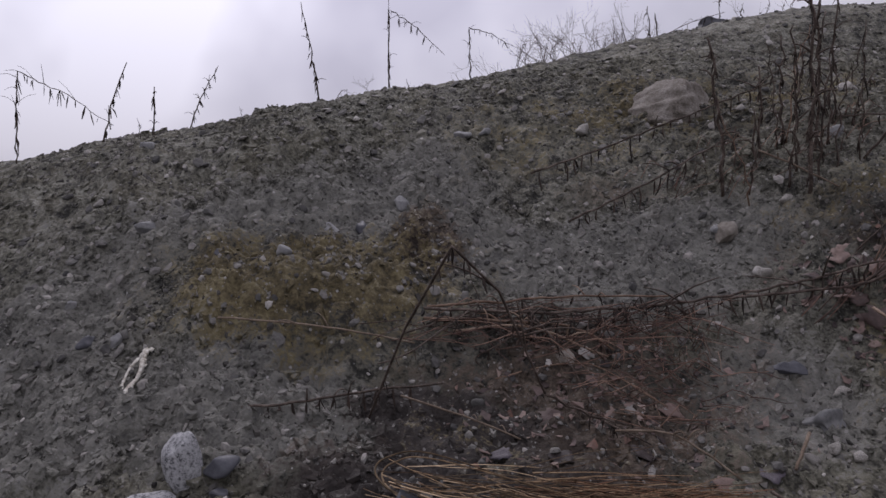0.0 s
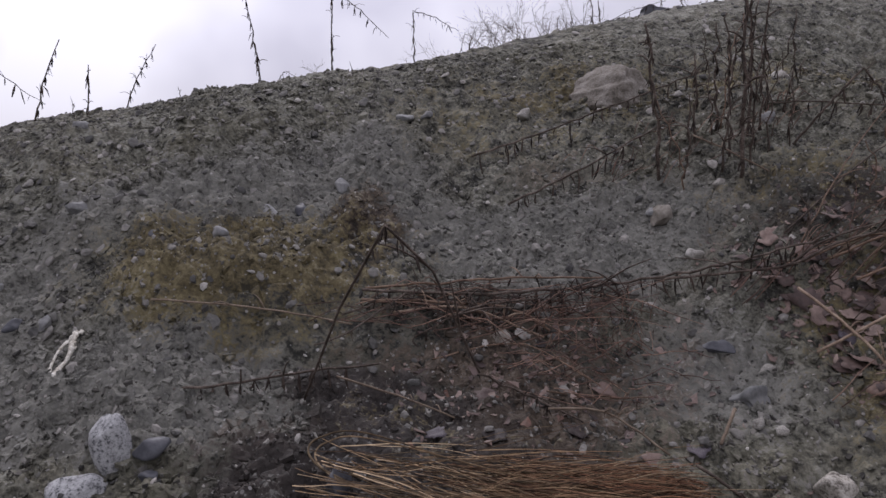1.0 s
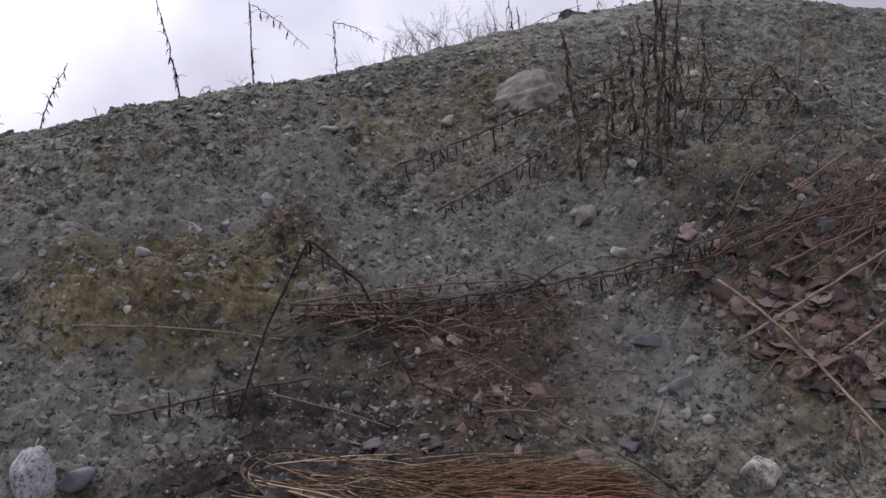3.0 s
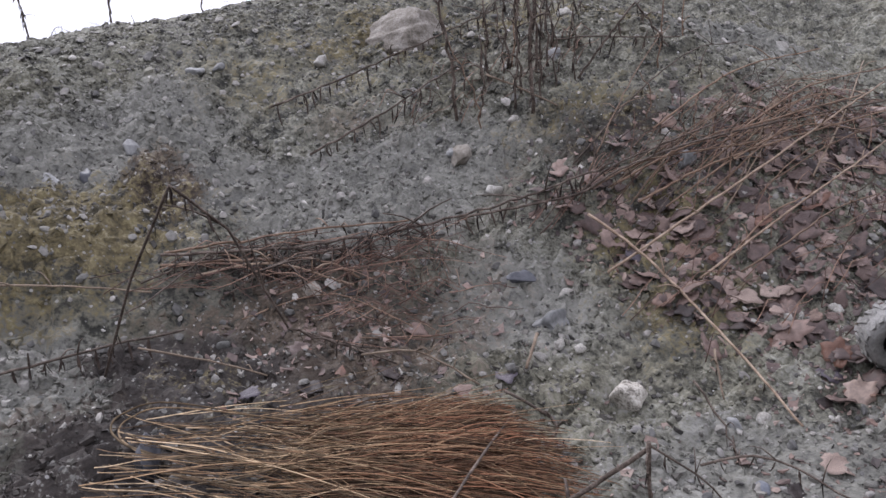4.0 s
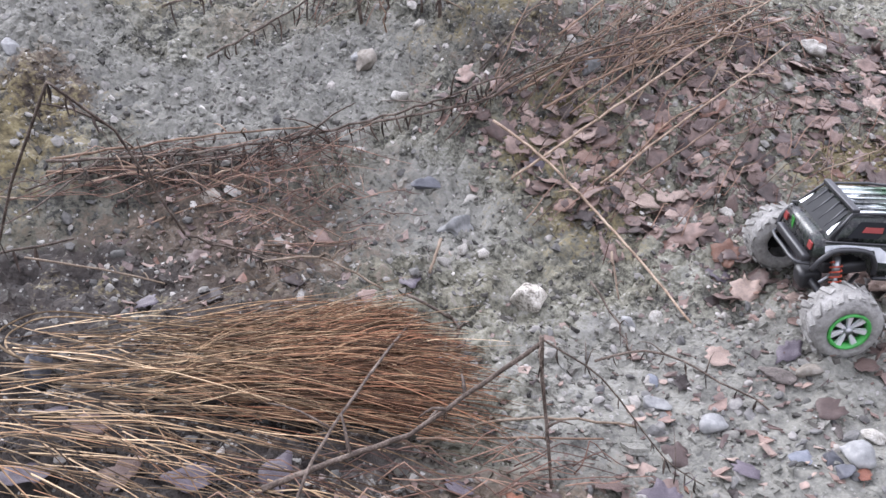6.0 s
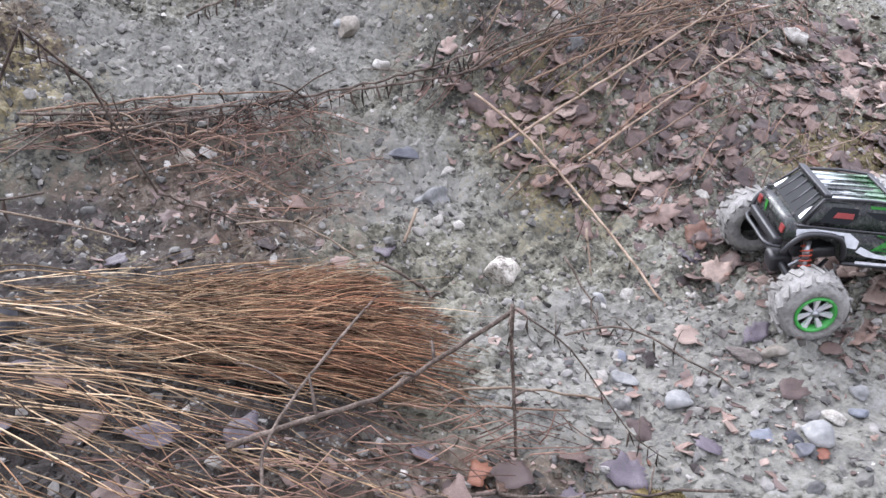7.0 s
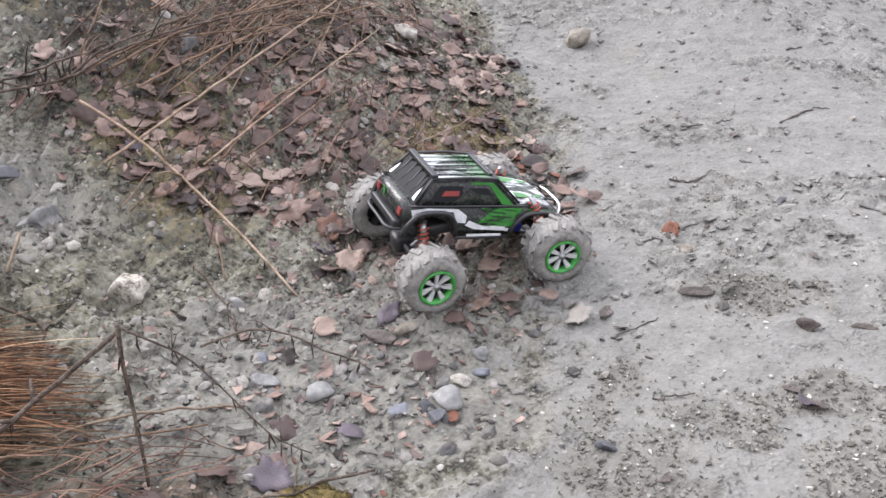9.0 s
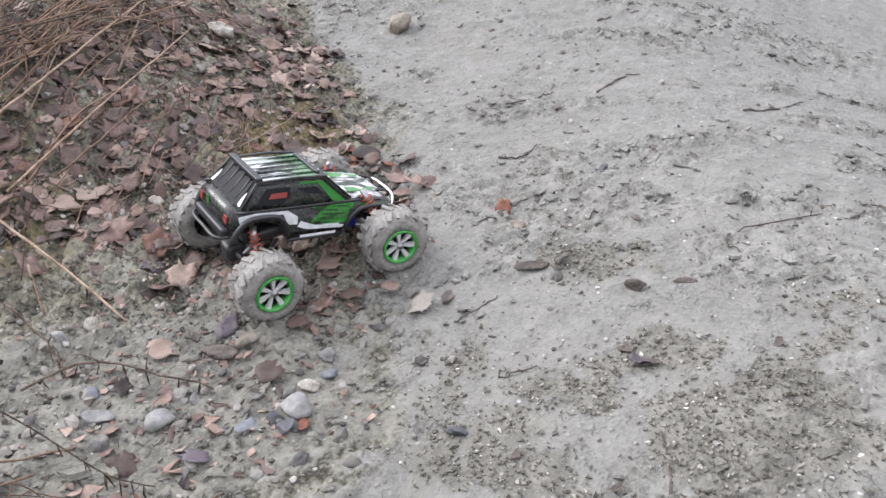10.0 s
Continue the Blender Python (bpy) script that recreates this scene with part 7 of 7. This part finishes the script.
def bone():
    x, y = -0.875, 2.265
    n = gn(x, y)
    root = Matrix.Translation((x, y, gz(x, y) + 0.02)) @ Vector((0, 0, 1)).rotation_difference(n).to_matrix().to_4x4() @ pose(0, 0, 0, 0, 0, 84)
    heap = Heap()
    r = np.random.default_rng(5)
    a = [(-0.08, 0.004, 0.004), (-0.056, 0.015, 0.008), (-0.02, 0.019, 0.012), (0.015, 0.021, 0.012), (0.04, 0.015, 0.013), (0.062, 0.006, 0.01)]
    b = [(-0.085, -0.004, 0.004), (-0.05, -0.009, 0.007), (-0.02, -0.015, 0.009), (0.02, -0.013, 0.012), (0.05, -0.004, 0.013), (0.095, 0.004, 0.006)]
    for pts, radii in ((a, [0.008, 0.0042, 0.0034, 0.0032, 0.005, 0.007]), (b, [0.011, 0.0085, 0.0048, 0.0062, 0.0085, 0.0065, 0.008])):
        v, f = tube(curve_through(pts, 30), radii, 9)
        heap.add(v + r.normal(0, 0.001, v.shape), f)
    for c, s in (((-0.096, 0.007, 0.004), 0.024), ((-0.094, -0.013, 0.003), 0.028), ((-0.078, -0.005, 0.008), 0.021), ((0.1, 0.008, 0.006), 0.022), ((0.098, -0.006, 0.008), 0.02), ((0.062, 0.004, 0.014), 0.026),
                 ((0.046, -0.008, 0.012), 0.02), ((0.03, -0.018, 0.01), 0.013)):
        v, f = rock(r, (s, s * 0.8, s * 0.75), 3, 0.5, 5)
        heap.add(v + np.array(c), f)
    ob = heap.build("bone", M_BONE)
    ob.matrix_world = root
    tagged(ob, "bleached white animal bone lying on the slope", "bone")


bone()


def moss_clump(x, y, w):
    r = np.random.default_rng(77)
    heap = Heap()
    v, f = ico(4)
    spread = 1 + 0.22 * fbm(v[:, 0] + 4, v[:, 1] + 2, 1.6, 4, 0.6, k=2)
    v = v * np.stack([0.5 * w * spread, 0.42 * w * spread, 0.085 * w * (1 + 0.6 * fbm(v[:, 0], v[:, 1], 3.5, 3, 0.6, k=4))], 1)
    heap.add(v, f)
    for _ in range(900):
        p = v[r.integers(len(v))]
        if p[2] < 0:
            continue
        d = np.array([r.normal(0, 0.6), r.normal(0, 0.6), 1.0])
        heap.add(*tube([p, p + d * r.uniform(0.002, 0.006)], [0.0012, 0.0004], 3))
    ob = heap.build("moss_clump", M_MOSS)
    ob.matrix_world = Matrix.Translation((x, y, gz(x, y) + 0.002))
    tagged(ob, "low ragged patch of yellow-green moss on clay", "moss")


moss_clump(0.95, 0.925, 0.138)


def bark(x, y, L, turn, material, label, name="bark_piece", seed=0, thick=0.2):
    r = np.random.default_rng(500 + seed)
    v, f = rock(r, (L, L * 0.45, L * thick), 3, 0.35, 5)
    ob = mesh_object(name, v, f, material, smooth_faces=False)
    ob.matrix_world = Matrix.Translation((x, y, gz(x, y) + L * thick * 0.25)) @ Vector((0, 0, 1)).rotation_difference(gn(x, y)).to_matrix().to_4x4() @ pose(0, 0, 0, r.uniform(-10, 10), r.uniform(-10, 10), turn)
    tagged(ob, label, "bark", "bark pieces")


bark(1.375, 1.20, 0.10, 120, M_BARK, "wet brown piece of bark on clay", seed=1)
bark(1.882, 0.461, 0.055, 80, M_BARK, "dark chunk of bark standing on sand", seed=2, thick=0.5)
bark(1.905, 0.72, 0.075, -65, M_BARK, "dark sliver of bark on sand", seed=3)
bark(1.924, 0.372, 0.05, 100, M_BARK, "thin dark sliver of bark on sand", seed=4)
bark(1.66, 0.36, 0.05, 100, M_BARK, "small dark chip of bark on sand", seed=5, thick=0.3)
bark(1.75, 0.86, 0.06, 10, M_BARK, "curved flake of bark on sand", seed=6)
bark(1.35, 1.02, 0.05, 60, M_BARK, "brown flake of bark among pebbles", seed=7)
for k, (pts, rad) in enumerate([
    ([(2.38, 1.06), (2.41, 1.0), (2.5, 0.99)], 0.004), ([(1.68, 0.80), (1.73, 0.775), (1.79, 0.75)], 0.0028), ([(2.98, 0.5), (3.1, 0.42), (3.25, 0.37)], 0.005),
    ([(2.12, 0.33), (2.19, 0.28), (2.3, 0.16)], 0.003), ([(2.12, 0.33), (2.08, 0.32), (2.06, 0.29)], 0.003), ([(2.3, 0.1), (2.4, 0.06), (2.36, 0.0)], 0.0035),
    ([(1.35, 0.22), (1.42, 0.24), (1.5, 0.28)], 0.0035), ([(2.9, 0.96), (3.05, 0.93), (3.1, 0.88)], 0.0045), ([(3.5, 1.2), (3.7, 1.1)], 0.005), ([(3.75, 0.82), (3.9, 0.75)], 0.005),
    ([(2.05, 0.95), (2.14, 0.9), (2.25, 0.84)], 0.0025), ([(1.55, 0.62), (1.6, 0.56)], 0.003), ([(2.7, 1.2), (2.8, 1.12), (2.86, 1.1)], 0.004),
]):
    stalk("stick", on_ground(pts, 0.004), [rad * 0.8, rad * 0.45], M_BARK, "short dark weathered stick lying on sand", 0, 0.03, 1 if k % 3 == 0 else 0, 160 + k, "sticks on the sand", "stick", steps=12, wobble=0.005)

# ================================================================ bare trees far behind the crest


def bare_tree(x, y, h, seed):
    r = np.random.default_rng(seed)
    root = empty("bare_tree", Matrix.Translation((x, y, gz(x, y) - 0.3)))
    trunk = curve_through([(0, 0, 0), (r.normal(0, 0.1), 0, h * 0.4), (r.normal(0, 0.3), 0, h * 0.95)], 10)
    v, f = tube(trunk, [h * 0.006, h * 0.0015], 6)
    mesh_object("trunk", v, f, M_STALK, root)
    heap = Heap()

    def branch(p, d, L, rad, depth):
        e = p + d * L
        mid = p + d * L * 0.5 + r.normal(0, 0.05 * L, 3)
        heap.add(*tube(curve_through([p, mid, e], 5), [rad, rad * 0.5], 4))
        if depth:
            for _ in range(r.integers(3, 5)):
                q = p + (e - p) * r.uniform(0.3, 1.0)
                nd = d + r.normal(0, 0.55, 3) + np.array([0, 0, 0.25])
                branch(q, nd / np.linalg.norm(nd), L * r.uniform(0.4, 0.65), rad * 0.55, depth - 1)

    for _ in range(13):
        i = r.integers(3, 10)
        a = r.uniform(0, 6.283)
        d = np.array([math.cos(a), math.sin(a), r.uniform(0.6, 1.6)])
        branch(trunk[i], d / np.linalg.norm(d), h * r.uniform(0.16, 0.3), h * 0.0022, 2)
    tagged(heap.build("branchwork", M_STALK, root, "thin bare branches"), kind="stuff")
    tagged(root, "leafless thin-branched tree standing behind the crest", "tree", "bare trees")


for k, (az, top, D) in enumerate([(1.2, 6.6, 34), (3.2, 7.0, 36), (5.2, 9.5, 30), (6.4, 10.2, 31), (7.8, 10.0, 30), (9.0, 10.4, 32), (10.2, 10.2, 31), (11.8, 10.4, 33), (13.0, 10.2, 31), (21.0, 12.5, 34), (23.5, 13.2, 33), (-3.6, 6.6, 40), (5.8, 9.6, 33), (7.1, 10.0, 29), (8.4, 10.3, 33), (9.6, 10.2, 30), (11.0, 10.3, 32), (12.4, 10.2, 30), (4.4, 8.2, 34), (14.2, 10.6, 32)]):
    x, y = D * math.sin(radians(az)), D * math.cos(radians(az))
    bare_tree(x, y, 0.82 * (1.12 + D * math.tan(radians(top)) - gz(x, y) + 0.3), 900 + k)

# ================================================================ loose pebbles and gravel
loose_pebbles(280, 41)
gravel("gravel", M_PEBBLE, 6000, (-2.2, 3.4, 0.5, 5.2), (0.010, 0.045), 1, 51, lambda z, x, y: 0.75 * (1 - 0.9 * z["sand"]) * (1 - 0.75 * blob(x, y, 1.2, 1.15, 0.5, 0.4)) * (1 - 0.4 * np.clip(z["moss"], 0, 1)), "mixed grey gravel lying in the bank's soil")
gravel("bank_stones", M_PEBBLE, 1500, (-1.9, 2.3, 2.3, 4.6), (0.014, 0.05), 2, 56, lambda z, x, y: 0.8 * (1 - z["sand"]) * np.clip(0.4 + fbm(x, y, 1.9, 3, k=5), 0.08, 1), "scattered grey and pale stones on the upper bank", 0.7, sink=-0.08)
gravel("soil_crumbs", M_GROUND, 9000, (-2.0, 3.2, 0.8, 4.6), (0.006, 0.034), 1, 52, lambda z, x, y: 0.8 * (1 - z["sand"]) * (1 - 0.8 * smooth(3.2, 3.8, y - 0.28 * np.clip(x + 1.2, 0, 4))), "grey crumbs of clay and soil over the bank", 0.45, earthy=True)
gravel("shingle", M_SHINGLE, 240, (0.7, 2.0, 0.75, 1.7), (0.010, 0.04), 2, 54, lambda z, x, y: np.clip(1.2 * blob(x, y, 1.25, 1.1, 0.4, 0.3, -35), 0, 1) * (1 - 0.8 * z["sand"]), "dense small shingle between the leaves and the sand", 0.55)
gravel("grit", M_GRIT, 5500, (1.0, 2.7, -0.25, 1.5), (0.003, 0.008), 1, 53, lambda z, x, y: np.clip(z["grit"] ** 2 * 1.4 + 0.035 * z["sand"] + 0.14 * (1 - z["sand"]), 0, 1), "olive-grey grit scattered over the sand")
gravel("litter_pebbles", M_PEBBLE, 420, (1.1, 2.9, 1.1, 2.5), (0.012, 0.04), 1, 55, lambda z, x, y: 0.8 * z["leafy"], "small pebbles lying among the fallen leaves", 0.7, sink=-0.25)
